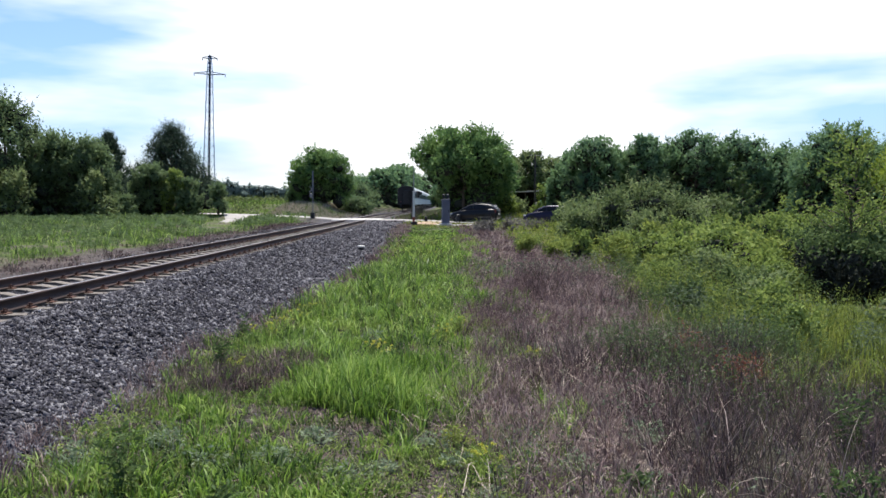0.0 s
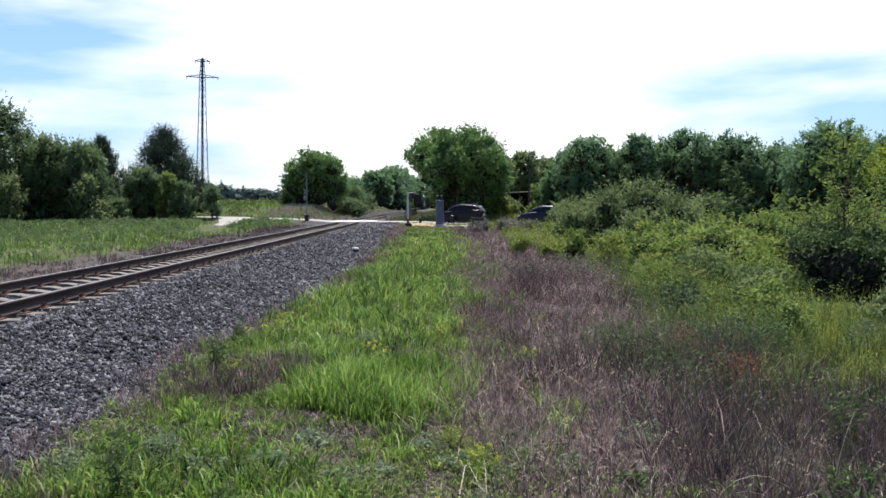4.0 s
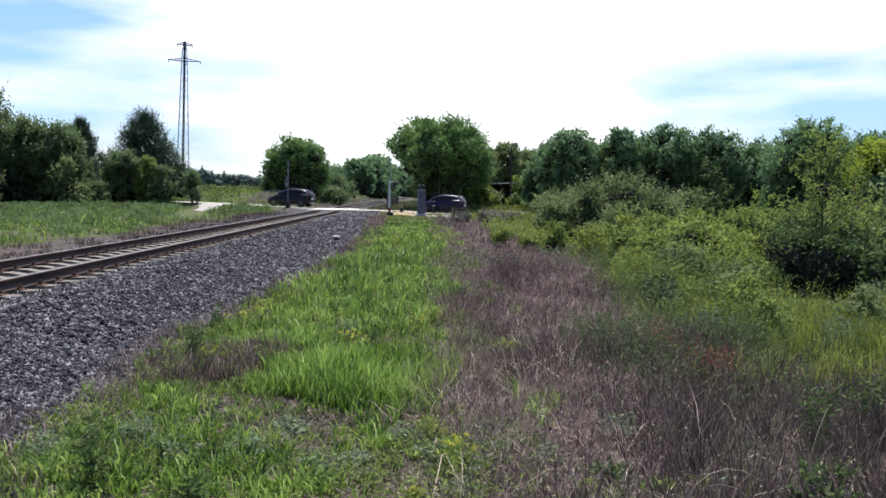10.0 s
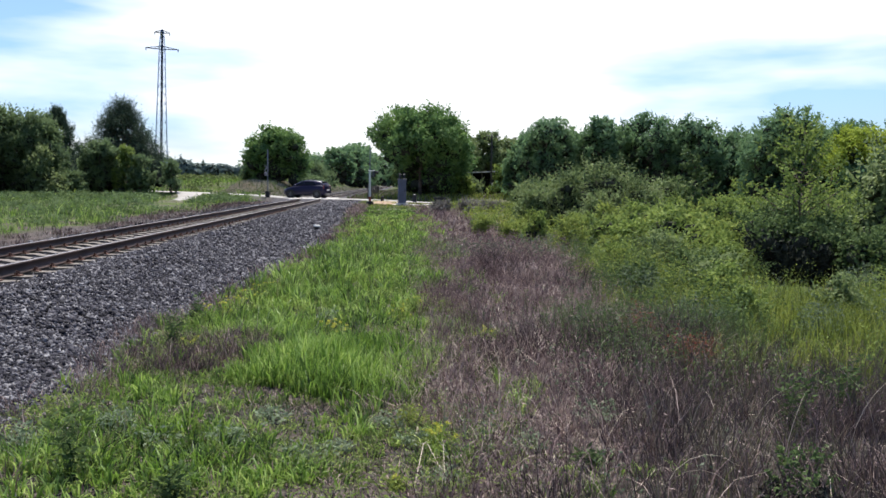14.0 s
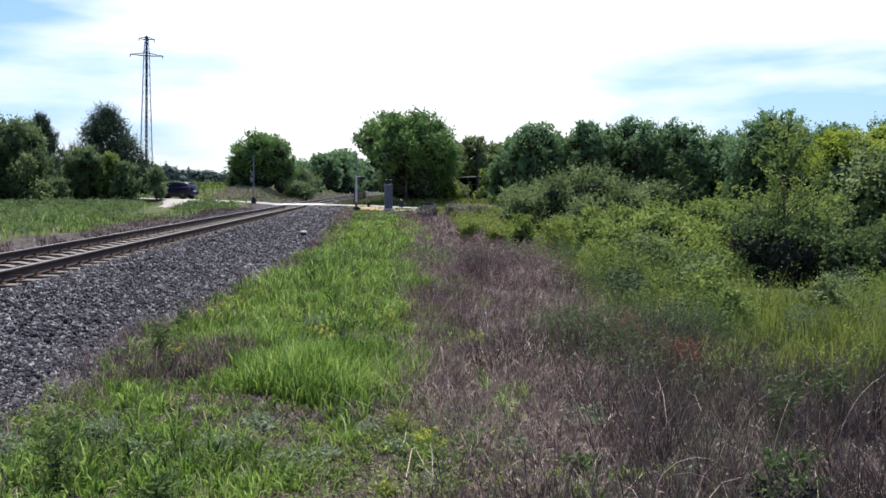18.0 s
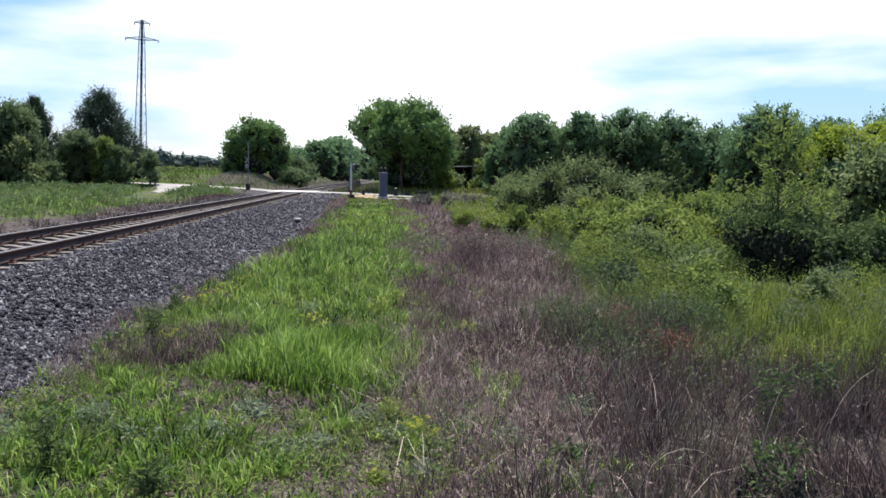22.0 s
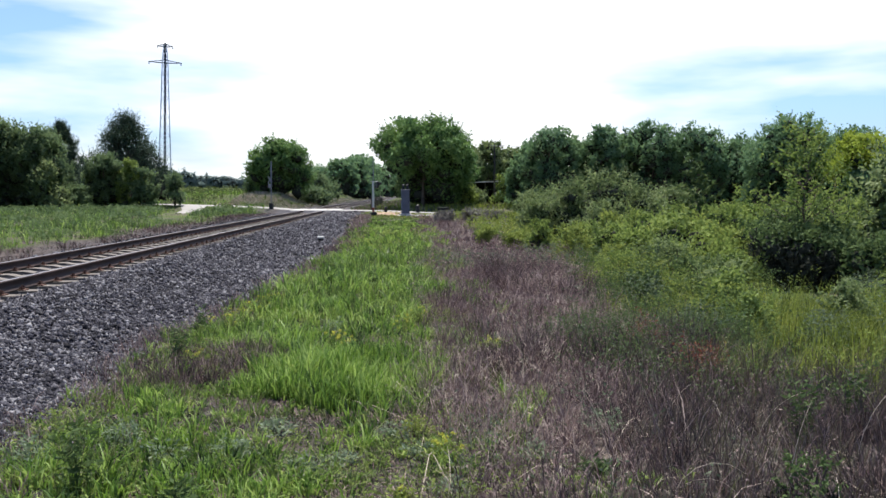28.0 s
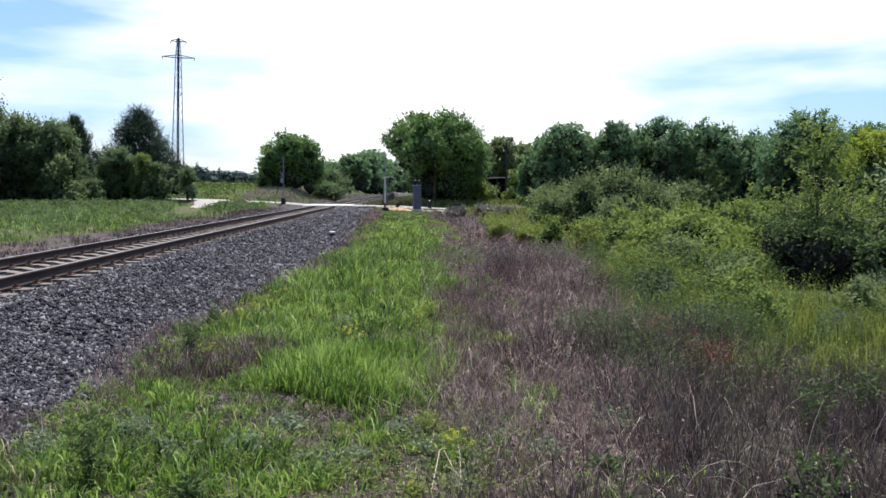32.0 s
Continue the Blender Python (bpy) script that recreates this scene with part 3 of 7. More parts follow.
def stones(name, label, P, size, seed):
    """Broken stones, each one a crooked lump of its own."""
    rng = np.random.default_rng(seed)
    bm = bmesh.new()
    vs = [bm.verts.new(p) for p in ((1, 0.2, 0), (-1, -0.1, 0.1), (0.1, 1, 0), (-0.1, -1, 0.1), (0.2, 0, 0.9), (0, 0.1, -0.9))]
    for q in ((0, 2, 4), (2, 1, 4), (1, 3, 4), (3, 0, 4), (2, 0, 5), (1, 2, 5), (3, 1, 5), (0, 3, 5)):
        bm.faces.new([vs[i] for i in q])
    bm.verts.index_update()
    bv = np.array([v.co[:] for v in bm.verts])
    bf = np.array([[v.index for v in f.verts] for f in bm.faces])
    bm.free()
    n = len(P)
    V = bv[None] * rng.uniform(0.4, 1.45, (n, len(bv), 1)) * rng.uniform(0.55, 1.2, (n, 1, 3)) * size[:, None, None]
    q = rng.normal(size=(n, 4))
    q /= np.linalg.norm(q, axis=1, keepdims=True)
    w, x, y, z = q.T
    R = np.stack([1 - 2 * (y * y + z * z), 2 * (x * y - z * w), 2 * (x * z + y * w), 2 * (x * y + z * w), 1 - 2 * (x * x + z * z), 2 * (y * z - x * w), 2 * (x * z - y * w), 2 * (y * z + x * w), 1 - 2 * (x * x + y * y)], -1).reshape(n, 3, 3)
    V = np.einsum("nij,nkj->nki", R, V) + P[:, None, :]
    F = (bf[None] + (np.arange(n) * len(bv))[:, None, None]).reshape(-1, 3)
    tagged(new(name, tri_mesh(name, V.reshape(-1, 3), F, M_STONE)), label, "gravel", kind="stuff")


def stone_mesh(rng, m):
    """One broken stone of about a metre, to be scaled."""
    bm = bmesh.new()
    bmesh.ops.create_icosphere(bm, subdivisions=1, radius=1.0)
    k = rng.uniform(0.55, 1.15, 3)
    for v in bm.verts:
        v.co = Vector([v.co[i] * k[i] for i in range(3)]) * rng.uniform(0.5, 1.35)
    me = bpy.data.meshes.new("stone")
    bm.to_mesh(me)
    bm.free()
    me.materials.append(m)
    return me


def build_ballast():
    rng = np.random.default_rng(11)
    P, S = [], []

    def scatter(n, x0, x1, y0, y1, smin, smax, sink):
        x, y = rng.uniform(x0, x1, n), rng.uniform(y0, y1, n)
        xx = x + track_x(y) + 6.32
        u = xx - track_x(y)
        keep = (xx < gravel_edge(y) + rng.exponential(0.12, n)) & (road_d(xx, y) > 3.0) & (np.abs(np.abs(u) - GAUGE / 2) > 0.09)
        xx, y = xx[keep], y[keep]
        s = rng.uniform(smin, smax, len(xx)) * rng.choice([0.7, 1.0, 1.0, 1.25], len(xx))
        P.append(np.stack([xx, y, ground_z(xx, y) + s * sink], -1))
        S.append(s)

    scatter(30000, -4.95, -2.2, 4.2, 9.5, 0.015, 0.031, 0.25)
    scatter(14000, -4.95, -2.2, 9.5, 15, 0.019, 0.036, 0.25)
    scatter(9000, -4.95, -2.3, 15, 22, 0.024, 0.042, 0.25)
    scatter(3600, -2.3, -1.6, 14, 66, 0.02, 0.042, 0.2)
    scatter(7000, -4.95, -2.4, 22, 40, 0.03, 0.05, 0.2)
    scatter(4200, -4.95, -2.4, 40, 66, 0.046, 0.074, 0.1)
    scatter(2600, -7.9, -4.95, 11, 24, 0.025, 0.042, 0.0)
    scatter(2200, -9.6, -8.0, 20, 60, 0.04, 0.06, 0.1)
    scatter(2600, -7.9, -4.95, 24, 60, 0.04, 0.055, 0.0)
    P, S = np.concatenate(P), np.concatenate(S)
    near = np.argsort(np.hypot(P[:, 0] + 2.95, P[:, 1] - 6.0))[:300]
    bed = thing("ballast_bed", "loose grey crushed stones at the near edge of the ballast", "ballast", kind="structure")
    lumps = []
    for k in range(10):
        lumps.append(stone_mesh(np.random.default_rng(700 + k), M_STONE_ONE))
    for k in near:
        q = Matrix.LocRotScale(Vector(P[k]), Euler(rng.uniform(0, 6.28, 3)), Vector((1, 1, 1)) * float(S[k]))
        part("stone", lumps[int(rng.integers(10))], None, bed, at=q)
    P, S = np.delete(P, near, 0), np.delete(S, near)
    stones("ballast", "coarse grey crushed-stone ballast along the track", P, S, 6)
    n = 4500
    x, y = rng.uniform(-3.0, 1.2, n), rng.uniform(4.2, 11, n)
    s = rng.uniform(0.005, 0.013, n) * rng.choice([1, 1, 1, 1.6], n)
    stones("spilt_stones", "small stones lying in the verge", np.stack([x, y, ground_z(x, y) + s * 0.3], -1), s, 8)
    # white markers at the foot of the ballast
    t = thing("marker_post", "short white marker with a black shadow base beside the ballast", "marker", pose(-2.8, 31.8, gz(-2.8, 31.8), 2, 3, 20))
    # black base stands in for the shadow under the white block
    part("base", Geo().box((0, 0, 0.02), (0.16, 0.14, 0.2), 0.015), M_BLACK, t, "black part standing in for the shadow below the marker")
    part("top", Geo().box((0, 0, 0.15), (0.22, 0.18, 0.07), 0.015), M_WHITE, t, "white painted top of the marker")
    g = Geo().box((0, 0, 0.022), (0.18, 0.11, 0.063), 0.013)
    t = new("marker_stone", g.mesh("marker_stone", M_WHITE))
    t.matrix_basis = pose(-2.36, 23.8, gz(-2.36, 23.8), 3, 4, 25)
    tagged(t, "small white stone at the edge of the grass", "stone")


build_ballast()

# ---- grasses ----


def blades(name, label, P, h, w, lean, mat, seed, category="grass", curl=1.0, tuft=0, wide=0.035):
    """Tapered bent blades rooted at P: two joints and a tip each; tuft: so many from one root, fanned outwards."""
    rng = np.random.default_rng(seed)
    n = len(P)
    a, b = rng.uniform(0, 2 * np.pi, n), rng.uniform(0, 2 * np.pi, n)
    if tuft:
        k = np.repeat(rng.permutation(n)[:n // tuft], tuft)
        n = len(k)
        a, b = a[:n], b[:n]
        big = np.repeat(rng.uniform(0.55, 1.35, n // tuft), tuft)
        q = np.sqrt(rng.random(n)) * wide * big * np.maximum(1, P[k, 1] / 10)
        P = P[k] + np.stack([np.cos(a) * q, np.sin(a) * q, np.zeros(n)], -1)
        h, w = h[k] * big * rng.uniform(0.55, 1.1, n), w[k] * rng.uniform(0.75, 1.25, n)
        a = a + rng.normal(size=n) * 0.5
    lean = lean * rng.uniform(0.2, 1.0, n)
    d = np.stack([np.cos(a), np.sin(a), np.zeros(n)], -1)
    s = np.stack([np.cos(b), np.sin(b), np.zeros(n)], -1)
    V = np.empty((n, 5, 3))
    for k, (t, ww) in enumerate(((0.0, 1.0), (0.55, 0.8))):
        c = P + d * (lean * h * t ** (1 + curl))[:, None]
        c[:, 2] += h * t
        V[:, 2 * k] = c - s * (w * ww / 2)[:, None]
        V[:, 2 * k + 1] = c + s * (w * ww / 2)[:, None]
    c = P + d * (lean * h)[:, None]
    c[:, 2] += h * (1 - 0.3 * lean)
    V[:, 4] = c
    F = np.array([[0, 1, 3], [0, 3, 2], [2, 3, 4]])
    F = (F[None] + (np.arange(n) * 5)[:, None, None]).reshape(-1, 3)
    return tagged(new(name, tri_mesh(name, V.reshape(-1, 3), F, mat)), label, category, kind="stuff")


def spread(rng, n, x0, x1, y0, y1, keep):
    """Roots on the ground, as thick as keep(x, y) from 0 to 1 says."""
    x, y = rng.uniform(x0, x1, n), rng.uniform(y0, y1, n)
    ok = rng.random(n) < keep(x, y)
    x, y = x[ok], y[ok]
    return np.stack([x, y, ground_z(x, y) - 0.01], -1)


def ragged(x, y):
    """How far the edge between green and dead grass wanders to and fro."""
    return (0.5 + 0.9 * ss(8, 14, y)) * (vnoise(x * 1.4 + 5, y * 0.9 + 9) - 0.5) + 0.6 * (vnoise(x * 3.7, y * 2.6 + 1) - 0.5)


def bare(x, y):
    """Spots of open soil and stones in the near verge."""
    k = 0.0 * x
    for px, py, rx, ry in ((0.1, 4.9, 0.7, 0.5), (-0.15, 5.55, 0.42, 0.32), (-0.6, 6.75, 0.8, 0.26), (-1.3, 7.2, 0.4, 0.3), (0.2, 6.6, 0.5, 0.32), (0.5, 7.3, 0.3, 0.5), (-0.85, 5.15, 0.3, 0.22), (-1.1, 7.45, 0.3, 0.2), (-0.35, 6.9, 0.4, 0.2), (0.1, 9.95, 0.5, 0.3), (-0.75, 4.6, 0.3, 0.2), (-1.3, 6.5, 0.3, 0.22)):
        k = np.maximum(k, ss(1.2, 0.7, near_d(x, y, px, py, rx, ry) + 0.6 * (vnoise(x * 5, y * 5) - 0.5)))
    return k


def lush_mask(x, y):
    """Where the bright verge grass stands: in clumps between the ballast and the dead growth."""
    k = (0.25 * ss(-0.1, 0.15, x - gravel_edge(y)) + 0.75 * ss(0.15, 0.75, x - gravel_edge(y) + 0.5 * ss(20, 30, y))) * ss(0.35, -0.35, x - green_edge(y) + ragged(x, y)) * ss(53, 46, y)
    clump = ss(0.42, 0.56, 0.6 * vnoise(x * 1.7 + 3, y * 1.2 + 1) + 0.4 * vnoise(x * 4.5, y * 4.0) + 0.14 * ss(8, 14, y))
    k = k * (0.05 + 0.95 * clump) * (0.55 + 0.45 * ss(6.5, 8.5, y))
    k = k * (1 - 0.92 * ss(1.15, 0.75, near_d(x, y, -0.1, 10.0, 0.55, 0.55)))
    k = k * (1 - 0.9 * ss(1.2, 0.7, near_d(x, y, -0.81, 10.15, 0.3, 0.45)))
    k = k * (1 - 0.85 * bare(x, y))
    k = k * (1 - 0.85 * ss(1.2, 0.7, near_d(x, y, -1.8, 8.6, 0.6, 1.1)))
    k = np.maximum(k, 0.7 * ss(0.66, 0.74, vnoise(x * 1.9 + 55, y * 1.9 + 20)) * ss(0.2, 0.6, x - green_edge(y)) * (x < 2.0))
    k = np.maximum(k, ss(1.15, 0.8, near_d(x, y, -0.58, 8.2, 0.9, 0.95) + 0.35 * (vnoise(x * 3, y * 3 + 70) - 0.5)))
    k = np.maximum(k, 0.85 * ss(1.2, 0.8, near_d(x, y, -1.55, 5.2, 1.05, 1.15) + 0.5 * (vnoise(x * 2.4, y * 2.4 + 30) - 0.5)))
    return k


def brown_mask(x, y):
    return ss(57, 46, y) * (1 - 0.6 * dim_patch(x, y)) * ss(-0.4, 0.3, x - green_edge(y) + ragged(x, y)) * ss(0.6, -0.4, x - brown_edge(y) + ragged(x + 7, y)) * (0.45 + 0.55 * ss(0.25, 0.6, vnoise(x * 1.1, y * 1.1 + 7)))


def tangle(x, y):
    """The patch of dark withered and green weeds between the dead grass and the meadow."""
    return ss(1.25, 0.7, near_d(x, y, 2.9, 9.7, 1.15, 2.4) + 0.5 * (vnoise(x * 1.3, y * 1.3 + 40) - 0.5))


def hollow(x, y):
    """The bare shaded ground under the dense shrubs."""
    return ss(1.25, 0.85, near_d(x, y, 7.0, 15.2, 1.5, 1.9))


def meadow_mask(x, y):
    return (1 - hollow(x, y)) * (1 - 0.75 * tangle(x, y)) * ss(-0.5, 0.6, x - brown_edge(y)) * (0.4 + 0.6 * ss(0.25, 0.55, vnoise(x * 0.8 + 21, y * 0.8)))


def build_grass():
    rng = np.random.default_rng(21)

    def size(P, lo, hi, grow=0.0, scale=1.0):
        v = 0.65 + 0.7 * vnoise(P[:, 0] * 1.3 + 60, P[:, 1] * 1.3)
        return rng.uniform(lo, hi, len(P)) * v * scale * (1 + grow * ss(9.5, 16, P[:, 1]))

    def fat(P, w0):
        return w0 * np.maximum(1, P[:, 1] / 9) ** 0.85 * rng.uniform(0.7, 1.3, len(P))

    P = np.concatenate([spread(rng, 92000, -3.1, 3.4, 4.0, 11, lush_mask), spread(rng, 52000, -3.1, 1.6, 11, 24, lush_mask), spread(rng, 27000, -3.1, 2.0, 24, 56, lush_mask)])
    old = rng.random(len(P)) < 0.06 + 0.16 * ss(9, 16, P[:, 1])
    for Q, m, words, seed in ((P[~old], M_GRASS, "bright green tufted grass along the ballast", 1), (P[old], M_TURF, "duller olive grass among the bright tufts", 51)):
        blades("verge_grass", words, Q, size(Q, 0.11, 0.22, 0.7) * (0.35 + 0.65 * ss(50, 22, Q[:, 1])) * (0.78 + 0.22 * ss(6, 7.5, Q[:, 1])), fat(Q, 0.0118), 0.9, m, seed, tuft=11)
    P = np.concatenate([spread(rng, 92000, -3.0, 1.0, 4.0, 12, lambda x, y: (1 - 0.6 * bare(x, y)) * (0.22 + 0.75 * ss(0.4, 0.6, vnoise(x * 2.6, y * 2.6))) * ss(-0.2, 0.3, x - gravel_edge(y))), spread(rng, 12000, -3.0, 1.6, 12, 40, lambda x, y: 0.4 * ss(-0.2, 0.3, x - gravel_edge(y)))])
    cut = rng.random(len(P)) < 0.2
    blades("short_turf", "short mixed green and olive turf", P[~cut], size(P[~cut], 0.04, 0.12), fat(P[~cut], 0.0075), 1.2, M_TURF, 2, tuft=7)
    blades("dead_litter", "short dead litter between the grass tufts", P[cut], size(P[cut], 0.03, 0.1), fat(P[cut], 0.0065), 2.4, M_DRY, 12)
    for m, n, seed, words in ((M_DRY, 16000, 24, "pale broken litter on the bare soil"), (M_DARK, 16000, 25, "dark broken litter on the bare soil")):
        P = spread(rng, n, -2.4, 1.3, 4.2, 10.6, bare)
        blades("soil_litter", words, P, size(P, 0.02, 0.07), fat(P, 0.006), 2.6, m, seed)
    P = spread(rng, 42000, -2.9, 0.9, 4.0, 9.6, lambda x, y: (1 - 0.9 * bare(x, y)) * ss(0.0, 0.4, x - gravel_edge(y)) * ss(0.4, -0.2, x - green_edge(y) + ragged(x, y)) * (0.05 + 0.95 * ss(0.5, 0.66, vnoise(x * 3.1 + 14, y * 3.1 + 6))))
    blades("short_grass", "short bright grass between the tufts", P, size(P, 0.05, 0.13), fat(P, 0.01), 1.1, M_GRASS, 22, tuft=9, wide=0.03)
    P = spread(rng, 17000, -1.7, 0.6, 6.9, 9.5, lambda x, y: ss(1.1, 0.85, near_d(x, y, -0.58, 8.2, 0.9, 0.95) + 0.35 * (vnoise(x * 3, y * 3 + 70) - 0.5)))
    blades("grass_patch", "thick patch of upright bright green grass", P, size(P, 0.15, 0.27), fat(P, 0.0115), 0.6, M_GRASS, 23, tuft=10, wide=0.03)
    P = np.concatenate([spread(rng, 46000, -0.6, 5.5, 4.0, 10, brown_mask), spread(rng, 50000, -0.6, 4.5, 10, 24, brown_mask), spread(rng, 26000, -0.6, 5, 24, 58, brown_mask)])
    blades("dead_grass", "dead purple-brown standing grass and stalks", P, size(P, 0.12, 0.38), fat(P, 0.0052), 1.0, M_DRY, 3, curl=0.4, tuft=9, wide=0.05)
    dark = lambda x, y: np.maximum(0.65 * dim_patch(x, y), np.maximum(np.maximum(brown_mask(x, y), tangle(x, y)), 0.5 * meadow_mask(x, y) * ss(14, 9, y) * ss(0.46, 0.36, x / y)) * np.maximum(0.8 * ss(0.55, 0.7, vnoise(x * 0.9 + 33, y * 0.9 + 5)), 0.9 * np.maximum(ss(2.2, 3.6, x) * ss(9.0, 7.0, y), tangle(x, y))))
    P = np.concatenate([spread(rng, 42000, -0.2, 6.5, 4.0, 10, dark), spread(rng, 30000, -0.2, 5.5, 10, 26, dark)])
    blades("dark_stalks", "dark withered stalks standing thickly in the dead grass", P, size(P, 0.18, 0.48), fat(P, 0.0055), 0.8, M_DARK, 31, curl=0.4, tuft=7, wide=0.06)
    dry_spots = lambda x, y: np.maximum(ss(1.2, 0.7, near_d(x, y, -1.8, 8.6, 0.65, 1.2)), np.maximum(0.5 * ss(1.2, 0.7, near_d(x, y, -0.1, 10.0, 0.6, 0.6)), 0.85 * ss(-0.35, -0.05, x - gravel_edge(y) + 0.3 * (vnoise(x * 2, y * 1.5) - 0.5)) * ss(0.7, 0.2, x - gravel_edge(y))))
    P = np.concatenate([spread(rng, 30000, -3.1, 0.9, 4.5, 13, dry_spots), spread(rng, 40000, -3.1, -1.0, 13, 55, dry_spots)])
    blades("dead_tufts", "dead brown tufts at the foot of the ballast", P, size(P, 0.1, 0.26), fat(P, 0.0052), 1.0, M_DRY, 4, curl=0.5, tuft=8, wide=0.04)
    P = np.concatenate([spread(rng, 4500, -3.0, -1.2, 7.8, 10.4, lambda x, y: ss(1.2, 0.7, near_d(x, y, -1.8, 8.7, 0.6, 1.1)))])
    blades("dead_tufts", "dark withered tufts at the foot of the ballast", P, size(P, 0.1, 0.3), fat(P, 0.0055), 0.9, M_DARK, 14, curl=0.5, tuft=8, wide=0.04)
    straw_at = lambda x, y: brown_mask(x, y) * (1 - 0.85 * dim_patch(x, y)) * (0.25 + 0.75 * ss(0.45, 0.6, vnoise(x * 1.2 + 8, y * 1.2)))
    P = np.concatenate([spread(rng, 5500, -0.3, 3.4, 4.0, 9, straw_at), spread(rng, 1500, -0.2, 5.0, 9, 25, straw_at)])
    blades("straw_stalks", "pale broken straw stalks among the dead grass", P, size(P, 0.1, 0.36), fat(P, 0.0045), 2.2, M_STRAW, 5, curl=0.1)
    P = np.concatenate([spread(rng, 19000, 1.0, 9, 4.5, 13, meadow_mask), spread(rng, 26000, 1.5, 16, 13, 26, meadow_mask), spread(rng, 20000, 1.5, 30, 26, 62, meadow_mask)])
    blades("meadow_grass", "tall olive-green meadow grass", P, size(P, 0.18, 0.5), fat(P, 0.008), 0.7, M_MEADOW, 6, tuft=9, wide=0.08)
    green = lambda x, y: (1 - hollow(x, y)) * ss(0.33, 0.42, x / y) * ss(7.4, 8.6, y) * ss(17, 13, y) * (0.25 + 0.75 * ss(0.35, 0.6, vnoise(x * 1.1 + 2, y * 1.1 + 44)))
    P = spread(rng, 26000, 2.6, 9.5, 7.4, 17, green)
    blades("meadow_tufts", "bright olive-green tall grass in the near meadow", P, size(P, 0.25, 0.5), fat(P, 0.008), 0.8, M_MEADOW, 61, tuft=10, wide=0.07)
    P = spread(rng, 16000, -3.0, 6, -4, 4.0, lambda x, y: 0.3 + 0.6 * vnoise(x * 1.5, y * 1.5))
    blades("verge_grass", "trodden green grass on the verge", P, size(P, 0.04, 0.14), fat(P, 0.008), 1.2, M_TURF, 64, tuft=7)
    left = lambda x, y: ss(0.5, -0.6, x - track_x(y) - left_edge(y) + 1.6 * (vnoise(x * 0.4, y * 0.4) - 0.5)) * (road_d(x, y) > 2.4) * (0.35 + 0.65 * ss(0.3, 0.6, vnoise(x * 0.5, y * 0.5 + 3)))
    track_clear = lambda x, y: left(x, y) * (1 - ss(1.3, 0.9, np.abs(x - farm_x(y)) / np.interp(y, [46, 57, 62, 67, 71], [0.7, 0.9, 1.0, 1.3, 2.6])) * (y > 46))
    P = np.concatenate([spread(rng, 30000, -26, -9.5, 17, 45, track_clear), spread(rng, 34000, -40, -9.5, 45, 92, track_clear)])
    cut = rng.random(len(P)) < 0.5
    blades("far_verge_grass", "bright green grass on the verge across the rails", P[cut], size(P[cut], 0.22, 0.48), fat(P[cut], 0.0065), 0.8, M_GRASS, 7, tuft=8, wide=0.06)
    blades("far_verge_grass", "olive grass on the verge across the rails", P[~cut], size(P[~cut], 0.15, 0.35), fat(P[~cut], 0.0065), 0.8, M_BUSH, 17, tuft=8, wide=0.06)
    dirt_at = lambda x, y: 0.5 * ss(-2.0, -3.2, x - track_x(y)) * ss(-1.0, 0.4, x - track_x(y) - left_edge(y)) * ss(0.3, 0.6, vnoise(x * 0.7, y * 0.7 + 12))
    P = spread(rng, 110000, -17, -8.6, 16, 62, dirt_at)
    cut = rng.random(len(P)) < 0.5
    blades("dead_verge_growth", "low dead growth on the dirt across the rails", P[cut], size(P[cut], 0.08, 0.28), fat(P[cut], 0.006), 1.2, M_DARK, 41, tuft=6)
    blades("dead_verge_growth", "low dry growth on the dirt across the rails", P[~cut], size(P[~cut], 0.06, 0.24), fat(P[~cut], 0.006), 1.4, M_DRY, 42, tuft=6)
    bank = lambda x, y: (road_d(x, y) > 3) * (0.3 + 0.7 * vnoise(x * 0.4, y * 0.4))
    P = np.concatenate([spread(rng, 20000, -15.8, -9.0, 76, 105, bank), spread(rng, 16000, -12, -3, 74, 190, lambda x, y: (x - track_x(y) < -2.3) * (x - track_x(y) > -6) * (road_d(x, y) > 3))])
    cut = rng.random(len(P)) < 0.72
    blades("bank_grass", "dry pale grass on the low bank behind the road", P[cut], size(P[cut], 0.2, 0.4), fat(P[cut], 0.005), 0.6, M_STRAW, 8)
    blades("bank_grass", "olive grass on the low bank behind the road", P[~cut], size(P[~cut], 0.2, 0.5), fat(P[~cut], 0.005), 0.5, M_TURF, 18)
    P = np.concatenate([spread(rng, 26000, -60, -15.5, 76, 150, bank), spread(rng, 9000, -3, 30, 50, 80, lambda x, y: (road_d(x, y) > 3) * 0.8 * (x - track_x(y) > 4.5) * ((x > 9) | (y > 70)))])
    Q = spread(rng, 12000, -4, 9, 72, 150, lambda x, y: (road_d(x, y) > 3) * 0.9 * (x - track_x(y) > 2.3))
    blades("verge_grass", "dull brown and olive grass beyond the crossing", Q, size(Q, 0.15, 0.4), fat(Q, 0.006), 0.7, M_TURF, 71)
    Q = spread(rng, 9000, -4, 9, 72, 150, lambda x, y: (road_d(x, y) > 3) * 0.9 * (x - track_x(y) > 2.3))
    blades("verge_grass", "dead grass beyond the crossing", Q, size(Q, 0.15, 0.4), fat(Q, 0.006), 0.7, M_DRY, 72)
    Q = spread(rng, 20000, -2.6, 10, 50, 66, lambda x, y: 0.7 * (road_d(x, y) > 2.7) * vnoise(x * 0.8, y * 0.8))
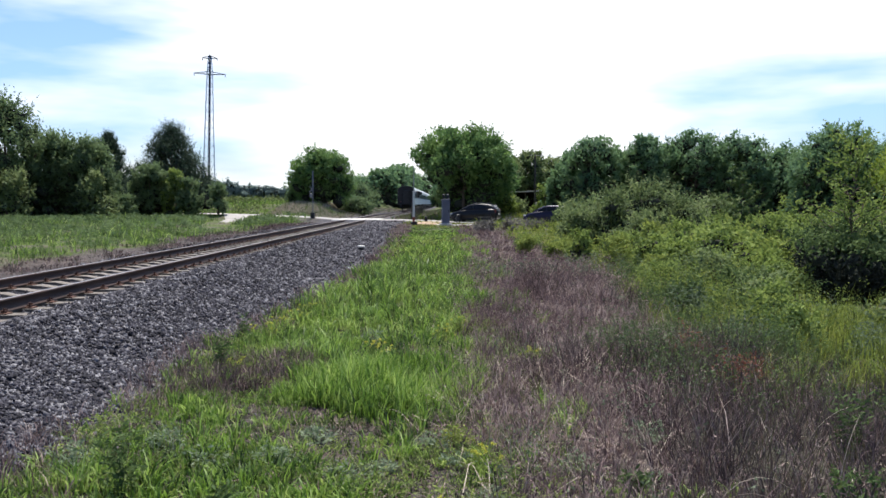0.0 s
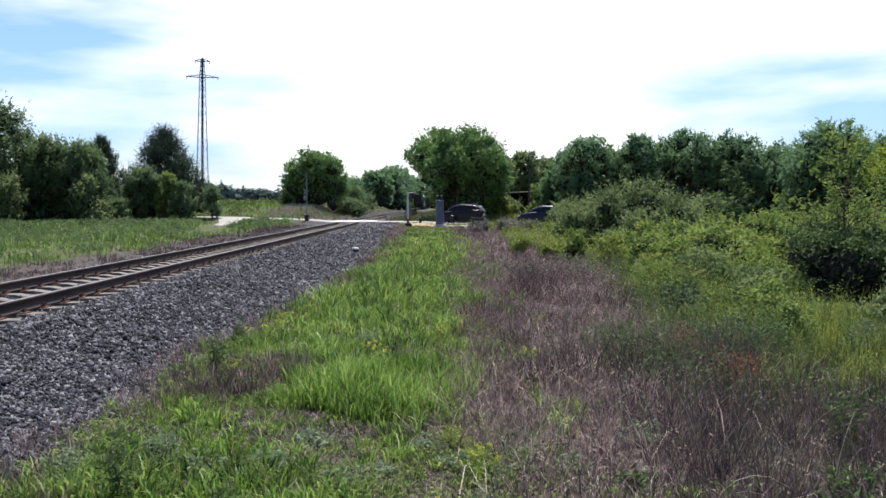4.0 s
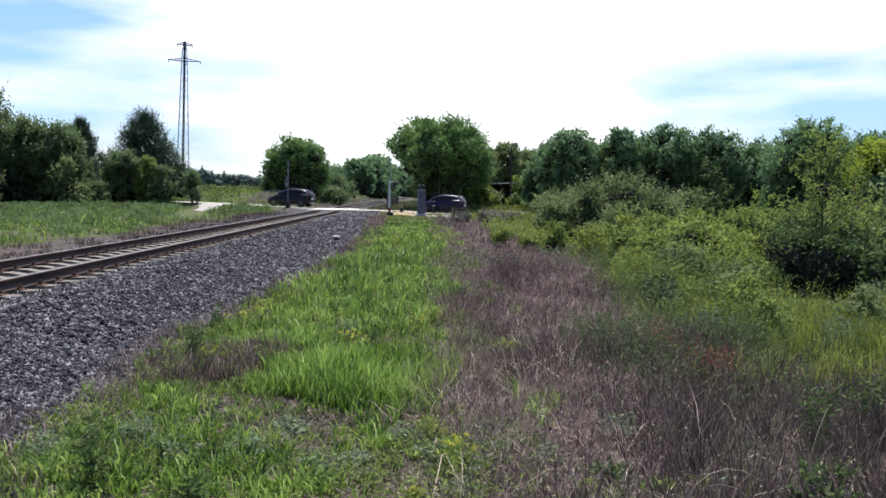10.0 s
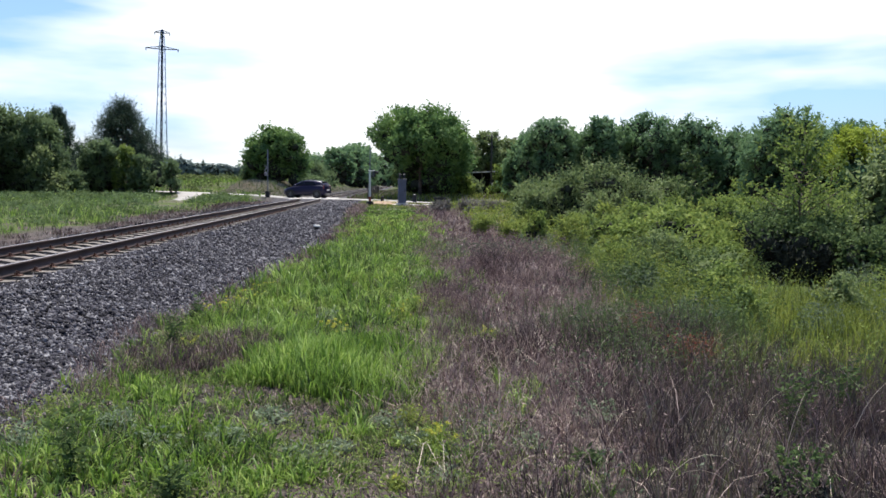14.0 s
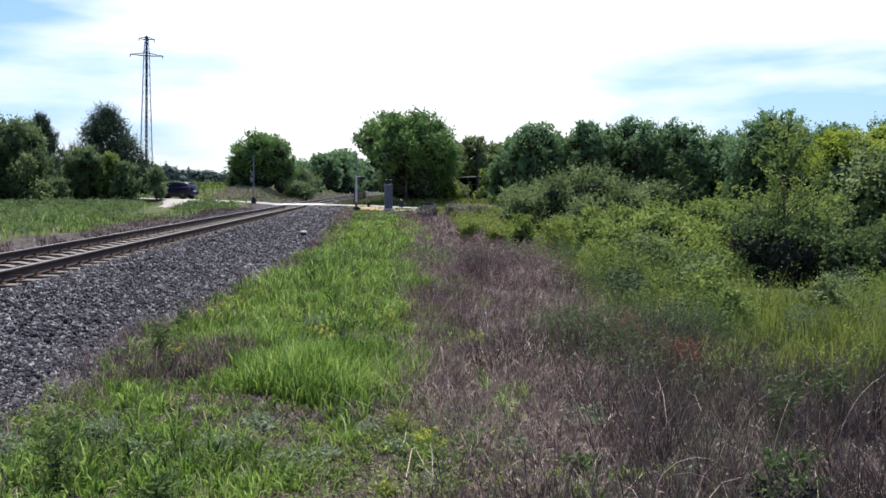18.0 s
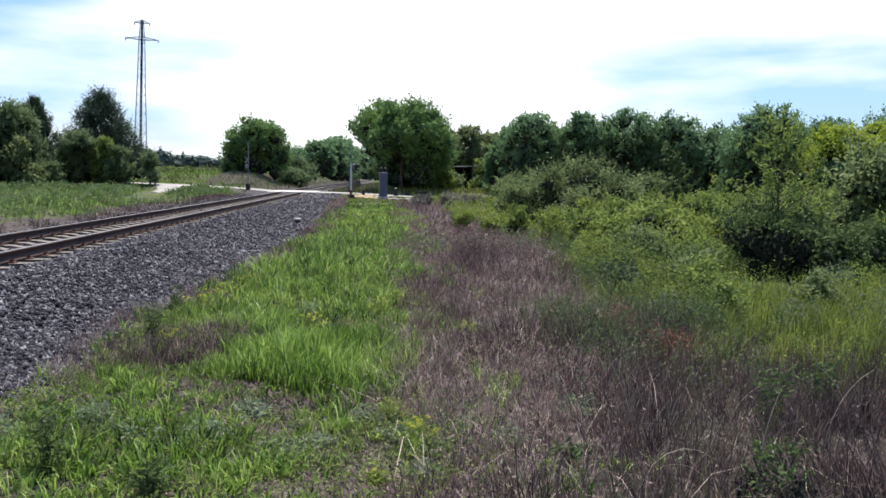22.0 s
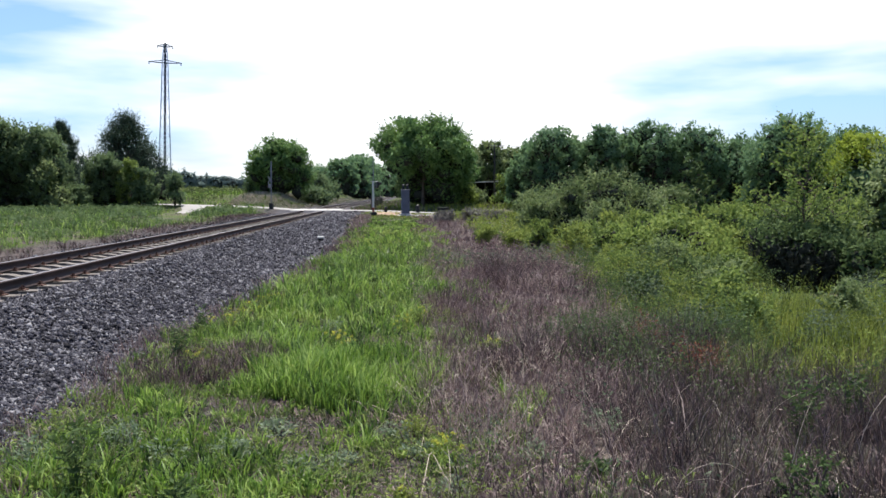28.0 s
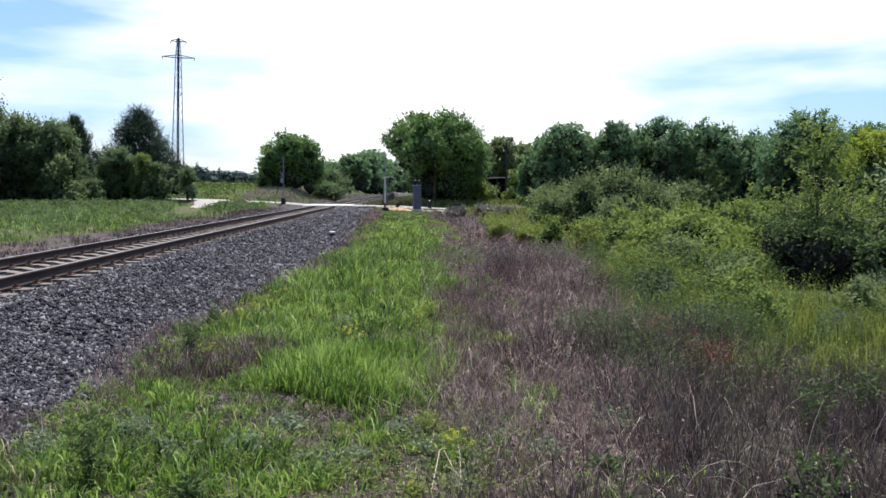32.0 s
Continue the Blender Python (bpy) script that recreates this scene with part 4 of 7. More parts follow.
    blades("roadside_turf", "short dry olive turf before the crossing", Q, size(Q, 0.05, 0.14), fat(Q, 0.006), 0.9, M_MEADOW, 62)
    Q = spread(rng, 5000, -2.6, 10, 50, 65, lambda x, y: 0.7 * (road_d(x, y) > 2.7) * vnoise(x * 0.8 + 9, y * 0.8))
    blades("roadside_turf", "short dead turf before the crossing", Q, size(Q, 0.05, 0.14), fat(Q, 0.006), 0.9, M_DRY, 63)
    far = P[:, 0] < -9
    for Q, m, seed in ((P[far], M_GRASS, 19), (P[~far], M_MEADOW, 9)):
        blades("field_grass", "green grass behind the crossing", Q, size(Q, 0.3, 0.6), fat(Q, 0.008), 0.6, m, seed)


build_grass()


def herb_arrays(P, h, leaf, per, seed, long=3.0, spread_r=0.06):
    """Upright herbs: each root bears a thin stem and leaves set round it up to the top."""
    rng = np.random.default_rng(seed)
    n = len(P)
    lean = rng.normal(size=(n, 2)) * 0.18
    f = rng.random((n, per)) ** 0.7
    c = np.repeat(P[:, None, :], per, 1)
    c[:, :, 0] += lean[:, None, 0] * f * h[:, None] + rng.normal(size=(n, per)) * spread_r
    c[:, :, 1] += lean[:, None, 1] * f * h[:, None] + rng.normal(size=(n, per)) * spread_r
    c[:, :, 2] += f * h[:, None]
    c = c.reshape(-1, 3)
    m = len(c)
    a = rng.uniform(0, 2 * np.pi, m)
    t = np.stack([np.cos(a), np.sin(a), rng.uniform(-0.2, 1.0, m)], -1)
    t /= np.linalg.norm(t, axis=1, keepdims=True)
    b = np.cross(t, rng.normal(size=(m, 3)))
    b /= np.linalg.norm(b, axis=1, keepdims=True)
    s = np.repeat(leaf, per) * rng.uniform(0.6, 1.4, m)
    V = np.empty((m, 4, 3))
    V[:, 0], V[:, 2] = c, c + t * (s * long)[:, None]
    V[:, 1], V[:, 3] = c + t * (s * long * 0.5)[:, None] + b * (s * 0.5)[:, None], c + t * (s * long * 0.5)[:, None] - b * (s * 0.5)[:, None]
    F = (np.array([[0, 1, 2], [0, 2, 3]])[None] + (np.arange(m) * 4)[:, None, None]).reshape(-1, 3)
    d = np.stack([np.cos(a[:n]), np.sin(a[:n]), np.zeros(n)], -1) * (0.004 + 0.08 * leaf)[:, None]
    top = P + np.stack([lean[:, 0] * h, lean[:, 1] * h, h], -1)
    SV = np.stack([P - d, P + d, top], 1).reshape(-1, 3)
    return np.concatenate([V.reshape(-1, 3), SV]), np.concatenate([F, np.arange(n * 3).reshape(-1, 3) + m * 4])


def herbs(name, label, P, h, leaf, per, mat, seed, long=3.0, spread_r=0.06):
    V, F = herb_arrays(P, h, leaf, per, seed, long, spread_r)
    tagged(new(name, tri_mesh(name, V, F, mat)), label, "weeds", kind="stuff")


def weed_clump(name, label, x, y, w, h, mat, seed, n=40, per=22, leaf=0.02, group="", category="weed", long=3.0, r=0.05, tip=None, heads=0):
    """A clump of leafy stems; tip: the material of the flower heads, one on each of so many stems."""
    rng = np.random.default_rng(seed)
    t = thing(name, label, category, pose(x, y, gz(x, y)), group)
    a, q = rng.uniform(0, 2 * np.pi, n), np.sqrt(rng.random(n)) * w / 2
    P = np.stack([np.cos(a) * q, np.sin(a) * q, np.full(n, -0.01)], -1)
    hh = h * rng.uniform(0.6, 1.0, n) * (1.05 - 0.5 * (q / (w / 2)) ** 2)
    V, F = herb_arrays(P, hh, np.full(n, leaf), per, seed + 1, long, r)
    part("foliage", tri_mesh("foliage", V, F, mat), None, t)
    if tip:
        V, F = leaf_cloud(rng, np.zeros((1, 3)), np.array([[1.0, 1.0, 0.6]]) * leaf * 1.7, 14, leaf * 1.1, long=1.2)
        me = tri_mesh("flower_head", V, F, tip)
        for j in range(heads):
            part("flower_head", me, None, t, at=pose(P[j, 0], P[j, 1], hh[j], 0, 0, 57 * j))
    return t


def build_herbs():
    rng = np.random.default_rng(33)

    def go(name, label, n, x0, x1, y0, y1, keep, h0, h1, leaf, per, mat, seed, long=3.0, r=0.05):
        P = spread(rng, n, x0, x1, y0, y1, keep)
        far = np.maximum(1, P[:, 1] / 11)
        herbs(name, label, P, rng.uniform(h0, h1, len(P)) * (0.6 + 0.8 * vnoise(P[:, 0] * 0.9, P[:, 1] * 0.9 + 4)), leaf * far, per, mat, seed, long, r)

    patch = lambda a, lo, hi: (lambda x, y: meadow_mask(x, y) * ss(lo, hi, vnoise(x * 0.55 + a, y * 0.55 + a)))
    go("dark_weeds", "dark green tangled weeds in the meadow", 3600, 1.5, 16, 6, 30, patch(13, 0.48, 0.6), 0.35, 0.75, 0.014, 22, M_BUSH, 1)
    go("olive_weeds", "olive-green weeds in the meadow", 4200, 1.0, 18, 5, 40, patch(71, 0.35, 0.55), 0.35, 0.7, 0.011, 18, M_MEADOW, 2)
    go("yellow_weeds", "yellow-green flowering weeds in the meadow", 1200, 2.0, 20, 9, 45, patch(40, 0.42, 0.6), 0.35, 0.75, 0.011, 18, M_SPURGE, 3)
    go("meadow_herbs", "leafy green herbs in the near meadow", 3000, 1.4, 10, 5.2, 17, lambda x, y: meadow_mask(x, y) * ss(0.3, 0.55, vnoise(x * 1.1 + 77, y * 1.1)), 0.2, 0.5, 0.013, 18, M_SHRUB, 11, 2.6, 0.05)
    go("tangle_weeds", "dark green weeds tangled with dead stalks", 2600, 1.2, 6, 6, 13.5, lambda x, y: 0.9 * tangle(x, y), 0.2, 0.48, 0.012, 18, M_BUSH, 12, 2.4, 0.05)
    go("tangle_grey", "grey-green weeds tangled with dead stalks", 500, 1.2, 6, 6, 13.5, lambda x, y: tangle(x, y) * ss(0.45, 0.6, vnoise(x * 1.2 + 9, y * 1.2)), 0.25, 0.5, 0.012, 18, M_WEED, 13, 2.4, 0.05)
    go("grey_weeds", "grey-green weeds among the dead grass", 2200, 0.2, 8, 4.5, 24, lambda x, y: np.maximum(brown_mask(x, y), meadow_mask(x, y)) * ss(0.5, 0.65, vnoise(x * 0.7 + 90, y * 0.7)), 0.15, 0.45, 0.011, 16, M_WEED, 4)
    go("verge_herbs", "broad-leaved green herbs in the verge", 4600, -2.9, 0.9, 4.2, 20, lambda x, y: ss(0, 0.3, x - gravel_edge(y)) * ss(0.35, 0.6, vnoise(x * 1.5 + 50, y * 1.5)), 0.05, 0.16, 0.012, 12, M_SHRUB, 5, 2.4, 0.04)
    go("verge_yellow", "small yellow-green herbs in the verge", 900, -2.8, 1.6, 4.5, 40, lambda x, y: ss(0, 0.3, x - gravel_edge(y)) * ss(0.5, 0.62, vnoise(x * 0.9 + 11, y * 0.9)), 0.1, 0.28, 0.009, 14, M_SPURGE, 6, 2.4, 0.05)
    go("dead_herbs", "brown withered herbs among the dead grass", 3800, -0.3, 5.5, 4.2, 26, brown_mask, 0.2, 0.5, 0.007, 14, M_DRY, 7, 4.5, 0.05)
    go("bank_herbs", "tall green and olive weeds on the bank behind the road", 3000, -46, -9.5, 77, 135, lambda x, y: (x < -16.5) * (road_d(x, y) > 3) * ss(0.35, 0.6, vnoise(x * 0.3 + 3, y * 0.3)), 0.4, 0.9, 0.011, 14, M_TURF, 21, 2.6, 0.2)
    verge = lambda x, y: ss(0.2, -0.8, x - track_x(y) - left_edge(y) + 1.2 * (vnoise(x * 0.5, y * 0.5) - 0.5)) * (road_d(x, y) > 3) * (np.abs(x - farm_x(y)) > np.interp(y, [44, 48, 57, 62, 67, 71], [0.0, 1.0, 1.2, 1.3, 1.6, 2.9]))
    go("far_verge_herbs", "leafy green weeds on the verge across the rails", 2600, -34, -10.5, 17, 76, lambda x, y: verge(x, y) * ss(0.3, 0.5, vnoise(x * 0.4 + 30, y * 0.4)), 0.2, 0.45, 0.011, 20, M_HEDGE, 8, 2.4, 0.1)
    go("far_verge_herbs", "dull green weeds on the verge across the rails", 2600, -34, -10.5, 17, 76, lambda x, y: verge(x, y) * ss(0.3, 0.5, vnoise(x * 0.4 + 80, y * 0.4)), 0.15, 0.5, 0.012, 20, M_BUSH, 9, 2.4, 0.1)


build_herbs()

# ---- leaves, shrubs and trees ----


def leaf_cloud(rng, C, R, n, size, up=0.3, long=1.7, shell=0.72, lift=0.25, mess=0.32):
    """n leaves round the clumps (centres C, radii R with three axes): folded rhombs, mostly near the clumps' outsides."""
    area = (R.prod(1) ** (2 / 3))
    k = rng.choice(len(C), n, p=area / area.sum())
    d = rng.normal(size=(n, 3))
    d[:, 2] += up
    d /= np.linalg.norm(d, axis=1, keepdims=True)
    r = shell + (1.08 - shell) * rng.random(n) ** 0.7
    r = np.where(rng.random(n) < 0.18, rng.random(n) ** 0.5, r)
    P = C[k] + d * R[k] * r[:, None]
    nrm = d * 1.0 + rng.normal(size=(n, 3)) * mess
    nrm[:, 2] += lift
    nrm /= np.linalg.norm(nrm, axis=1, keepdims=True)
    t = np.cross(nrm, rng.normal(size=(n, 3)))
    t /= np.linalg.norm(t, axis=1, keepdims=True)
    b = np.cross(nrm, t)
    s = size * rng.uniform(0.6, 1.35, n)
    V = np.empty((n, 4, 3))
    V[:, 0] = P - t * (s * 0.5 * long)[:, None]
    V[:, 1] = P + b * (s * 0.45)[:, None] + nrm * (s * 0.14)[:, None]
    V[:, 2] = P + t * (s * 0.5 * long)[:, None]
    V[:, 3] = P - b * (s * 0.45)[:, None] + nrm * (s * 0.14)[:, None]
    F = (np.array([[0, 1, 2], [0, 2, 3]])[None] + (np.arange(n) * 4)[:, None, None]).reshape(-1, 3)
    return V.reshape(-1, 3), F


ICO = ((0, 0, 1), (0.89, 0, 0.45), (0.28, 0.85, 0.45), (-0.72, 0.53, 0.45), (-0.72, -0.53, 0.45), (0.28, -0.85, 0.45), (0.72, 0.53, -0.45), (-0.28, 0.85, -0.45), (-0.89, 0, -0.45), (-0.28, -0.85, -0.45), (0.72, -0.53, -0.45), (0, 0, -1))
ICO_FACES = ((0, 1, 2), (0, 2, 3), (0, 3, 4), (0, 4, 5), (0, 5, 1), (1, 6, 2), (2, 7, 3), (3, 8, 4), (4, 9, 5), (5, 10, 1), (6, 7, 2), (7, 8, 3), (8, 9, 4), (9, 10, 5), (10, 6, 1), (6, 11, 7), (7, 11, 8), (8, 11, 9), (9, 11, 10), (10, 11, 6))


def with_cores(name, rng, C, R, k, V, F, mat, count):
    """Leaves, and added dark lumps in the main clumps: no light comes through, their colour stands for inner shade."""
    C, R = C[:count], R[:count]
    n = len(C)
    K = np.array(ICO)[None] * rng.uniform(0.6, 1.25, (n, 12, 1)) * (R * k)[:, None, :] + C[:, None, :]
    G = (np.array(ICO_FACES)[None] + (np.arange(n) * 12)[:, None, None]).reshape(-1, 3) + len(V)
    return tri_mesh(name, np.concatenate([V, K.reshape(-1, 3)]), np.concatenate([F, G]), [mat, M_INNER_SHADE], np.concatenate([np.zeros(len(F), int), np.ones(len(G), int)]))


def limb_shape(g, a, b, r0, r1, rng, n=7, wiggle=0.06, joints=4):
    """A tapered, slightly crooked limb from a to b."""
    a, b = Vector(a), Vector(b)
    L, pts = (b - a).length, [a]
    for k in range(1, joints + 1):
        q = a.lerp(b, k / joints)
        if k < joints:
            q += Vector(rng.normal(size=3) * wiggle * L / joints)
        pts.append(q)
    g.tube(pts, [r0 + (r1 - r0) * k / joints for k in range(joints + 1)], n)


def shoots(rng, C, R, count, length, per, size, rise=0.7, long=2.2):
    """Leafy twigs that stand out of the clumps: leaves set along each one, smaller towards its tip."""
    k = rng.choice(len(C), count)
    d = rng.normal(size=(count, 3))
    d[:, 2] = np.abs(d[:, 2]) * 0.6 + 0.15
    d /= np.linalg.norm(d, axis=1, keepdims=True)
    base = C[k] + d * R[k] * 0.75
    way = d + np.array((0, 0, rise)) + rng.normal(size=(count, 3)) * 0.15
    way /= np.linalg.norm(way, axis=1, keepdims=True)
    L = length * rng.uniform(0.5, 1.25, count)
    f = (np.arange(per)[None] + rng.random((count, per))) / per
    P = (base[:, None] + way[:, None] * (f * L[:, None])[..., None]).reshape(-1, 3)
    n = len(P)
    t = np.repeat(way, per, 0) * 0.5 + rng.normal(size=(n, 3)) * 0.75
    t[:, 2] += 0.1
    t /= np.linalg.norm(t, axis=1, keepdims=True)
    b = np.cross(t, rng.normal(size=(n, 3)) + np.array((0, 0, 1.2)))
    b /= np.linalg.norm(b, axis=1, keepdims=True)
    s = size * rng.uniform(0.7, 1.25, n) * (1.1 - 0.5 * f.ravel())
    V = np.empty((n, 4, 3))
    V[:, 0], V[:, 2] = P, P + t * (s * long)[:, None]
    V[:, 1], V[:, 3] = P + t * (s * long * 0.45)[:, None] + b * (s * 0.5)[:, None], P + t * (s * long * 0.45)[:, None] - b * (s * 0.5)[:, None]
    F = (np.array([[0, 1, 2], [0, 2, 3]])[None] + (np.arange(n) * 4)[:, None, None]).reshape(-1, 3)
    return V.reshape(-1, 3), F


def join(*pieces):
    """Several (points, faces) as one."""
    V, F, o = [], [], 0
    for v, f in pieces:
        V.append(v)
        F.append(f + o)
        o += len(v)
    return np.concatenate(V), np.concatenate(F)


def tree(name, label, x, y, h, w, mat, seed, leaves=7000, leaf=0.24, low=0.2, clumps=34, cone=0.0, trunk=None, category="tree", group="", flat=0.8, skirt=0.0, crownlabel="", under=0.62, cut=None, twigs=0.25, rise=0.6, reach=0.06, needle=False, lump=1.0, tips=0.5, hang=0.2):
    """A tapered trunk, limbs, and a crown of leaf clumps with gaps; cone: 0 round to 1 pointed; low: where the crown starts."""
    rng = np.random.default_rng(seed)
    t = thing(name, label, category, pose(x, y, gz(x, y)), group)
    z0, C, R = h * low, [], []
    mid = 0.45 - 0.4 * skirt

    def profile(f):
        p = math.sqrt(max(0.03, 1 - ((f - mid) / ((1 - mid) * 1.07 if f > mid else under)) ** 2))
        return (1 - cone) * p + cone * (1.02 - f) ** 0.85

    for k in range(clumps):
        # even heights and a golden turn keep the crown closed; the rest is chance
        f = ((k + rng.random()) / clumps) ** (1.0 + 0.35 * cone)
        a = k * 2.399963 + rng.uniform(-0.5, 0.5)
        q = rng.uniform(0.66, 0.92) if rng.random() < 0.72 else rng.uniform(0.1, 0.6)
        rad = lump * (0.1 + 0.11 * rng.random() ** 1.4) * w * (1 - 0.5 * cone) * (1 - 0.5 * cone * f)
        p = profile(f)
        C.append((math.cos(a) * q * p * w / 2, math.sin(a) * q * p * w / 2, z0 + rad * flat * 0.6 + f * (h - z0 - rad * flat * 1.5)))
        R.append((rad * rng.uniform(0.75, 1.15), rad * rng.uniform(0.75, 1.15), rad * flat * rng.uniform(0.75, 1.15)))
    main = len(C)
    for _ in range(int(clumps * tips)):
        f = rng.uniform(0.2, 1.0)
        p = profile(f)
        a, rad = rng.uniform(0, 2 * math.pi), rng.uniform(0.035, 0.075) * w
        q = rng.uniform(0.44, 0.53)
        C.append((math.cos(a) * p * w * q, math.sin(a) * p * w * q, z0 + f * (h - z0) * rng.uniform(0.95, 1.0)))
        R.append((rad, rad, rad * rng.uniform(0.7, 1.4)))
    C.append((rng.uniform(-0.06, 0.06) * w, 0, h - 0.07 * w))
    R.append((0.08 * w, 0.08 * w, 0.07 * w))
    C, R = np.array(C), np.array(R)
    keep = np.arange(len(C)) < main
    if cone < 0.5 and leaf > 0.07:
        # the lower crown stands back under the overhang of the upper one
        deep = ss(0.62, 0.25, C[:, 2] / h)
        C[:, 1] += hang * w * deep
        C[:, 1] *= 1 - 0.35 * deep
    if cut:
        ok = (C[:, 0] > cut[0] + (cut[1] - C[:, 2]) * cut[2] + 0.3) | (C[:, 2] > cut[1])
        C, R, keep = C[ok], R[ok], keep[ok]
    long = 4.5 if needle else 1.6
    V, F = leaf_cloud(rng, C, R, leaves, leaf, 0.35, long, 0.55, 0.3, 0.55)
    V = V + rng.normal(size=(leaves, 1, 3)).repeat(4, 1).reshape(-1, 3) * 0.008 * w
    per = 7
    V, F = join((V, F), shoots(rng, C, R, max(8, int(leaves * twigs / per)), reach * w + 0.15, per, leaf * (0.7 if needle else 0.95), rise, 5.0 if needle else 1.9))
    if cut:
        Q = V.reshape(-1, 4, 3)
        ok = (Q[:, 0, 0] + rng.normal(size=len(Q)) * 0.12 > cut[0] + (cut[1] - Q[:, 0, 2]) * cut[2]) | (Q[:, 0, 2] > cut[1])
        V, F = Q[ok].reshape(-1, 3), F[:2 * int(ok.sum())]
    V[:, 2] = np.maximum(V[:, 2], 0.02)
    top = h * (0.92 if cone > 0.5 else 0.62)
    r = trunk or 0.022 * h + 0.02
    g = Geo()
    limb_shape(g, (0, 0, -0.1), (rng.uniform(-0.03, 0.03) * w, 0, top), r, r * 0.35, rng, 9, 0.03)
    part("trunk", g, M_BARK, t, smooth=True)
    for k in rng.choice(len(C), min(7, len(C)), replace=False):
        s = max(0.25, min(0.85, C[k][2] / h - 0.18))
        g = Geo()
        limb_shape(g, (0, 0, s * top * 0.9), C[k], r * 0.5, r * 0.15, rng, 5)
        part("limb", g, M_BARK, t)
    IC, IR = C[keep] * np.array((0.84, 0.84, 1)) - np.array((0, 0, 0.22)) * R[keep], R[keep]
    # larger dark cores low down stand for the lower crown's shade
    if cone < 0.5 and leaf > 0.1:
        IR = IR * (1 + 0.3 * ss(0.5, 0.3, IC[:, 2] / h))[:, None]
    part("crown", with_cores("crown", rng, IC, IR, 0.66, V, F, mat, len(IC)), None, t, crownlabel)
    return t


def shrub(name, label, x, y, w, h, mat, seed, leaves=2200, leaf=0.07, category="shrub", group="", clumps=14, stems=5, long=1.7, twigs=0.35, low=0.1, rise=0.9, shade_fill=0):
    """Several stems from one root, a ragged cover of leaves and leafy shoots that stand out of it; low: where the
    leaves start; the last argument counts dark twig tangles that stand in for the shade below them.
    """
    rng = np.random.default_rng(seed)
    t = thing(name, label, category, pose(x, y, gz(x, y)), group)
    C, R = [], []
    for k in range(clumps):
        a, q, f = k * 2.399963 + rng.uniform(-0.6, 0.6), math.sqrt(rng.random()), rng.random()
        prof = math.sqrt(max(0.08, 1 - (f * 0.95) ** 2))
        rad = rng.uniform(0.11, 0.24) * w
        C.append((math.cos(a) * q * prof * w * 0.42, math.sin(a) * q * prof * w * 0.42, low * h + rad * 0.25 + f * (1 - low) * h * 0.76))
        R.append((rad, rad, min(rad * 0.85, 0.3 * h) * rng.uniform(0.75, 1.25)))
    for _ in range(stems):
        a, q = rng.uniform(0, 2 * math.pi), rng.uniform(0, 0.38)
        C.append((math.cos(a) * q * w, math.sin(a) * q * w, h * rng.uniform(0.8, 0.95)))
        R.append((0.06 * w, 0.06 * w, 0.1 * h))
    C, R = np.array(C), np.array(R)
    n = int(leaves * 0.5)
    V, F = leaf_cloud(rng, C, R, n, leaf * 1.2, 0.35, long, 0.5, 0.35, 0.6)
    V, F = join((V, F), shoots(rng, C, R, max(6, int(n * twigs / 8)), 0.14 * w + 0.1 * h, 8, leaf * 1.15, rise, long * 1.25))
    V[:, 2] = np.maximum(V[:, 2], 0.01)
    for k in rng.choice(len(C), stems, replace=False):
        g = Geo()
        limb_shape(g, (rng.uniform(-0.05, 0.05), rng.uniform(-0.05, 0.05), -0.03), C[k], 0.012 + 0.008 * h, 0.005, rng, 5, 0.12)
        part("stem", g, M_BARK, t)
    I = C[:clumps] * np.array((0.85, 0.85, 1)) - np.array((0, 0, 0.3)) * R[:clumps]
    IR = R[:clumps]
    if shade_fill:
        # dark twigs and one dark lump stand in for shade under the leaves
        a, q = rng.uniform(0, 2 * np.pi, shade_fill), np.sqrt(rng.random(shade_fill)) * 0.42 * w
        TC = np.stack([np.cos(a) * q, np.sin(a) * q - 0.1 * w, rng.uniform(0.02, low + 0.1, shade_fill) * h], -1)
        TV, TF = leaf_cloud(rng, TC, np.full((shade_fill, 3), 0.16 * w), shade_fill * 45, 0.03, 0.0, 5.0, 0.3, 0.0, 1.0)
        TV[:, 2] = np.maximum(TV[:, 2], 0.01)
        part("undergrowth", tri_mesh("undergrowth", TV, TF, M_INNER_SHADE), None, t, "dark twig mass standing in for the shade below the leaves")["kind"] = "stuff"
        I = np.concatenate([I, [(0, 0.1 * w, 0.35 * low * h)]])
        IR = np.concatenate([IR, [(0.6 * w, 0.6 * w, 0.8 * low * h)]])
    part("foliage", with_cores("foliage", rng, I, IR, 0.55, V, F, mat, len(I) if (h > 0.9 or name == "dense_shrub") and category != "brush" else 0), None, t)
    return t


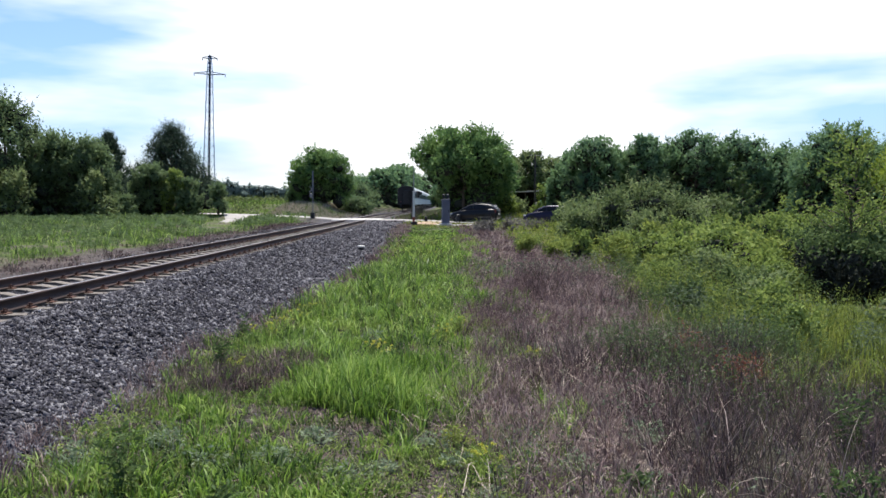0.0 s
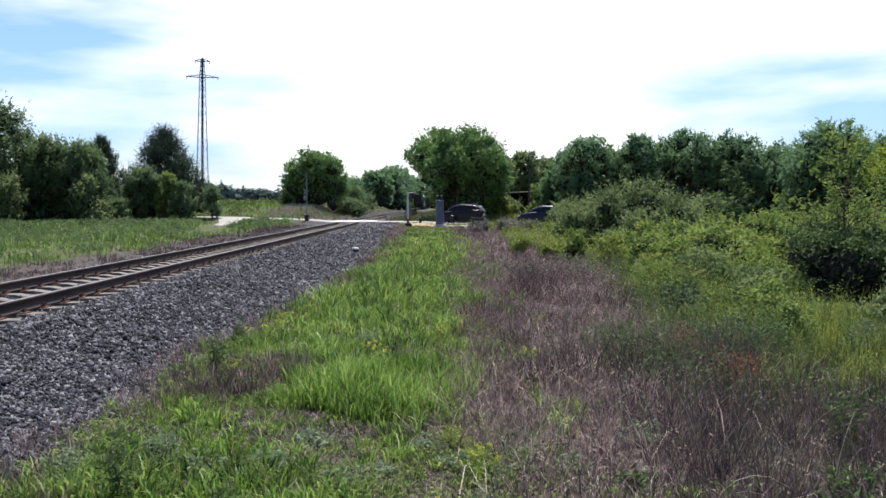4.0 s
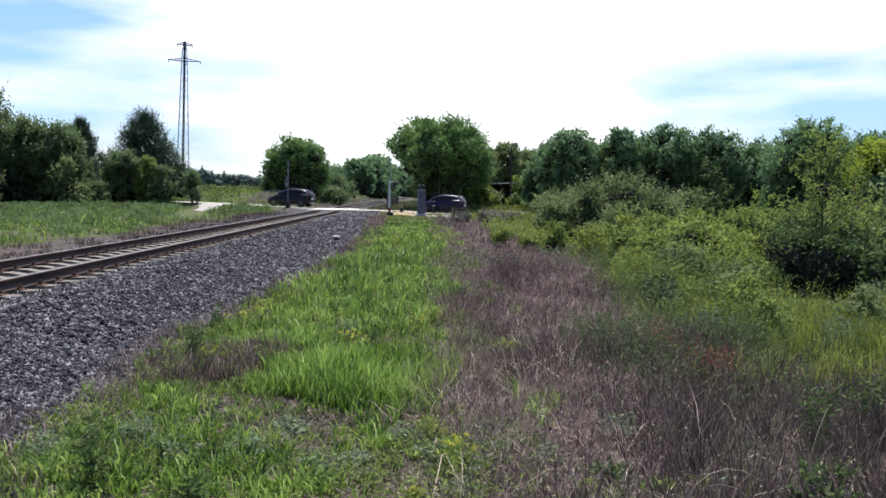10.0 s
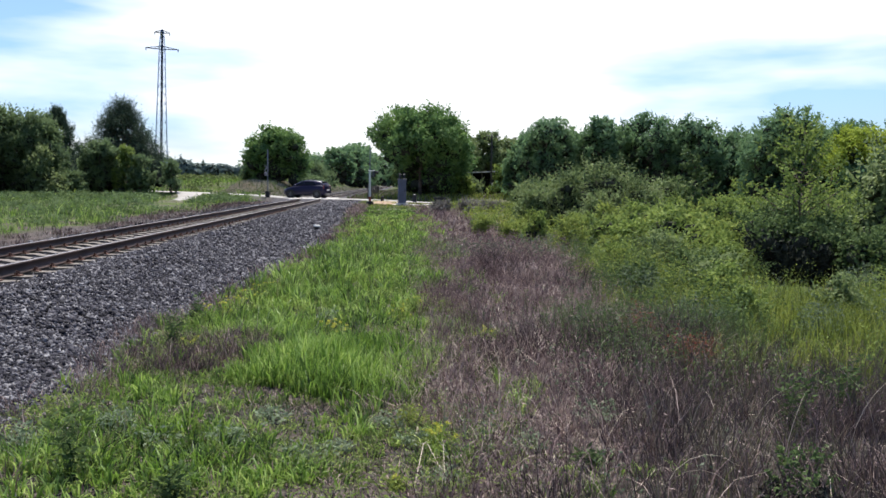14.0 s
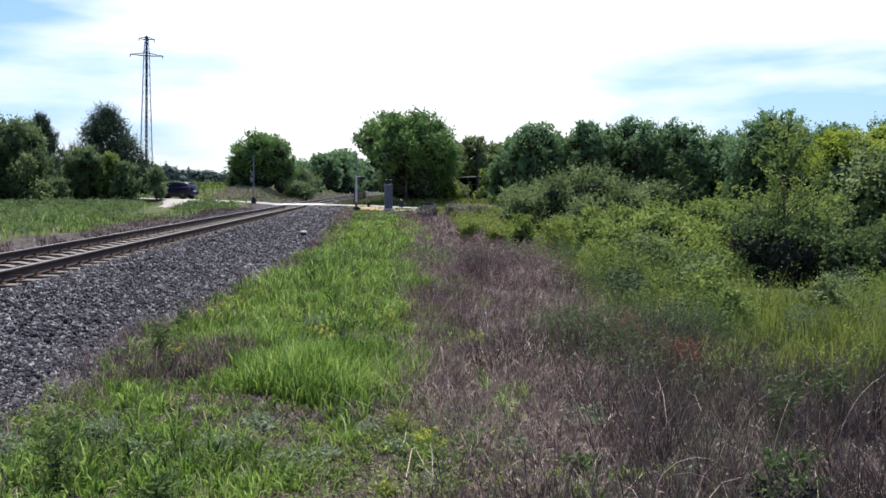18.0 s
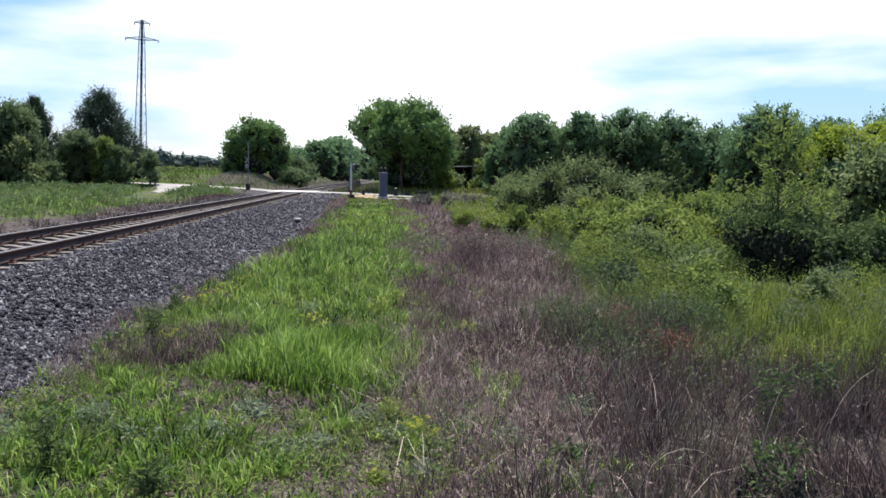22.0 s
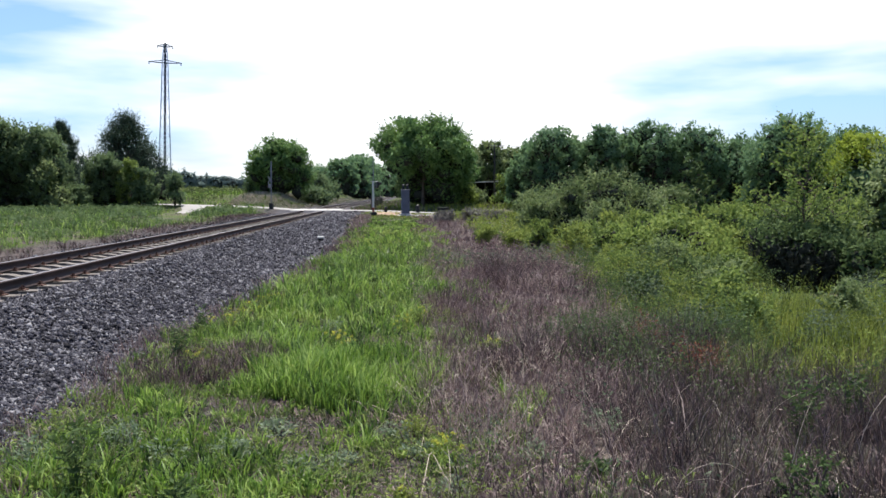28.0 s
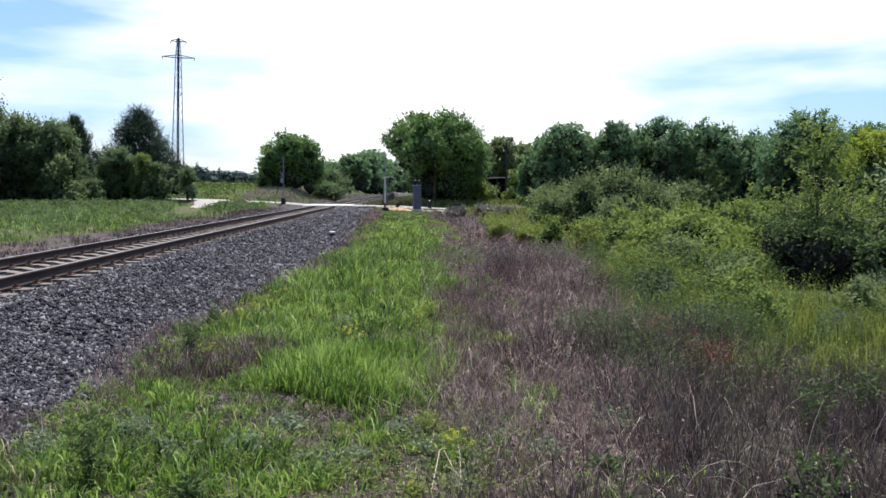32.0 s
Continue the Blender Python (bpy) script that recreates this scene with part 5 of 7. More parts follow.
def sapling(label, x, y, h, w, mat, seed, branches=16, leaf=0.05, per=26):
    """A thin stem, rising side branches, and single leaves along each of them."""
    rng = np.random.default_rng(seed)
    t = thing("sapling", label, "sapling", pose(x, y, gz(x, y)), "saplings")
    g = Geo()
    limb_shape(g, (0, 0, -0.05), (0.02 * h, 0, h * 0.96), 0.012 * h, 0.004, rng, 7, 0.05, 6)
    part("trunk", g, M_BARK, t, smooth=True)
    for k in range(branches):
        f = 0.26 + 0.71 * (k + rng.random()) / branches
        a = k * 2.399963 + rng.uniform(-0.4, 0.4)
        L = w * (0.62 - 0.42 * f) * rng.uniform(0.75, 1.25)
        tip = Vector((math.cos(a) * L, math.sin(a) * L, f * h + L * rng.uniform(0.3, 0.9)))
        root = Vector((0.02 * h * f, 0, f * h))
        g = Geo()
        limb_shape(g, root, tip, 0.006 * h * (1.1 - f) + 0.003, 0.003, rng, 4, 0.1, 3)
        b = part("branch", g, M_BARK, t)
        C = np.array([root.lerp(tip, q) for q in (0.35, 0.6, 0.8, 1.0)])
        R = np.full((4, 3), 0.05 * w) * np.array((1.1, 1.2, 1.1, 0.8))[:, None]
        V, F = join(leaf_cloud(rng, C, R, per, leaf, 0.2, 2.0, 0.3, 0.4, 0.7), shoots(rng, C, R, 4, 0.14 * w, 6, leaf, 0.8, 2.2))
        part("leaves", tri_mesh("leaves", V, F, mat), None, b)
    return t


def build_trees():
    # the hedge across the rails: tall trees, bushy ones before them, pines behind
    hedge = ((-33.0, 68, 9.3, 7.0, M_HEDGE, "tall dense green tree in the hedge across the rails"), (-29.9, 69.5, 6.6, 5.2, M_HEDGE, "rounded green tree in the hedge across the rails"), (-27.3, 69, 6.1, 5.2, M_HEDGE, "upright green tree with many shoots in the hedge"), (-37.2, 67, 9.8, 8.0, M_HEDGE, "tall green tree at the far end of the hedge"), (-43, 68, 10.4, 8.5, M_HEDGE, "tall green tree at the far end of the hedge"))
    for k, (x, y, h, w, m, words) in enumerate(hedge):
        tree("broadleaf_tree", words, x, y, h, w, m, 101 + k, 11000, 0.15, 0.02, 84, 0.35, group="hedge trees", skirt=0.45, twigs=0.5, rise=1.8, reach=0.12, under=0.9)
    tree("broadleaf_tree", "bushy green tree beside the dark pine", -23.2, 71.5, 4.0, 4.6, M_HEDGE, 103, 12000, 0.12, 0.0, 56, 0.45, group="hedge trees", skirt=0.7, twigs=0.4, rise=1.2)
    tree("broadleaf_tree", "small yellow-green bushy tree beside the dark pine", -21.0, 71, 3.5, 2.6, M_SHRUB, 104, 7000, 0.1, 0.05, 36, 0.3, group="hedge trees", skirt=0.6, twigs=0.4, rise=1.0)
    tree("pine_tree", "dark broad pine above the hedge", -23.05, 76.5, 7.4, 9.0, M_PINE, 105, 11000, 0.07, 0.04, 150, 1.0, flat=1.1, group="pines", category="tree", twigs=1.5, rise=2.0, reach=0.085, needle=True, skirt=0.75, lump=1.1, tips=1.0)
    tree("pine_tree", "narrow dark pine behind the hedge", -35.3, 95, 7.3, 6.8, M_PINE, 106, 9000, 0.09, 0.05, 90, 0.95, flat=1.1, group="pines", category="tree", twigs=1.2, rise=2.0, reach=0.085, needle=True, skirt=0.6, tips=0.9)
    for k, (x, y, w, h, m) in enumerate(((-34.6, 63.5, 4.4, 4.0, M_SILVER), (-31.2, 64.5, 3.6, 3.2, M_SILVER), (-26.0, 67.0, 3.0, 3.4, M_SILVER), (-38, 63, 4.4, 4.0, M_HEDGE), (-24.6, 69.0, 2.4, 1.6, M_HEDGE), (-19.9, 70.6, 2.2, 2.6, M_HEDGE))):
        shrub("hedge_bush", "grey-green bush along the foot of the hedge", x, y, w, h, m, 115 + k, 6000, 0.11, "bush", "hedge bushes", 26, 10, 1.8, 0.5, 0.05, 1.2)
    shrub("hedge_bush", "dark low bush below the lattice mast", -17.5, 70.4, 1.9, 2.5, M_HEDGE, 109, 4500, 0.1, "bush", "hedge bushes", 20, 9)
    tree("broadleaf_tree", "round leafy tree with low branches behind the road", -12.65, 95, 5.9, 6.5, M_TREE, 111, 16000, 0.18, 0.04, 100, 0.0, skirt=0.3, under=0.7)
    for k, (x, y, h, w) in enumerate(((-9.4, 100, 2.0, 4.2), (-10.4, 112, 3.4, 5.0), (-9.6, 122, 3.2, 4.5), (-15.6, 99, 1.8, 3.0))):
        shrub("bank_bush", "green bush on the bank beside the track", x, y, w, h, M_HEDGE, 120 + k, 3600, 0.15, "bush", group="bank bushes")
    # woods either side of the track in the distance
    for k, (x, y, h, w) in enumerate(((-17.5, 205, 6.0, 8), (-12.5, 195, 7.6, 8), (-11.5, 215, 9.2, 9), (-8.0, 235, 11.0, 10), (-6.0, 285, 12.5, 12), (-22, 240, 7.5, 9), (-21, 260, 8.0, 10), (-17, 262, 9.5, 10), (-13, 258, 11, 10), (-9, 265, 12.5, 11), (-5.5, 268, 12, 10), (-4, 330, 13, 12), (2, 430, 16, 14), (4, 560, 19, 18), (-16, 400, 14, 14))):
        x = min(x, float(track_x(y)) - 1.5 - w / 2)
        tree("distant_tree", "distant green tree beside the track", x, y, h, w, M_TREE_B, 130 + k, 2000, 0.48, 0.0, 50, 0.0, group="distant trees", skirt=0.4)
    for k, (x, y, h, w) in enumerate(((14, 330, 11, 12), (9, 250, 8, 9), (22, 300, 10, 12), (6, 200, 4.5, 6), (22, 560, 17, 18), (2.6, 150, 3.0, 4), (0.8, 212, 6.0, 6), (0.3, 262, 7.4, 7))):
        tree("distant_tree", "distant green tree beside the track", x, y, h, w, M_TREE_B, 140 + k, 1300, 0.52, 0.0, 30, 0.0, group="distant trees", skirt=0.4)
    # behind the crossing and along the field
    tree("broadleaf_tree", "large spreading dark green tree behind the crossing", 2.1, 76.5, 7.35, 8.9, M_TREE, 151, 30000, 0.17, 0.06, 150, 0.0, skirt=0.0, under=0.62, cut=(-4.5, 5.0, 0.95), lump=0.75, tips=0.9, hang=0.36)
    # added tree: darker leaves stand in for shade below the large crown
    tree("broadleaf_tree", "low tree added as the shaded dark base of the large one", 3.2, 80.2, 4.4, 6.6, M_BUSH, 152, 9000, 0.17, 0.0, 50, 0.0, skirt=0.4)
    row = ((7.2, 98, 6.4, 5.5), (10.2, 100, 7.0, 5.5), (12.6, 102, 6.4, 6), (5.4, 92, 5.6, 5))
    for k, (x, y, h, w) in enumerate(row):
        tree("grey_green_tree", "tall grey-green tree behind the shed", x, y, h, w, M_SILVER, 160 + k, 7000, 0.19, 0.02, 64, 0.2, group="trees behind the shed", skirt=0.4)
    row = ((10.8, 73, 5.2, 3.4), (12.2, 70, 6.6, 5.0), (14.5, 73, 5.6, 4.6), (16.2, 70, 6.6, 4.4), (18.3, 73, 5.7, 4.6), (20.0, 70, 7.0, 5.4), (22.1, 73, 6.0, 4.8), (23.6, 69, 6.6, 5.0), (26.2, 71, 5.4, 5.2), (28.8, 72, 5.8, 5.2), (31.5, 68, 6.2, 6))
    for k, (x, y, h, w) in enumerate(row):
        tree("row_tree", "dark green acacia-like tree in a dense row", x, y, h, w, M_TREE_B, 170 + k, 8500, 0.155, 0.04, 70, 0.0, group="tree row", skirt=0.1, under=0.8, rise=0.9, tips=0.7)
    row = ((25.2, 56, 6.5, 5.6), (28.6, 55, 5.6, 5.0), (33, 54, 6.3, 6.4))
    for k, (x, y, h, w) in enumerate(row):
        tree("row_tree", "feathery dark green tree standing before the row", x, y, h, w, M_TREE_B, 190 + k, 11000, 0.12, 0.06, 76, 0.05, group="tree row", skirt=0.1, under=0.8, twigs=0.5, rise=0.8, tips=0.8)
    # the last two stand in for the yellow trees' shaded lower leaves
    for k, (x, y, h, w) in enumerate(((11.2, 75.5, 3.4, 4.4), (15.3, 75.5, 3.6, 4.6), (19.2, 75.5, 3.8, 4.6), (23.0, 75.5, 3.8, 4.6), (27.2, 75, 3.8, 4.8), (23.6, 43.8, 2.7, 3.6), (26.6, 44.6, 2.9, 3.8))):
        shrub("row_bush", "dark dense leafage filling the foot of the trees", x, y, w, h, M_TREE_B, 210 + k, 3600, 0.15, "bush", "row bushes", 20, 6)
    for k, (x, y, h, w) in enumerate(((24.3, 45, 4.6, 4.0), (27.6, 46, 5.0, 4.6))):
        tree("sunlit_tree", "yellow-green tree at the field's edge, sunlight in its leaf colour", x, y, h, w, M_YELLOW, 200 + k, 9000, 0.11, 0.42, 44, 0.0, group="sunlit trees", skirt=0.4)


build_trees()


def build_shrubs():
    for k, (x, y, w, h) in enumerate(((5.0, 31.5, 1.8, 1.3), (6.3, 32.0, 2.6, 2.0), (7.7, 32.6, 2.8, 2.4), (9.2, 33.2, 2.6, 1.8), (7.0, 30.6, 2.2, 1.3), (5.8, 34, 2.4, 1.7))):
        shrub("silver_shrub", "silvery grey-green spreading shrub in the field", x, y, w, h, M_SILVER, 300 + k, 6500, 0.055, group="silvery shrubs", clumps=26, stems=12)
    for k, (x, y, w, h) in enumerate(((3.4, 26.0, 1.0, 0.7), (4.0, 24.8, 1.1, 0.9), (4.6, 23.2, 1.4, 1.0), (5.3, 22.3, 1.4, 1.0), (3.9, 27.5, 1.2, 0.75), (6.0, 21.4, 1.3, 0.75), (4.9, 20.2, 0.8, 0.5), (6.4, 23.5, 1.5, 0.9), (2.9, 29.5, 1.0, 0.6), (3.3, 33, 1.4, 0.7), (4.4, 28.8, 1.5, 0.8), (5.4, 26, 1.5, 0.8), (6.9, 19.6, 1.2, 0.7), (7.6, 21.8, 1.5, 0.8))):
        shrub("yellow_green_weed", "clump of tall yellow-green flowering weeds", x, y, w * 0.8, h * (0.72, 1.05, 0.85, 0.95, 0.66)[k % 5], (M_SPURGE, M_SHRUB)[k % 2], 320 + 2 * k, 1700, 0.038, "weed", "flowering weeds", 18, 9, 2.4)
    # the sapling, and shrubs with a dark filling for the shade below them
    sapling("slender young tree with thin stem and sparse pale leaves", 7.92, 17.0, 2.95, 2.0, M_SHRUB, 340, 28, 0.045, 44)
    sapling("slender young shoot beside the sapling", 8.9, 17.8, 2.2, 1.4, M_SHRUB, 341, 14, 0.04, 24)
    sapling("small bushy young tree in the field", 9.6, 28.2, 2.7, 1.4, M_BUSH, 350, 18, 0.07, 40)
    for k, (x, y, w, h) in enumerate(((7.2, 16.2, 1.5, 1.05), (7.7, 16.0, 1.4, 0.9), (8.3, 16.6, 1.5, 0.95), (7.7, 17.4, 1.9, 1.25))):
        shrub("dense_shrub", "dense dark green shrub under the sapling", x, y, w, h, M_BUSH, 345 + k, 2600, 0.042, group="dense shrubs", clumps=20, low=0.68, shade_fill=46)
    for k, (x, y, w, h) in enumerate(((8.2, 15.0, 1.3, 0.85), (9.1, 15.6, 1.5, 1.0), (10.1, 16.2, 1.7, 1.2))):
        shrub("dense_shrub", "dense green shrub at the field's edge", x, y, w, h, (M_BUSH, M_BUSH, M_SHRUB)[k], 363 + k, 3600, 0.042, group="dense shrubs", clumps=26, low=0.12)
    for k, (x, y, w, h) in enumerate(((6.2, 16.0, 1.1, 0.6), (6.55, 17.6, 1.4, 0.75), (5.9, 18.6, 1.3, 0.7))):
        shrub("field_shrub", "low leafy shrub with yellow-green shoots", x, y, w, h, M_SHRUB, 368 + k, 2200, 0.042, group="field shrubs", clumps=18, stems=8)
    shrub("field_shrub", "large leafy shrub with pale leaves at the field's edge", 11.3, 19.2, 2.6, 2.5, M_SILVER, 352, 8000, 0.07, clumps=30, stems=12, low=0.25)
    rng = random.Random(9)
    spots = []
    tries = 0
    while len(spots) < 74 and tries < 6000:
        tries += 1
        y = rng.uniform(15, 46)
        x = rng.uniform(5.6, 0.62 * y + 2)
        if y > 40 and x < 8:
            continue
        if all((x - a) ** 2 + (y - b) ** 2 > 2.0 for a, b in spots) and (x - 8.2) ** 2 + (y - 16.6) ** 2 > 10 and not (4 < x < 10.5 and 29 < y < 35):
            spots.append((x, y))
    for k, (x, y) in enumerate(spots):
        f = (x - 5) / (0.62 * y)
        shrub("field_shrub", "leafy green shrub among tall weeds", x, y, rng.uniform(1.2, 2.2), rng.uniform(0.5, 1.1) + 0.5 * f, rng.choice([M_SHRUB, M_SHRUB, M_SHRUB, M_SHRUB, M_SPURGE]), 1500 + k, 1700, 0.06, group="field shrubs", clumps=18, stems=7)
    # small leafy plant close by, and low weeds
    shrub("leafy_weed", "small dark green leafy plant among dead stalks", 2.2, 4.62, 0.5, 0.3, M_BUSH, 360, 700, 0.018, "weed", clumps=10, stems=9, long=1.3, twigs=0.6, shade_fill=14)
    for k, (x, y, w, h) in enumerate(((-0.64, 5.5, 0.3, 0.15), (-0.4, 5.75, 0.22, 0.12), (0.15, 5.9, 0.24, 0.12), (0.89, 5.8, 0.26, 0.16), (-1.12, 5.85, 0.3, 0.18), (-1.5, 5.75, 0.3, 0.2), (-0.85, 11.25, 0.4, 0.26), (-0.05, 6.3, 0.26, 0.14), (-0.9, 6.5, 0.24, 0.14), (0.3, 5.1, 0.24, 0.12), (-1.9, 6.1, 0.26, 0.2), (-2.35, 5.6, 0.25, 0.3), (1.5, 6.4, 0.3, 0.22))):
        weed_clump("grey_weed", "low silvery grey-green weed in the grass", x, y, w, h, M_WOOL, 370 + 2 * k, 20, 12, 0.0125, "grey weeds", long=3.0, r=0.025)
    for k, (x, y, w, h, n) in enumerate(((-0.69, 9.8, 0.4, 0.24, 16), (0.06, 11.3, 0.36, 0.26, 9), (0.3, 5.75, 0.26, 0.2, 8), (0.98, 9.5, 0.3, 0.24, 8), (-2.3, 11.6, 0.45, 0.24, 9), (-2.25, 12.3, 0.5, 0.26, 10), (-2.1, 13.0, 0.45, 0.26, 10), (-1.98, 13.9, 0.45, 0.26, 9), (0.25, 11.9, 0.3, 0.26, 7), (-2.05, 9.0, 0.2, 0.18, 4), (0.03, 4.98, 0.08, 0.1, 3))):
        weed_clump("yellow_flower", "small clump of yellow flowers in the grass", x, y, w, h, M_SPURGE, 900 + 2 * k, 22, 10, 0.0125, "yellow flowers", "flower", 2.6, 0.03, M_FLOWER, n)
    for k, (x, y, w, h) in enumerate(((4.6, 12.2, 1.0, 0.6), (4.9, 13.2, 1.1, 0.7), (5.0, 14.8, 1.1, 0.6), (4.2, 16.6, 1.1, 0.6), (5.3, 17.0, 1.3, 0.8), (3.9, 13.7, 0.8, 0.5), (4.3, 10.7, 0.7, 0.5), (5.9, 11.4, 0.8, 0.55))):
        shrub("low_shrub", "low leafy green shrub in the near meadow", x, y, w, h, (M_SHRUB, M_SILVER, M_BUSH)[k % 3], 1700 + k, 1900, 0.034, group="low shrubs", clumps=16, stems=9)
    weed_clump("yellow_green_weed", "small yellow-green weed in the verge", 0.12, 6.4, 0.26, 0.2, M_SPURGE, 1750, 26, 14, 0.012, "flowering weeds", long=2.6, r=0.03)
    for k, (x, y, w, h) in enumerate(((-1.88, 5.15, 0.08, 0.5), (-2.28, 9.2, 0.06, 0.42), (-1.2, 4.7, 0.1, 0.35), (-2.5, 11.2, 0.08, 0.4), (2.9, 6.1, 0.12, 0.6), (3.5, 6.6, 0.1, 0.65), (1.2, 5.3, 0.1, 0.18))):
        weed_clump("tall_weed", "single tall dark green weed stalk", x, y, w, h, M_BUSH, 440 + 2 * k, 9, 30, 0.017, "tall weeds", long=3.2, r=0.03)
    for k, (x, y, w, h) in enumerate(((2.73, 9.7, 0.42, 0.5), (2.8, 8.2, 0.4, 0.5), (3.0, 8.4, 0.25, 0.45))):
        weed_clump("rusty_weed", "rust-red withered weed among dead grass", x, y, w, h, M_RUST, 420 + 2 * k, 18, 16, 0.012, "rusty weeds", long=3.0, r=0.04)
    for k, (x, y, L, turn, bend) in enumerate(((2.28, 5.0, 0.62, 40, 0.5), (2.95, 5.5, 0.75, 20, 0.8), (3.35, 5.9, 0.7, 200, 0.7), (1.75, 5.7, 0.6, 170, 0.25), (1.2, 6.2, 0.5, 200, 0.35), (1.42, 5.9, 0.48, 150, 0.4), (0.95, 6.6, 0.42, 60, 0.6), (1.9, 6.3, 0.5, 10, 0.6), (2.5, 6.0, 0.55, 330, 0.7), (1.5, 4.75, 0.6, 5, 1.5), (1.9, 4.7, 0.5, 175, 1.5), (3.6, 6.6, 0.7, 130, 0.6), (-2.5, 6.9, 0.35, 60, 0.9))):
        g, d, p = Geo(), Vector((math.cos(radians(turn)), math.sin(radians(turn)), 0)), Vector((0, 0, -0.02))
        pts = [p]
        for j in range(6):
            a = radians(82 - 75 * bend * j / 5)
            q = pts[-1] + (d * math.cos(a) + Vector((0, 0, math.sin(a)))) * L / 6
            q.z = max(q.z, 0.015)
            pts.append(q)
        g.tube(pts, [0.0026 - 0.0003 * j for j in range(7)], 5)
        ob = new("dead_stem", g.mesh("dead_stem", M_STRAW))
        ob.matrix_basis = pose(x, y, gz(x, y))
        tagged(ob, "pale arched dead stem among the withered grass", "plant stem", "dead stems")
    spots, tries = [], 0
    while len(spots) < 70 and tries < 5000:
        tries += 1
        y = rng.uniform(9.5, 21)
        x = rng.uniform(2.4, 0.55 * y + 1.2)
        if x > float(brown_edge(y)) - 0.2 and all((x - a) ** 2 + (y - b) ** 2 > 0.7 for a, b in spots) and not (y > 10.5 and 0.395 < x / y < 0.53):
            spots.append((x, y))
    for k, (x, y) in enumerate(spots):
        w = rng.uniform(0.5, 1.15)
        m, c = rng.choice([(M_WEED, "grey-green"), (M_BUSH, "dark green"), (M_SHRUB, "leafy green"), (M_SPURGE, "yellow-green"), (M_BUSH, "dark green")])
        weed_clump("meadow_clump", "low clump of %s weeds in the meadow" % c, x, y, w, rng.uniform(0.4, 0.95), m, 1200 + 2 * k, int(34 * w * w + 14), 20, 0.017, "meadow clumps", long=2.4, r=0.05)
    for k, (x, y, w, h) in enumerate(((2.45, 46.5, 1.3, 0.42), (4.1, 47.5, 1.9, 0.38), (5.3, 48.6, 1.5, 0.3))):
        shrub("grey_brush", "low greyish leafless brush before the road", x, y, w, h, M_BRUSH, 450 + k, 1900, 0.05, "brush", "grey brush", 16, 12, 4.0)
    for k, (x, y, w, h) in enumerate(((5.6, 80.5, 2.6, 1.9), (5.9, 82, 2.6, 1.7), (7.0, 83, 2.6, 1.6), (9.6, 80, 3.2, 2.4), (12, 64, 3, 1.6), (15, 62, 3.4, 1.6), (9, 60, 3, 1.2), (19, 60, 4, 1.8), (24, 58, 4, 1.9))):
        shrub("roadside_bush", "pale green bush beside the road", x, y, w, h, rng.choice([M_SHRUB, M_SILVER]), 460 + k, 2200, 0.13, "bush", "roadside bushes")


build_shrubs()


def build_distance():
    """The woods on the horizon, one ragged belt in clumps."""
    rng = np.random.default_rng(77)
    C, R = [], []
    for x in np.arange(-420, 520, 3.0):
        y = 480 + 90 * float(vnoise(x * 0.02, 3))
        if -30 < x < 22:
            y += 250
        z = gz(x, y)
        h = 5 + 7 * float(vnoise(x * 0.06, 9)) + rng.uniform(-1, 2)
        C.append((x, y, z + h * 0.4))
        R.append((5, 5, h * 0.6))
        if rng.random() < 0.55:
            C.append((x, y, z + h * 0.7))
            R.append((1.1, 1.1, h * 0.55))
    C, R = np.array(C), np.array(R)
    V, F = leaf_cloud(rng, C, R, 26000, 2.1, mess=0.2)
    tagged(new("distant_woods", with_cores("distant_woods", rng, C, R, 0.85, V, F, M_HAZY_WOOD, len(C))), "belt of woods on the horizon with haze in its colour", "woods", kind="stuff")


build_distance()

# ---- lineside things ----


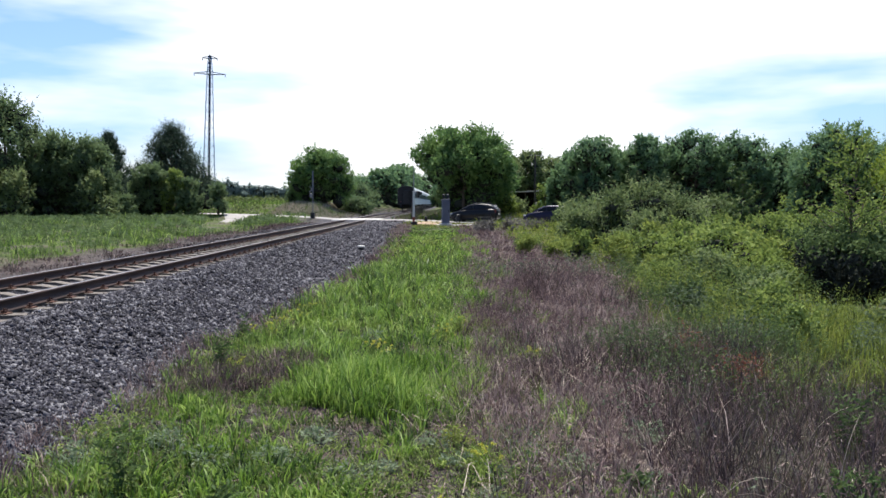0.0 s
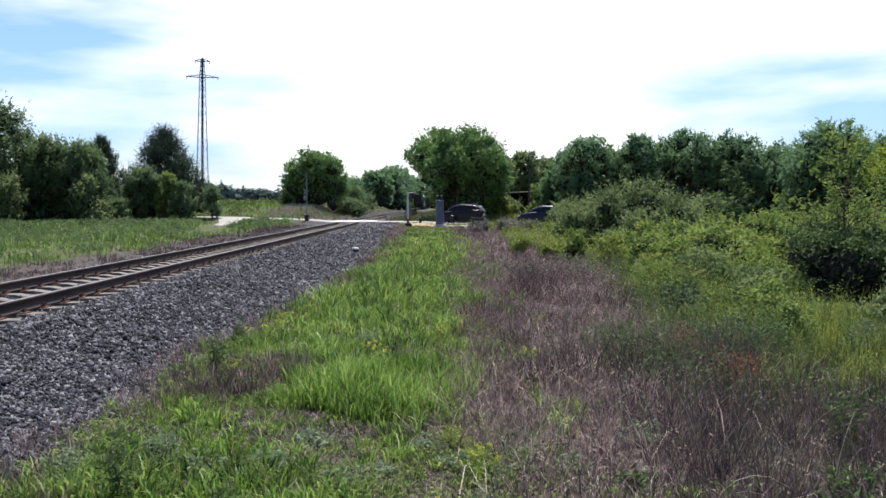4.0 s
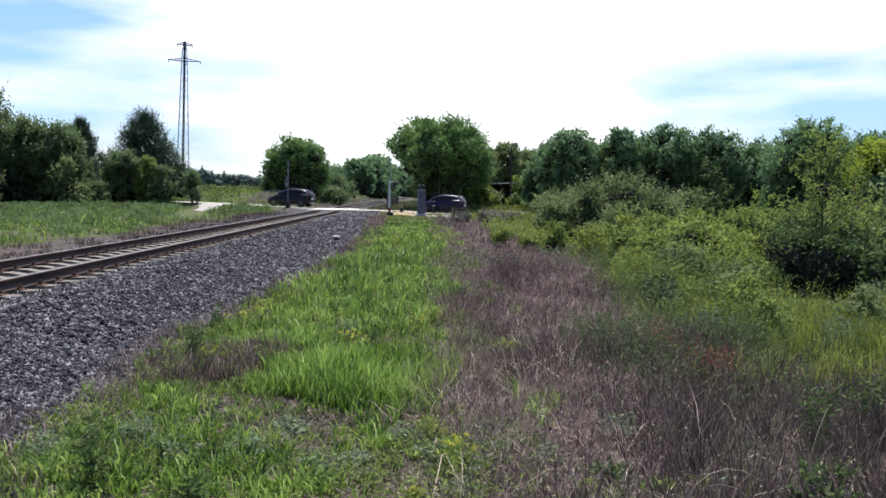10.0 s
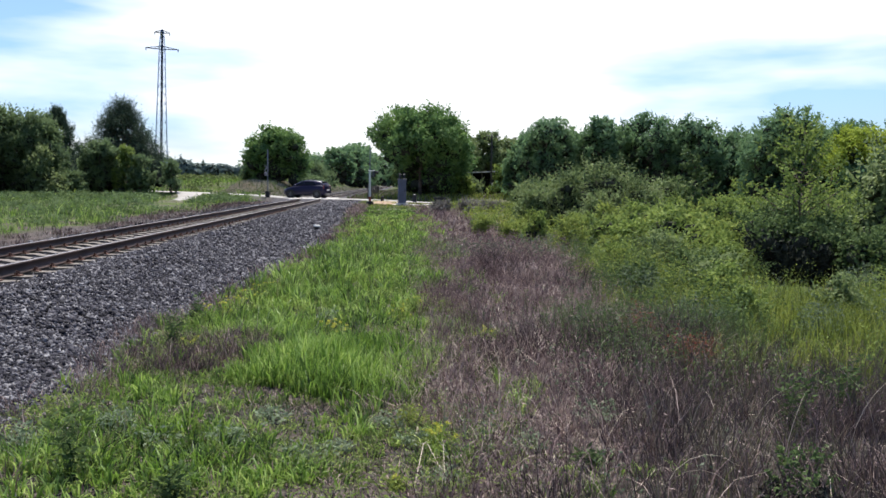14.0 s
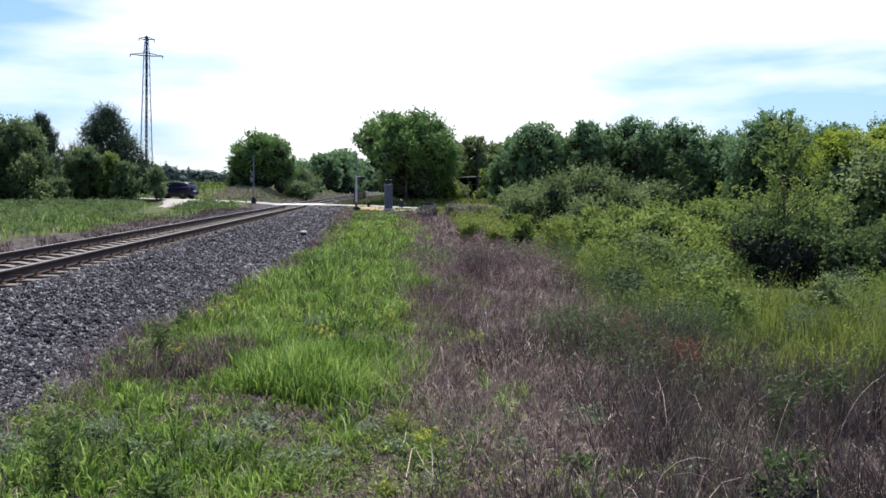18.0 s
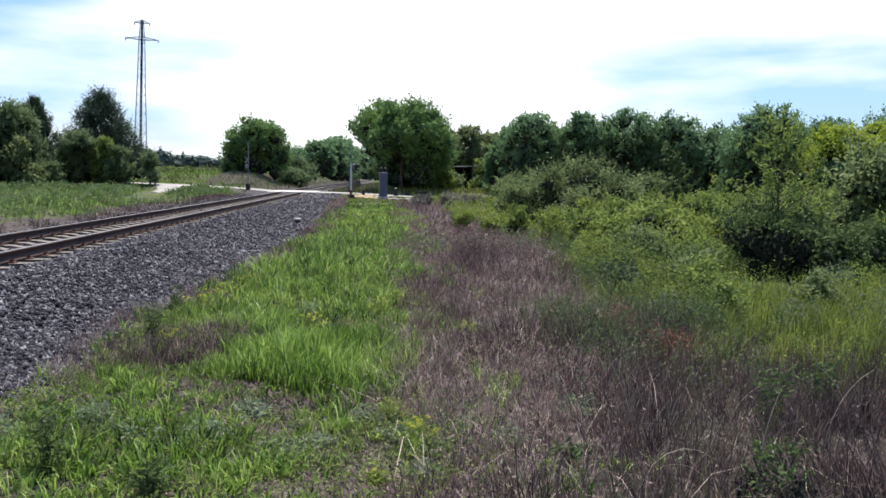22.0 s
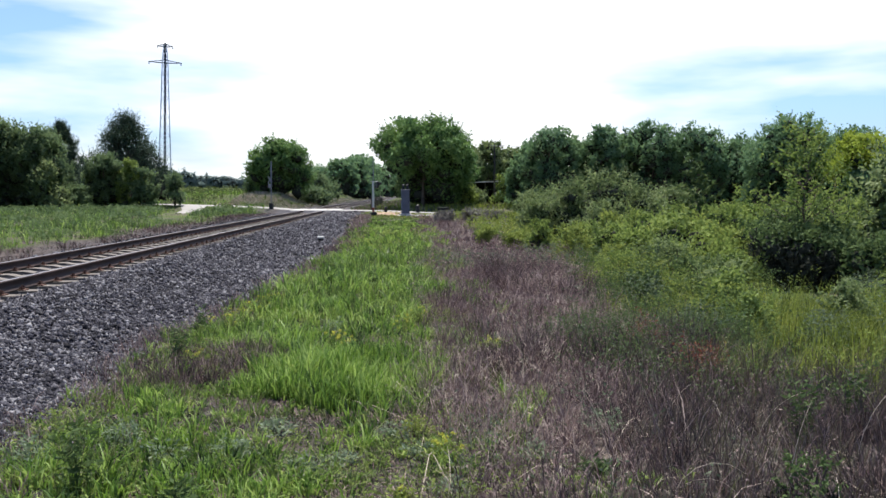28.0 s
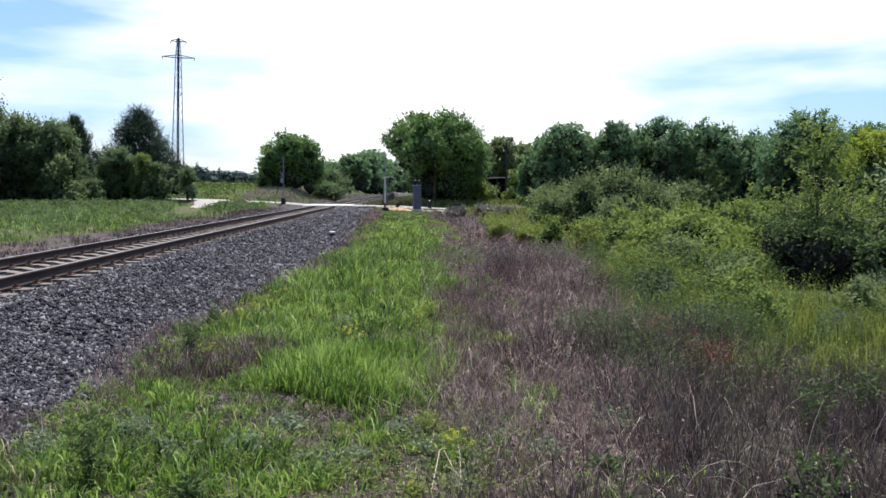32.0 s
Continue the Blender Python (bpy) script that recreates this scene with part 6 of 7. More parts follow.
def build_mast():
    base = gz(-36.3, 140)
    H = 24.6 - base
    t = thing("lattice_mast", "tall slender grey steel lattice power mast", "power mast", pose(-36.3, 140, base, 0, 1.2, 12))
    wide = lambda z: 1.0 - (1.0 - 0.42) * min(1, z / (H - 2.6)) if z < H - 2.6 else 0.42 - 0.2 * (z - H + 2.6) / 2.6
    corner = ((-1, -1), (1, -1), (1, 1), (-1, 1))
    levels = [H * (1 - (1 - k / 17) ** 1.15) for k in range(18)]
    for cx, cy in corner:
        g, kinks = Geo(), (0.0, H - 2.6, H)
        for a, b in zip(kinks[:-1], kinks[1:]):
            g.rod((cx * wide(a), cy * wide(a), a), (cx * wide(b), cy * wide(b), b), 0.06, 0.05, 5)
        part("leg", g, M_MAST, t)
    for k in range(4):
        c0, c1 = corner[k], corner[(k + 1) % 4]
        for j, (a, b) in enumerate(zip(levels[:-1], levels[1:])):
            wa, wb = wide(a), wide(b)
            p, q = (c0, c1) if j % 2 else (c1, c0)
            g = Geo().rod((p[0] * wa, p[1] * wa, a), (q[0] * wb, q[1] * wb, b), 0.032, n=4)
            g.rod((c0[0] * wb, c0[1] * wb, b), (c1[0] * wb, c1[1] * wb, b), 0.03, n=4)
            part("brace", g, M_MAST, t)
    g = Geo()
    for s in (-0.1, 0.1):
        g.rod((s, 0, 0.2), (s * 0.8, 0, H), 0.085, n=4)
    for k in range(60):
        z = 0.6 + k * (H - 1) / 60
        g.rod((-0.15, 0, z), (0.15, 0, z), 0.025, n=4)
    part("ladder", g, M_MASTDARK, t, "dark steel ladder up the mast's middle")
    for z, r in ((H - 2.7, 2.45), (H - 0.25, 1.15)):
        for s in (-1, 1):
            g = Geo()
            for o in (-0.2, 0.2):
                g.rod((0, o, z), (s * r, 0, z + 0.08), 0.07, 0.05, 5)
                g.rod((0, o, z + 0.45), (s * r, 0, z + 0.1), 0.05, 0.04, 5)
            g.rod((s * r * 0.96, 0, z + 0.05), (s * r * 0.96, 0, z - 0.3), 0.06, n=6)
            part("crossarm", g, M_MASTDARK, t, "dark crossarm with an insulator")
    part("peak", Geo().rod((0, 0, H - 0.3), (0, 0, H + 0.35), 0.16, 0.1, 6), M_MASTDARK, t)


build_mast()


def near_signal():
    x, y = -1.58, 55.0
    t = thing("crossing_signal", "white crossing signal post seen from behind beside the rails", "crossing signal", pose(x, y, gz(x, y), 0, 0.6, -70), "crossing signals")
    part("foot", Geo().box((0, 0, 0.12), (0.36, 0.36, 0.3), 0.04), M_BLACK, t, "dark cast foot of the post")
    part("lower_post", Geo().rod((0, 0, 0.2), (0, 0, 0.55), 0.075, n=12).rod((0, 0, 0.5), (0, 0, 0.55), 0.1, n=12), M_RED, t, "dark red painted lower post")
    part("post", Geo().rod((0, 0, 0.55), (0, 0, 2.1), 0.07, 0.066, 12), M_WHITE, t, "white painted steel post")
    part("upper_post", Geo().rod((0, 0, 2.1), (0, 0, 3.7), 0.032, 0.026, 10), M_GREY, t, "thin grey upper post")
    part("bracket", Geo().box((0, 0.1, 2.14), (0.16, 0.36, 0.05), 0.01), M_WHITE, t)
    head = part("lamp_head", Geo().box((0, 0.26, 1.95), (0.5, 0.12, 0.4), 0.04), M_BLACK, t, "black lamp head seen edge-on")
    for s in (-1, 1):
        part("lens", Geo().rod((s * 0.13, 0.31, 1.95), (s * 0.13, 0.33, 1.95), 0.09, n=14), M_TAIL, head)
        part("hood", Geo().rod((s * 0.13, 0.32, 2.05), (s * 0.13, 0.48, 2.03), 0.1, 0.09, 10), M_BLACK, head)


def far_signal():
    x, y = -9.65, 67.8
    t = thing("crossing_signal", "grey crossing signal post on the far side of the road", "crossing signal", pose(x, y, gz(x, y), 0, 1.4, 80), "crossing signals")
    part("foot", Geo().box((0, 0, 0.2), (0.3, 0.3, 0.5), 0.04), M_BLACK, t, "dark cast foot of the post")
    part("post", Geo().rod((0, 0, 0.3), (0, 0, 2.0), 0.045, 0.04, 10), M_GREY, t)
    part("upper_post", Geo().rod((0, 0, 2.0), (0, 0, 3.6), 0.055, 0.05, 10), M_GREY, t, "thicker grey upper post")
    for s in (-1, 1):
        part("crossed_board", Geo().box((0, 0.1, 2.2), (1.0, 0.02, 0.12), 0.006, Matrix.Rotation(s * radians(27), 4, "Y")), M_GREY, t, "grey back of a crossed warning board")
    head = part("lamp_head", Geo().box((0, 0.16, 1.75), (0.42, 0.1, 0.3), 0.04), M_GREY, t)
    for s in (-1, 1):
        part("lens", Geo().rod((s * 0.11, 0.21, 1.75), (s * 0.11, 0.225, 1.75), 0.08, n=14), M_TAIL, head)


near_signal()
far_signal()


def build_cabinet():
    x, y = 0.42, 57.0
    t = thing("relay_cabinet", "blue-grey metal relay cabinet on a concrete plinth", "cabinet", pose(x, y, gz(x, y), 0, 0, 8))
    part("plinth", Geo().box((0, 0, 0.05), (0.72, 0.6, 0.24), 0.02), M_CONC, t)
    part("body", Geo().box((0, 0, 0.9), (0.48, 0.42, 1.5), 0.02), M_CABINET, t)
    d = part("door", Geo().box((0, -0.215, 0.9), (0.42, 0.03, 1.36), 0.01), M_CABINET, t)
    part("handle", Geo().box((0.15, -0.24, 0.95), (0.03, 0.03, 0.14), 0.006), M_BLACK, d)
    part("roof", Geo().box((0, 0, 1.68), (0.54, 0.48, 0.06), 0.015), M_CABINET, t)
    for s in (-0.13, 0.13):
        part("vent", Geo().rod((s, 0, 1.7), (s, 0, 1.98), 0.085, 0.075, 10).rod((s, 0, 1.98), (s, 0, 2.04), 0.1, 0.04, 10), M_BLACK, t, "black vent pipe on the roof")
    part("slab", Geo().box((0.75, 0.1, 0.0), (2.6, 1.4, 0.12), 0.03), M_CONC, t, "pale concrete slab round the cabinet")


build_cabinet()


def small_posts():
    for x, y, h, r in ((1.42, 66.0, 0.55, 0.16), (-0.95, 64.5, 0.35, 0.12)):
        t = thing("bollard", "short black stump post beside the road", "bollard", pose(x, y, gz(x, y)), "stump posts")
        part("post", Geo().rod((0, 0, -0.05), (0, 0, h), r, r * 0.9, 10), M_BLACK, t)
        part("cap", Geo().rod((0, 0, h), (0, 0, h + 0.05), r * 0.95, r * 0.5, 10), M_BLACK, t)
    t = thing("low_sign", "low dark board on two short legs by the road", "sign", pose(3.05, 60.5, gz(3.05, 60.5), 0, 0, 12))
    part("board", Geo().box((0, 0, 0.38), (0.85, 0.05, 0.22), 0.01), M_BLACK, t)
    for s in (-0.3, 0.3):
        part("leg", Geo().rod((s, 0.04, -0.05), (s, 0.04, 0.4), 0.035, n=8), M_WOOD, t)
    # wire fence along the track behind the crossing
    t = thing("track_fence", "line of thin weathered posts with a rail beside the track", "fence", pose(0, 0, 0))
    prev = None
    for k in range(9):
        y = 72 + k * 4.5
        x = -2.2 + 0.02 * k
        z = gz(x, y)
        part("post", Geo().rod((x, y, z - 0.1), (x, y, z + 1.15), 0.055, 0.05, 8), M_WOOD, t)
        if prev:
            part("rail", Geo().rod((prev[0], prev[1], prev[2] + 1.0), (x, y, z + 1.0), 0.03, n=6), M_WOOD, t)
        prev = (x, y, z)
    # dark dead stem at the edge of the grass
    t = thing("dead_stem", "dark dead plant stem at the edge of the ballast", "plant stem", pose(-1.95, 22.2, gz(-1.95, 22.2)))
    part("stalk", Geo().rod((0, 0, -0.02), (0.02, 0, 0.24), 0.014, 0.03, 6).rod((0.02, 0, 0.24), (0.06, 0, 0.42), 0.03, 0.008, 6), M_BLACK, t)


small_posts()


def build_shed():
    # an open-fronted shed: the high edge of its roof faces the road
    x, y = 7.95, 85.5
    t = thing("shed", "low dark open-fronted shed under the trees", "shed", pose(x, y, gz(x, y), 0, -2.5, 4))
    H = 2.9 - gz(x, y)
    part("wall", Geo().box((0, 1.5, H / 2 - 0.4), (3.2, 0.12, H - 0.8), 0.01), M_PLASTER, t, "back wall coloured dark for the trees' shade")
    for k in (-1, 1):
        part("wall", Geo().box((k * 1.54, 0, H / 2 - 0.4), (0.12, 2.88, H - 0.8), 0.01), M_PLASTER, t)
        part("post", Geo().box((k * 1.5, -1.5, H / 2 - 0.05), (0.12, 0.12, H - 0.1), 0.01), M_WOOD, t)
    part("post", Geo().box((0.2, -1.5, H / 2 - 0.05), (0.12, 0.12, H - 0.1), 0.01), M_WOOD, t)
    part("roof", Geo().box((0, 0, H - 0.36), (3.5, 3.6, 0.07), 0.01, Matrix.Rotation(-radians(11), 4, "X")), M_ROOF, t)
    part("barge_board", Geo().box((0, -1.8, H - 0.03), (3.5, 0.04, 0.1), 0.008), M_CONC, t, "pale weathered board along the roof's edge")
    for k in range(7):
        part("plank", Geo().box((-1.2 + 0.16 * k, -1.42, H * 0.36), (0.13, 0.03, H * 0.72 - 0.05 * (k % 3)), 0.004), M_WOOD, t)
    # pole and its two wires
    px, py = 8.85, 82
    t = thing("utility_pole", "slim weathered wooden power pole behind the road", "utility pole", pose(px, py, gz(px, py)), "power poles")
    part("pole", Geo().rod((0, 0, -0.2), (0, 0, 5.7), 0.1, 0.07, 10), M_WOOD, t)
    part("stub", Geo().box((0.12, 0, 0.6), (0.22, 0.2, 1.3), 0.02), M_CONC, t, "concrete stub at the pole's foot")
    part("crossarm", Geo().box((0, 0, 5.4), (0.6, 0.05, 0.05), 0.01), M_WOOD, t)
    for s in (-0.25, 0.25):
        part("insulator", Geo().rod((s, 0, 5.42), (s, 0, 5.56), 0.035, 0.025, 8), M_BLACK, t)
    copy_thing(t, pose(62, 66, gz(62, 66), 0, 0, 0))
    for s in (-0.5, 0.5):
        g = Geo()
        a, b = Vector((px + s, py, gz(px, py) + 5.6)), Vector((62 + s, 66, gz(62, 66) + 5.6))
        pts = [a.lerp(b, k / 14) - Vector((0, 0, 1.0 * (1 - (2 * k / 14 - 1) ** 2))) for k in range(15)]
        for p, q in zip(pts[:-1], pts[1:]):
            g.rod(p, q, 0.012, n=4)
        tagged(new("power_wire", g.mesh("power_wire", M_GREY)), "thin overhead power wire", "wire", "power wires")


build_shed()

# ---- cars ----


def loft(sections):
    """A closed skin through rings of equally many points."""
    n = len(sections[0])
    V = [p for ring in sections for p in ring]
    F = [(k * n + j, k * n + (j + 1) % n, (k + 1) * n + (j + 1) % n, (k + 1) * n + j) for k in range(len(sections) - 1) for j in range(n)]
    return Geo().add(V, F + [tuple(range(n)), tuple(range((len(sections) - 1) * n, len(sections) * n))])


def car(name, label, L, W, H, mat, rack):
    """A small hatchback, nose to +x: lofted body and cabin, panes, lamps, bumpers and turning wheels."""
    t = thing(name, label, "car")
    half, w = L / 2, W / 2
    # lower body from nose to tail: x, sill, waist, half width
    sec = [(half, 0.36, 0.5, 0.55), (half - 0.05, 0.25, 0.6, 0.72), (half - 0.16, 0.2, 0.68, 0.84), (half - 0.36, 0.18, 0.75, 0.93), (half - 0.62, 0.18, 0.82, 0.98), (half - 0.9, 0.18, 0.88, 1.0), (0.3, 0.18, 0.92, 1.0), (-0.4, 0.18, 0.94, 1.0), (-half + 0.7, 0.19, 0.97, 1.0), (-half + 0.3, 0.21, 0.98, 0.97), (-half + 0.1, 0.25, 0.96, 0.91), (-half, 0.34, 0.88, 0.84)]
    rings = []
    for x, lo, hi, k in sec:
        k *= w
        rings.append([(x, a, b) for a, b in ((-k * 0.86, lo), (-k * 0.97, lo + 0.1), (-k, (lo + hi) / 2), (-k * 0.98, hi - 0.1), (-k * 0.9, hi), (0, hi + 0.03), (k * 0.9, hi), (k * 0.98, hi - 0.1), (k, (lo + hi) / 2), (k * 0.97, lo + 0.1), (k * 0.86, lo))])
    part("body", loft(rings), mat, t, smooth=True)
    # cabin: x, top height, half width at the roof
    roof = [(half - 0.78, 0.9, 0.84), (half - 1.05, 1.08, 0.79), (half - 1.4, H - 0.12, 0.74), (half - 1.75, H - 0.02, 0.71), (-0.2, H, 0.71), (-half + 0.75, H - 0.03, 0.71), (-half + 0.4, H - 0.1, 0.72), (-half + 0.16, 1.12, 0.78), (-half + 0.04, 0.93, 0.84)]
    rings = [[(x, -w * 0.9, 0.86), (x, -w * (0.6 * k + 0.36), 0.86 + 0.55 * (z - 0.86)), (x, -w * k, z - 0.05 * (z > 1.1)), (x, -w * k * 0.8, z), (x, w * k * 0.8, z), (x, w * k, z - 0.05 * (z > 1.1)), (x, w * (0.6 * k + 0.36), 0.86 + 0.55 * (z - 0.86)), (x, w * 0.9, 0.86)] for x, z, k in roof]
    part("cabin", loft(rings), mat, t, smooth=True)
    # panes stand a little proud of the cabin's skin
    for s in (-1, 1):
        def pane(points):
            o = [(x, s * (w * (0.925 - 0.2 * (z - 0.9) / (H - 0.9)) + 0.006), z) for x, z in points]
            i = [(x, y - s * 0.02, z) for x, y, z in o]
            n = len(o)
            return Geo().add(o + i, [tuple(range(n)), tuple(range(2 * n - 1, n - 1, -1))] + [(k, (k + 1) % n, n + (k + 1) % n, n + k) for k in range(n)])
        part("front_window", pane([(half - 1.12, 0.95), (half - 1.55, H - 0.14), (0.02, H - 0.1), (-0.02, 0.97)]), M_GLASS, t, "dark front side window")
        part("rear_window", pane([(-0.1, 0.97), (-0.06, H - 0.1), (-half + 0.95, H - 0.12), (-half + 0.72, 1.02)]), M_GLASS, t, "dark rear side window")
        part("headlight", Geo().box((half - 0.17, s * w * 0.72, 0.63), (0.26, 0.2, 0.13), 0.05, Matrix.Rotation(s * radians(-24), 4, "Z")), M_LAMP, t, "clear headlight")
        part("tail_light", Geo().box((-half + 0.08, s * w * 0.8, 0.86), (0.1, 0.16, 0.26), 0.03), M_TAIL, t, "red tail light")
        part("wing_mirror", Geo().box((half - 1.12, s * (w + 0.07), 0.98), (0.12, 0.16, 0.12), 0.04), mat, t)
        part("door_handle", Geo().box((-0.25, s * w * 1.0, 0.8), (0.14, 0.02, 0.025), 0.006), mat, t)
        part("sill_trim", Geo().box((0, s * w * 0.955, 0.26), (L * 0.46, 0.05, 0.07), 0.01), M_BLACK, t)
    tilt = math.atan2(H - 0.2 - 0.95, 0.52)
    part("windscreen", Geo().box((half - 1.13, 0, 1.1), (0.5, W * 0.72, 0.015), 0.004, Matrix.Rotation(tilt * 0.72, 4, "Y")), M_GLASS, t, "dark windscreen")
    part("tailgate_window", Geo().box((-half + 0.2, 0, 1.13), (0.4, W * 0.66, 0.015), 0.004, Matrix.Rotation(radians(-58), 4, "Y")), M_GLASS, t, "dark rear window")
    part("front_bumper", Geo().box((half - 0.08, 0, 0.36), (0.16, W * 0.74, 0.18), 0.06), mat, t)
    part("rear_bumper", Geo().box((-half + 0.06, 0, 0.42), (0.16, W * 0.86, 0.22), 0.06), mat, t)
    part("number_plate", Geo().box((-half - 0.03, 0, 0.62), (0.02, 0.46, 0.1), 0.004), M_WHITE, t, "white number plate")
    if rack:
        for s in (-1, 1):
            part("roof_rail", Geo().rod((half - 1.9, s * w * 0.64, H + 0.06), (-half + 0.7, s * w * 0.64, H + 0.06), 0.022, n=6).box((half - 1.9, s * w * 0.64, H + 0.02), (0.06, 0.04, 0.1)).box((-half + 0.7, s * w * 0.64, H + 0.02), (0.06, 0.04, 0.1)), M_RIM, t, "silver roof rail")
    wheels = []
    for x in (half - 0.68, -half + 0.62):
        for s in (-1, 1):
            me = Geo()
            prof = [(0.0, 0.29), (0.045, 0.3), (0.15, 0.3), (0.195, 0.29), (0.195, 0.19), (0.0, 0.19)]
            m = 20
            V = [(b * math.cos(2 * math.pi * k / m), (a - 0.0975), b * math.sin(2 * math.pi * k / m)) for k in range(m) for a, b in prof]
            p = len(prof)
            me.add(V, [(k * p + j, k * p + (j + 1) % p, ((k + 1) % m) * p + (j + 1) % p, ((k + 1) % m) * p + j) for k in range(m) for j in range(p)])
            wh = part("wheel", me, M_TYRE, t, at=pose(x, s * (w - 0.07), 0.3))
            rim = Geo().rod((0, -0.09, 0), (0, 0.09, 0), 0.08, n=10)
            for k in range(5):
                a = 2 * math.pi * k / 5
                rim.box((0.105 * math.cos(a), s * 0.085, 0.105 * math.sin(a)), (0.19, 0.03, 0.06), 0.0, Matrix.Rotation(-a, 4, "Y"))
            part("rim", rim, M_RIM, wh)
            wheels.append((wh, x, s * (w - 0.07)))
    # black discs on the closed body stand in for the dark wheel wells
    for x in (half - 0.68, -half + 0.62):
        for s in (-1, 1):
            part("wheel_well_disc", Geo().rod((x, s * (w - 0.24), 0.32), (x, s * (w + 0.004), 0.31), 0.345, n=20), M_BLACK, t)
    return t, wheels


CAR_A = car("black_car", "small black hatchback with silver roof rails", 3.65, 1.6, 1.4, M_CARBLACK, True)
CAR_B = car("blue_car", "small dark blue hatchback", 3.5, 1.56, 1.38, M_CARBLUE, False)

# ---- train ----


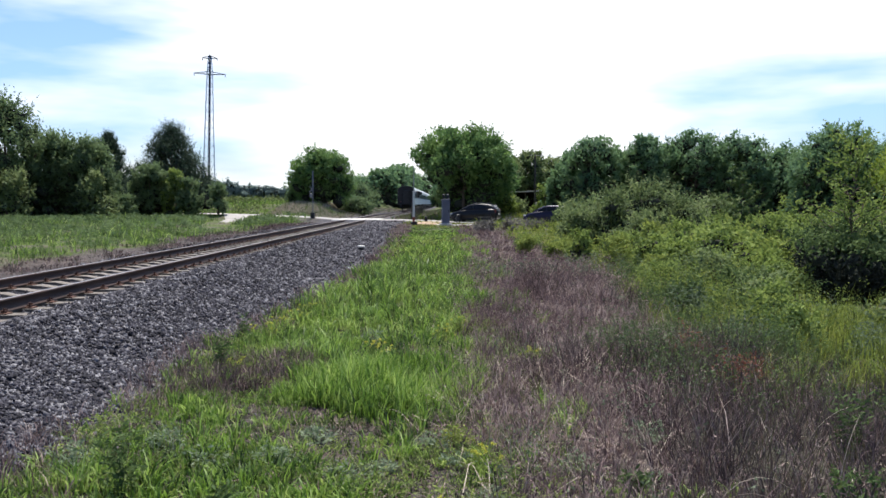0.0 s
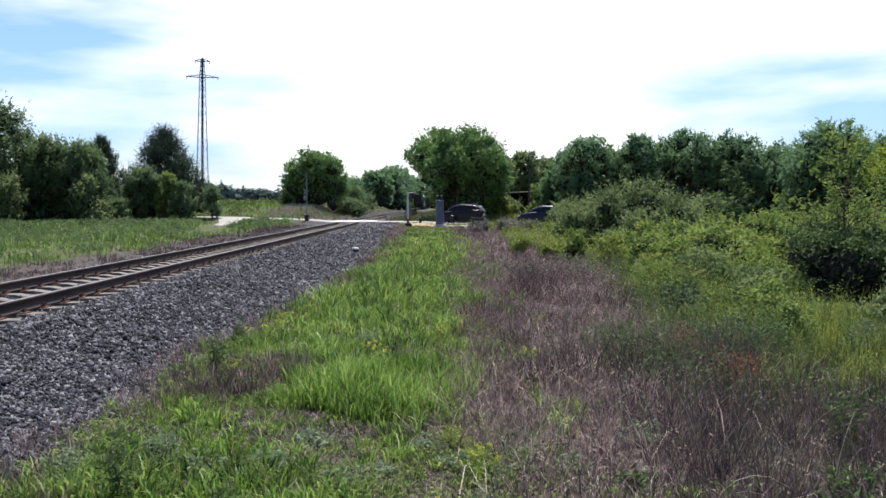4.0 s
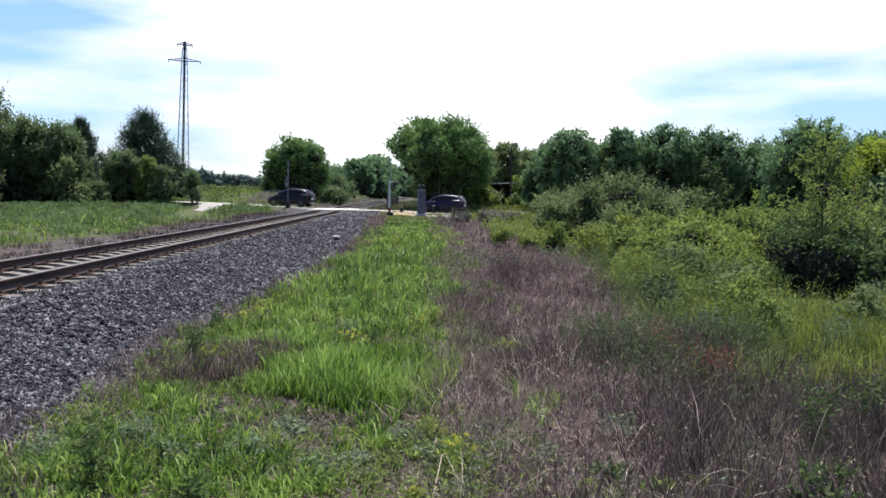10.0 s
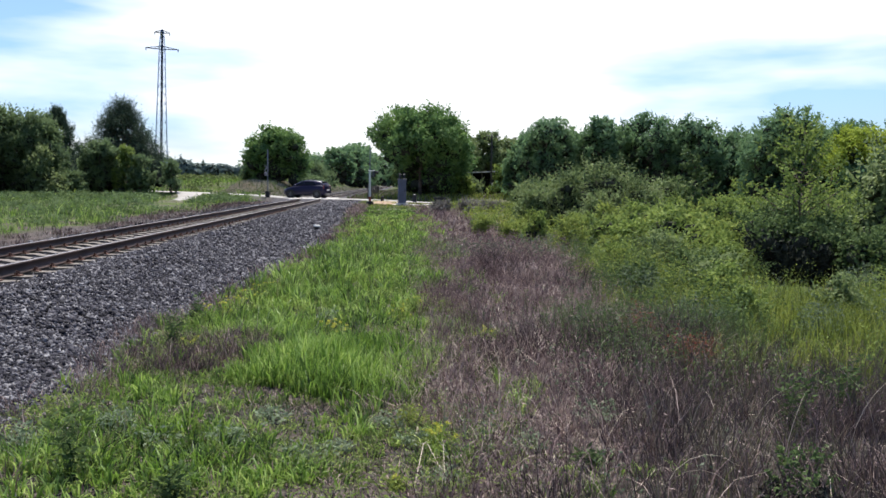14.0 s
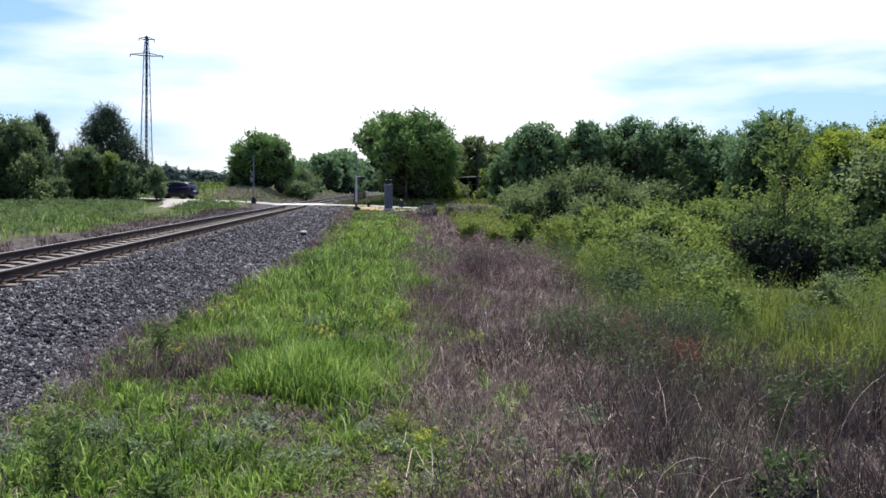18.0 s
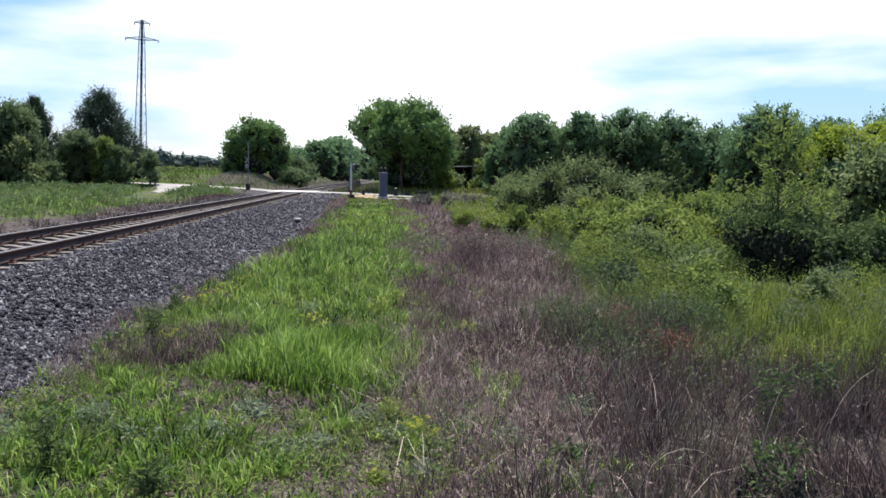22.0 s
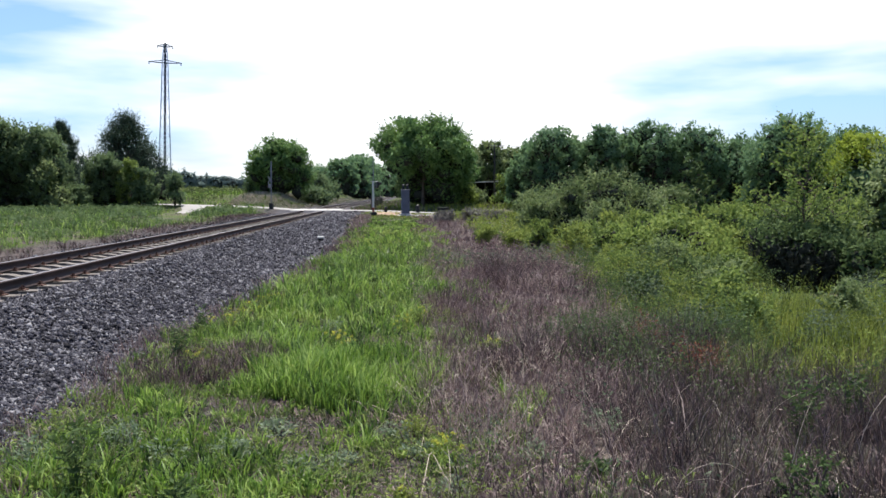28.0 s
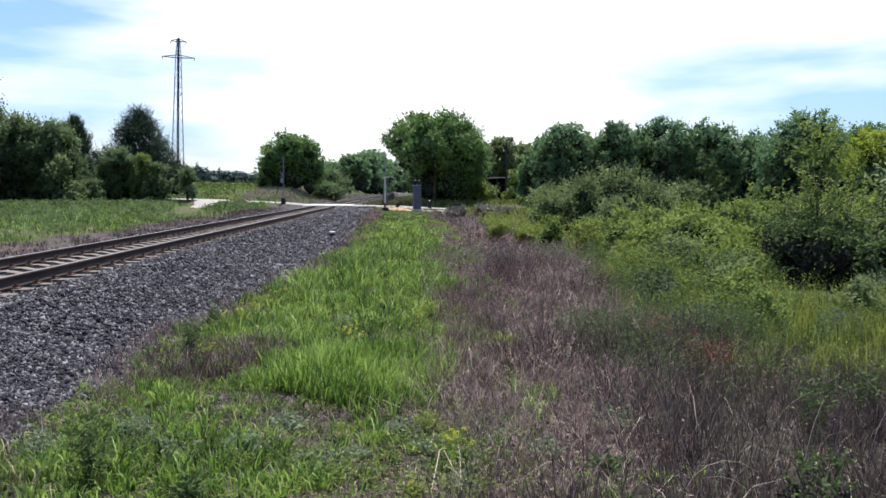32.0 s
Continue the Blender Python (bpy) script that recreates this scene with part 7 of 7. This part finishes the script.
def build_train():
    t = thing("passenger_train", "passenger train of grey coaches running away along the track", "train")
    side = [(-1.42, 1.1), (-1.42, 3.2), (-1.36, 3.55), (-1.12, 3.9), (-0.7, 4.1), (0, 4.18), (0.7, 4.1), (1.12, 3.9), (1.36, 3.55), (1.42, 3.2), (1.42, 1.1)]
    body = Geo()
    body.prism([(-1.42, 1.05), (-1.42, 3.25), (1.42, 3.25), (1.42, 1.05)], 0.3, 24.2, "y")
    me_body = body.mesh("coach", M_COACH)
    roof = Geo()
    roof.prism([(-1.42, 3.255), (-1.36, 3.58), (-1.12, 3.9), (-0.7, 4.08), (0, 4.15), (0.7, 4.08), (1.12, 3.9), (1.36, 3.58), (1.42, 3.255)], 0.3, 24.2, "y")
    me_roof = roof.mesh("roof", M_COACHROOF)
    me_end = Geo().prism([(-1.4, 1.06), (-1.4, 3.25), (-1.34, 3.57), (-1.1, 3.88), (-0.7, 4.06), (0, 4.12), (0.7, 4.06), (1.1, 3.88), (1.34, 3.57), (1.4, 3.25), (1.4, 1.06)], 0.2, 0.296, "y").mesh("end_wall", M_COACHEND)
    me_gang = Geo().box((0, 0.06, 2.2), (1.1, 0.28, 2.3), 0.06).mesh("gangway", M_BLACK)
    me_band = Geo().box((0, 12.25, 2.55), (2.856, 23.6, 0.95)).mesh("window_band", M_COACHBAND)
    me_win = Geo().box((0, 0, 0), (2.872, 1.3, 0.75)).mesh("window", M_GLASS)
    bog = Geo()
    bog.box((0, 0, 0.6), (2.2, 3.0, 0.4), 0.05)
    for yy in (-1.25, 1.25):
        for s in (-0.75, 0.75):
            bog.rod((s - 0.06, yy, 0.46), (s + 0.06, yy, 0.46), 0.46, n=16)
    me_bog = bog.mesh("bogie", M_BLACK)
    me_under = Geo().box((0, 12.2, 0.85), (2.3, 8, 0.5), 0.05).mesh("underframe", M_BLACK)
    for k in range(7):
        y0 = k * 24.6
        c = part("coach", me_body, None, t, "grey passenger coach", at=pose(0, y0, 0))
        part("roof", me_roof, None, c)
        part("end_wall", me_end, None, c, "dark coach end")
        part("end_wall", me_end, None, c, "dark coach end", at=pose(0, 24.5, 0, 0, 0, 180))
        part("gangway", me_gang, None, c)
        part("window_band", me_band, None, c, "dark blue band along the windows")
        for j in range(11):
            part("window", me_win, None, c, at=pose(0, 2.3 + j * 1.98, 2.6))
        part("underframe", me_under, None, c)
        for yy in (3.6, 20.9):
            part("bogie", me_bog, None, c, at=pose(0, yy, 0))
    for s in (-0.9, 0.9):
        part("tail_lamp", Geo().rod((s, 0.12, 1.5), (s, 0.22, 1.5), 0.09, n=10), M_TAIL, t, "red tail lamp")
        part("buffer", Geo().rod((s * 0.97, -0.35, 1.06), (s * 0.97, 0.25, 1.06), 0.08, n=8).rod((s * 0.97, -0.42, 1.06), (s * 0.97, -0.35, 1.06), 0.22, n=12), M_BLACK, t)
    return t


TRAIN = build_train()


def motions():
    """The train draws away along the line; the cars wait, then roll over the crossing one behind the other."""
    rows = []
    for k in range(33):
        y = 146.0 + 24.6 * k
        x = float(track_x(y))
        ahead = float(track_x(y + 170))
        rows.append((k, pose(x, y, RAIL_TOP, 0, 0, -math.degrees(math.atan2(ahead - x, 170)))))
    walk(TRAIN, rows)
    way_a = [(0, 2.7), (3, 2.66), (3.6, 2.43), (4.6, 1.2), (5.5, -0.52), (6, -1.65), (6.5, -2.55), (7, -3.46), (8, -5.49), (9, -7.61), (10, -9.82), (10.5, -10.94), (11, -12.24), (11.5, -13.7), (12, -15.33), (13, -18.77), (14, -22.36), (16, -30.32), (18, -39), (19, -42), (20, -43), (32, -43)]
    way_b = [(0, 7.97), (5, 7.95), (5.6, 7.89), (6, 7.67), (6.5, 7.23), (7, 6.63), (8, 5.0), (9, 3.6), (10, 2.05), (10.5, 0.94), (11, -0.13), (11.5, -1.17), (12, -2.31), (13, -4.54), (13.5, -5.71), (15.5, -10.37), (16, -11.51), (17, -13.99), (18, -16.68), (19, -19.49), (21, -25.32), (23, -31.46), (24.5, -35), (26, -36), (32, -36)]
    turn = 180 - math.degrees(math.atan(-ROAD_SLOPE))
    for (body, wheels), way in ((CAR_A, way_a), (CAR_B, way_b)):
        ts, xs = zip(*way)
        rows, roll_rows, last = [], [], None
        for k in range(0, 32 * 30 + 1, 2):
            t = k / 30
            x = float(np.interp(t, ts, xs))
            roll = (xs[0] - x) * 1.053 / 0.3
            if last is None or abs(roll - last) > 0.9 or k == 960:
                roll_rows.append((t, math.degrees(roll)))
                last = roll
        for t, x in way:
            y = ROAD_Y + ROAD_SLOPE * x
            rows.append((t, pose(x, y, float(road_z(x)), 0, 0, turn)))
        walk(body, rows)
        for wh, wx, wy in wheels:
            walk(wh, [(t, pose(wx, wy, 0.3, 0, a, 0)) for t, a in roll_rows])


motions()
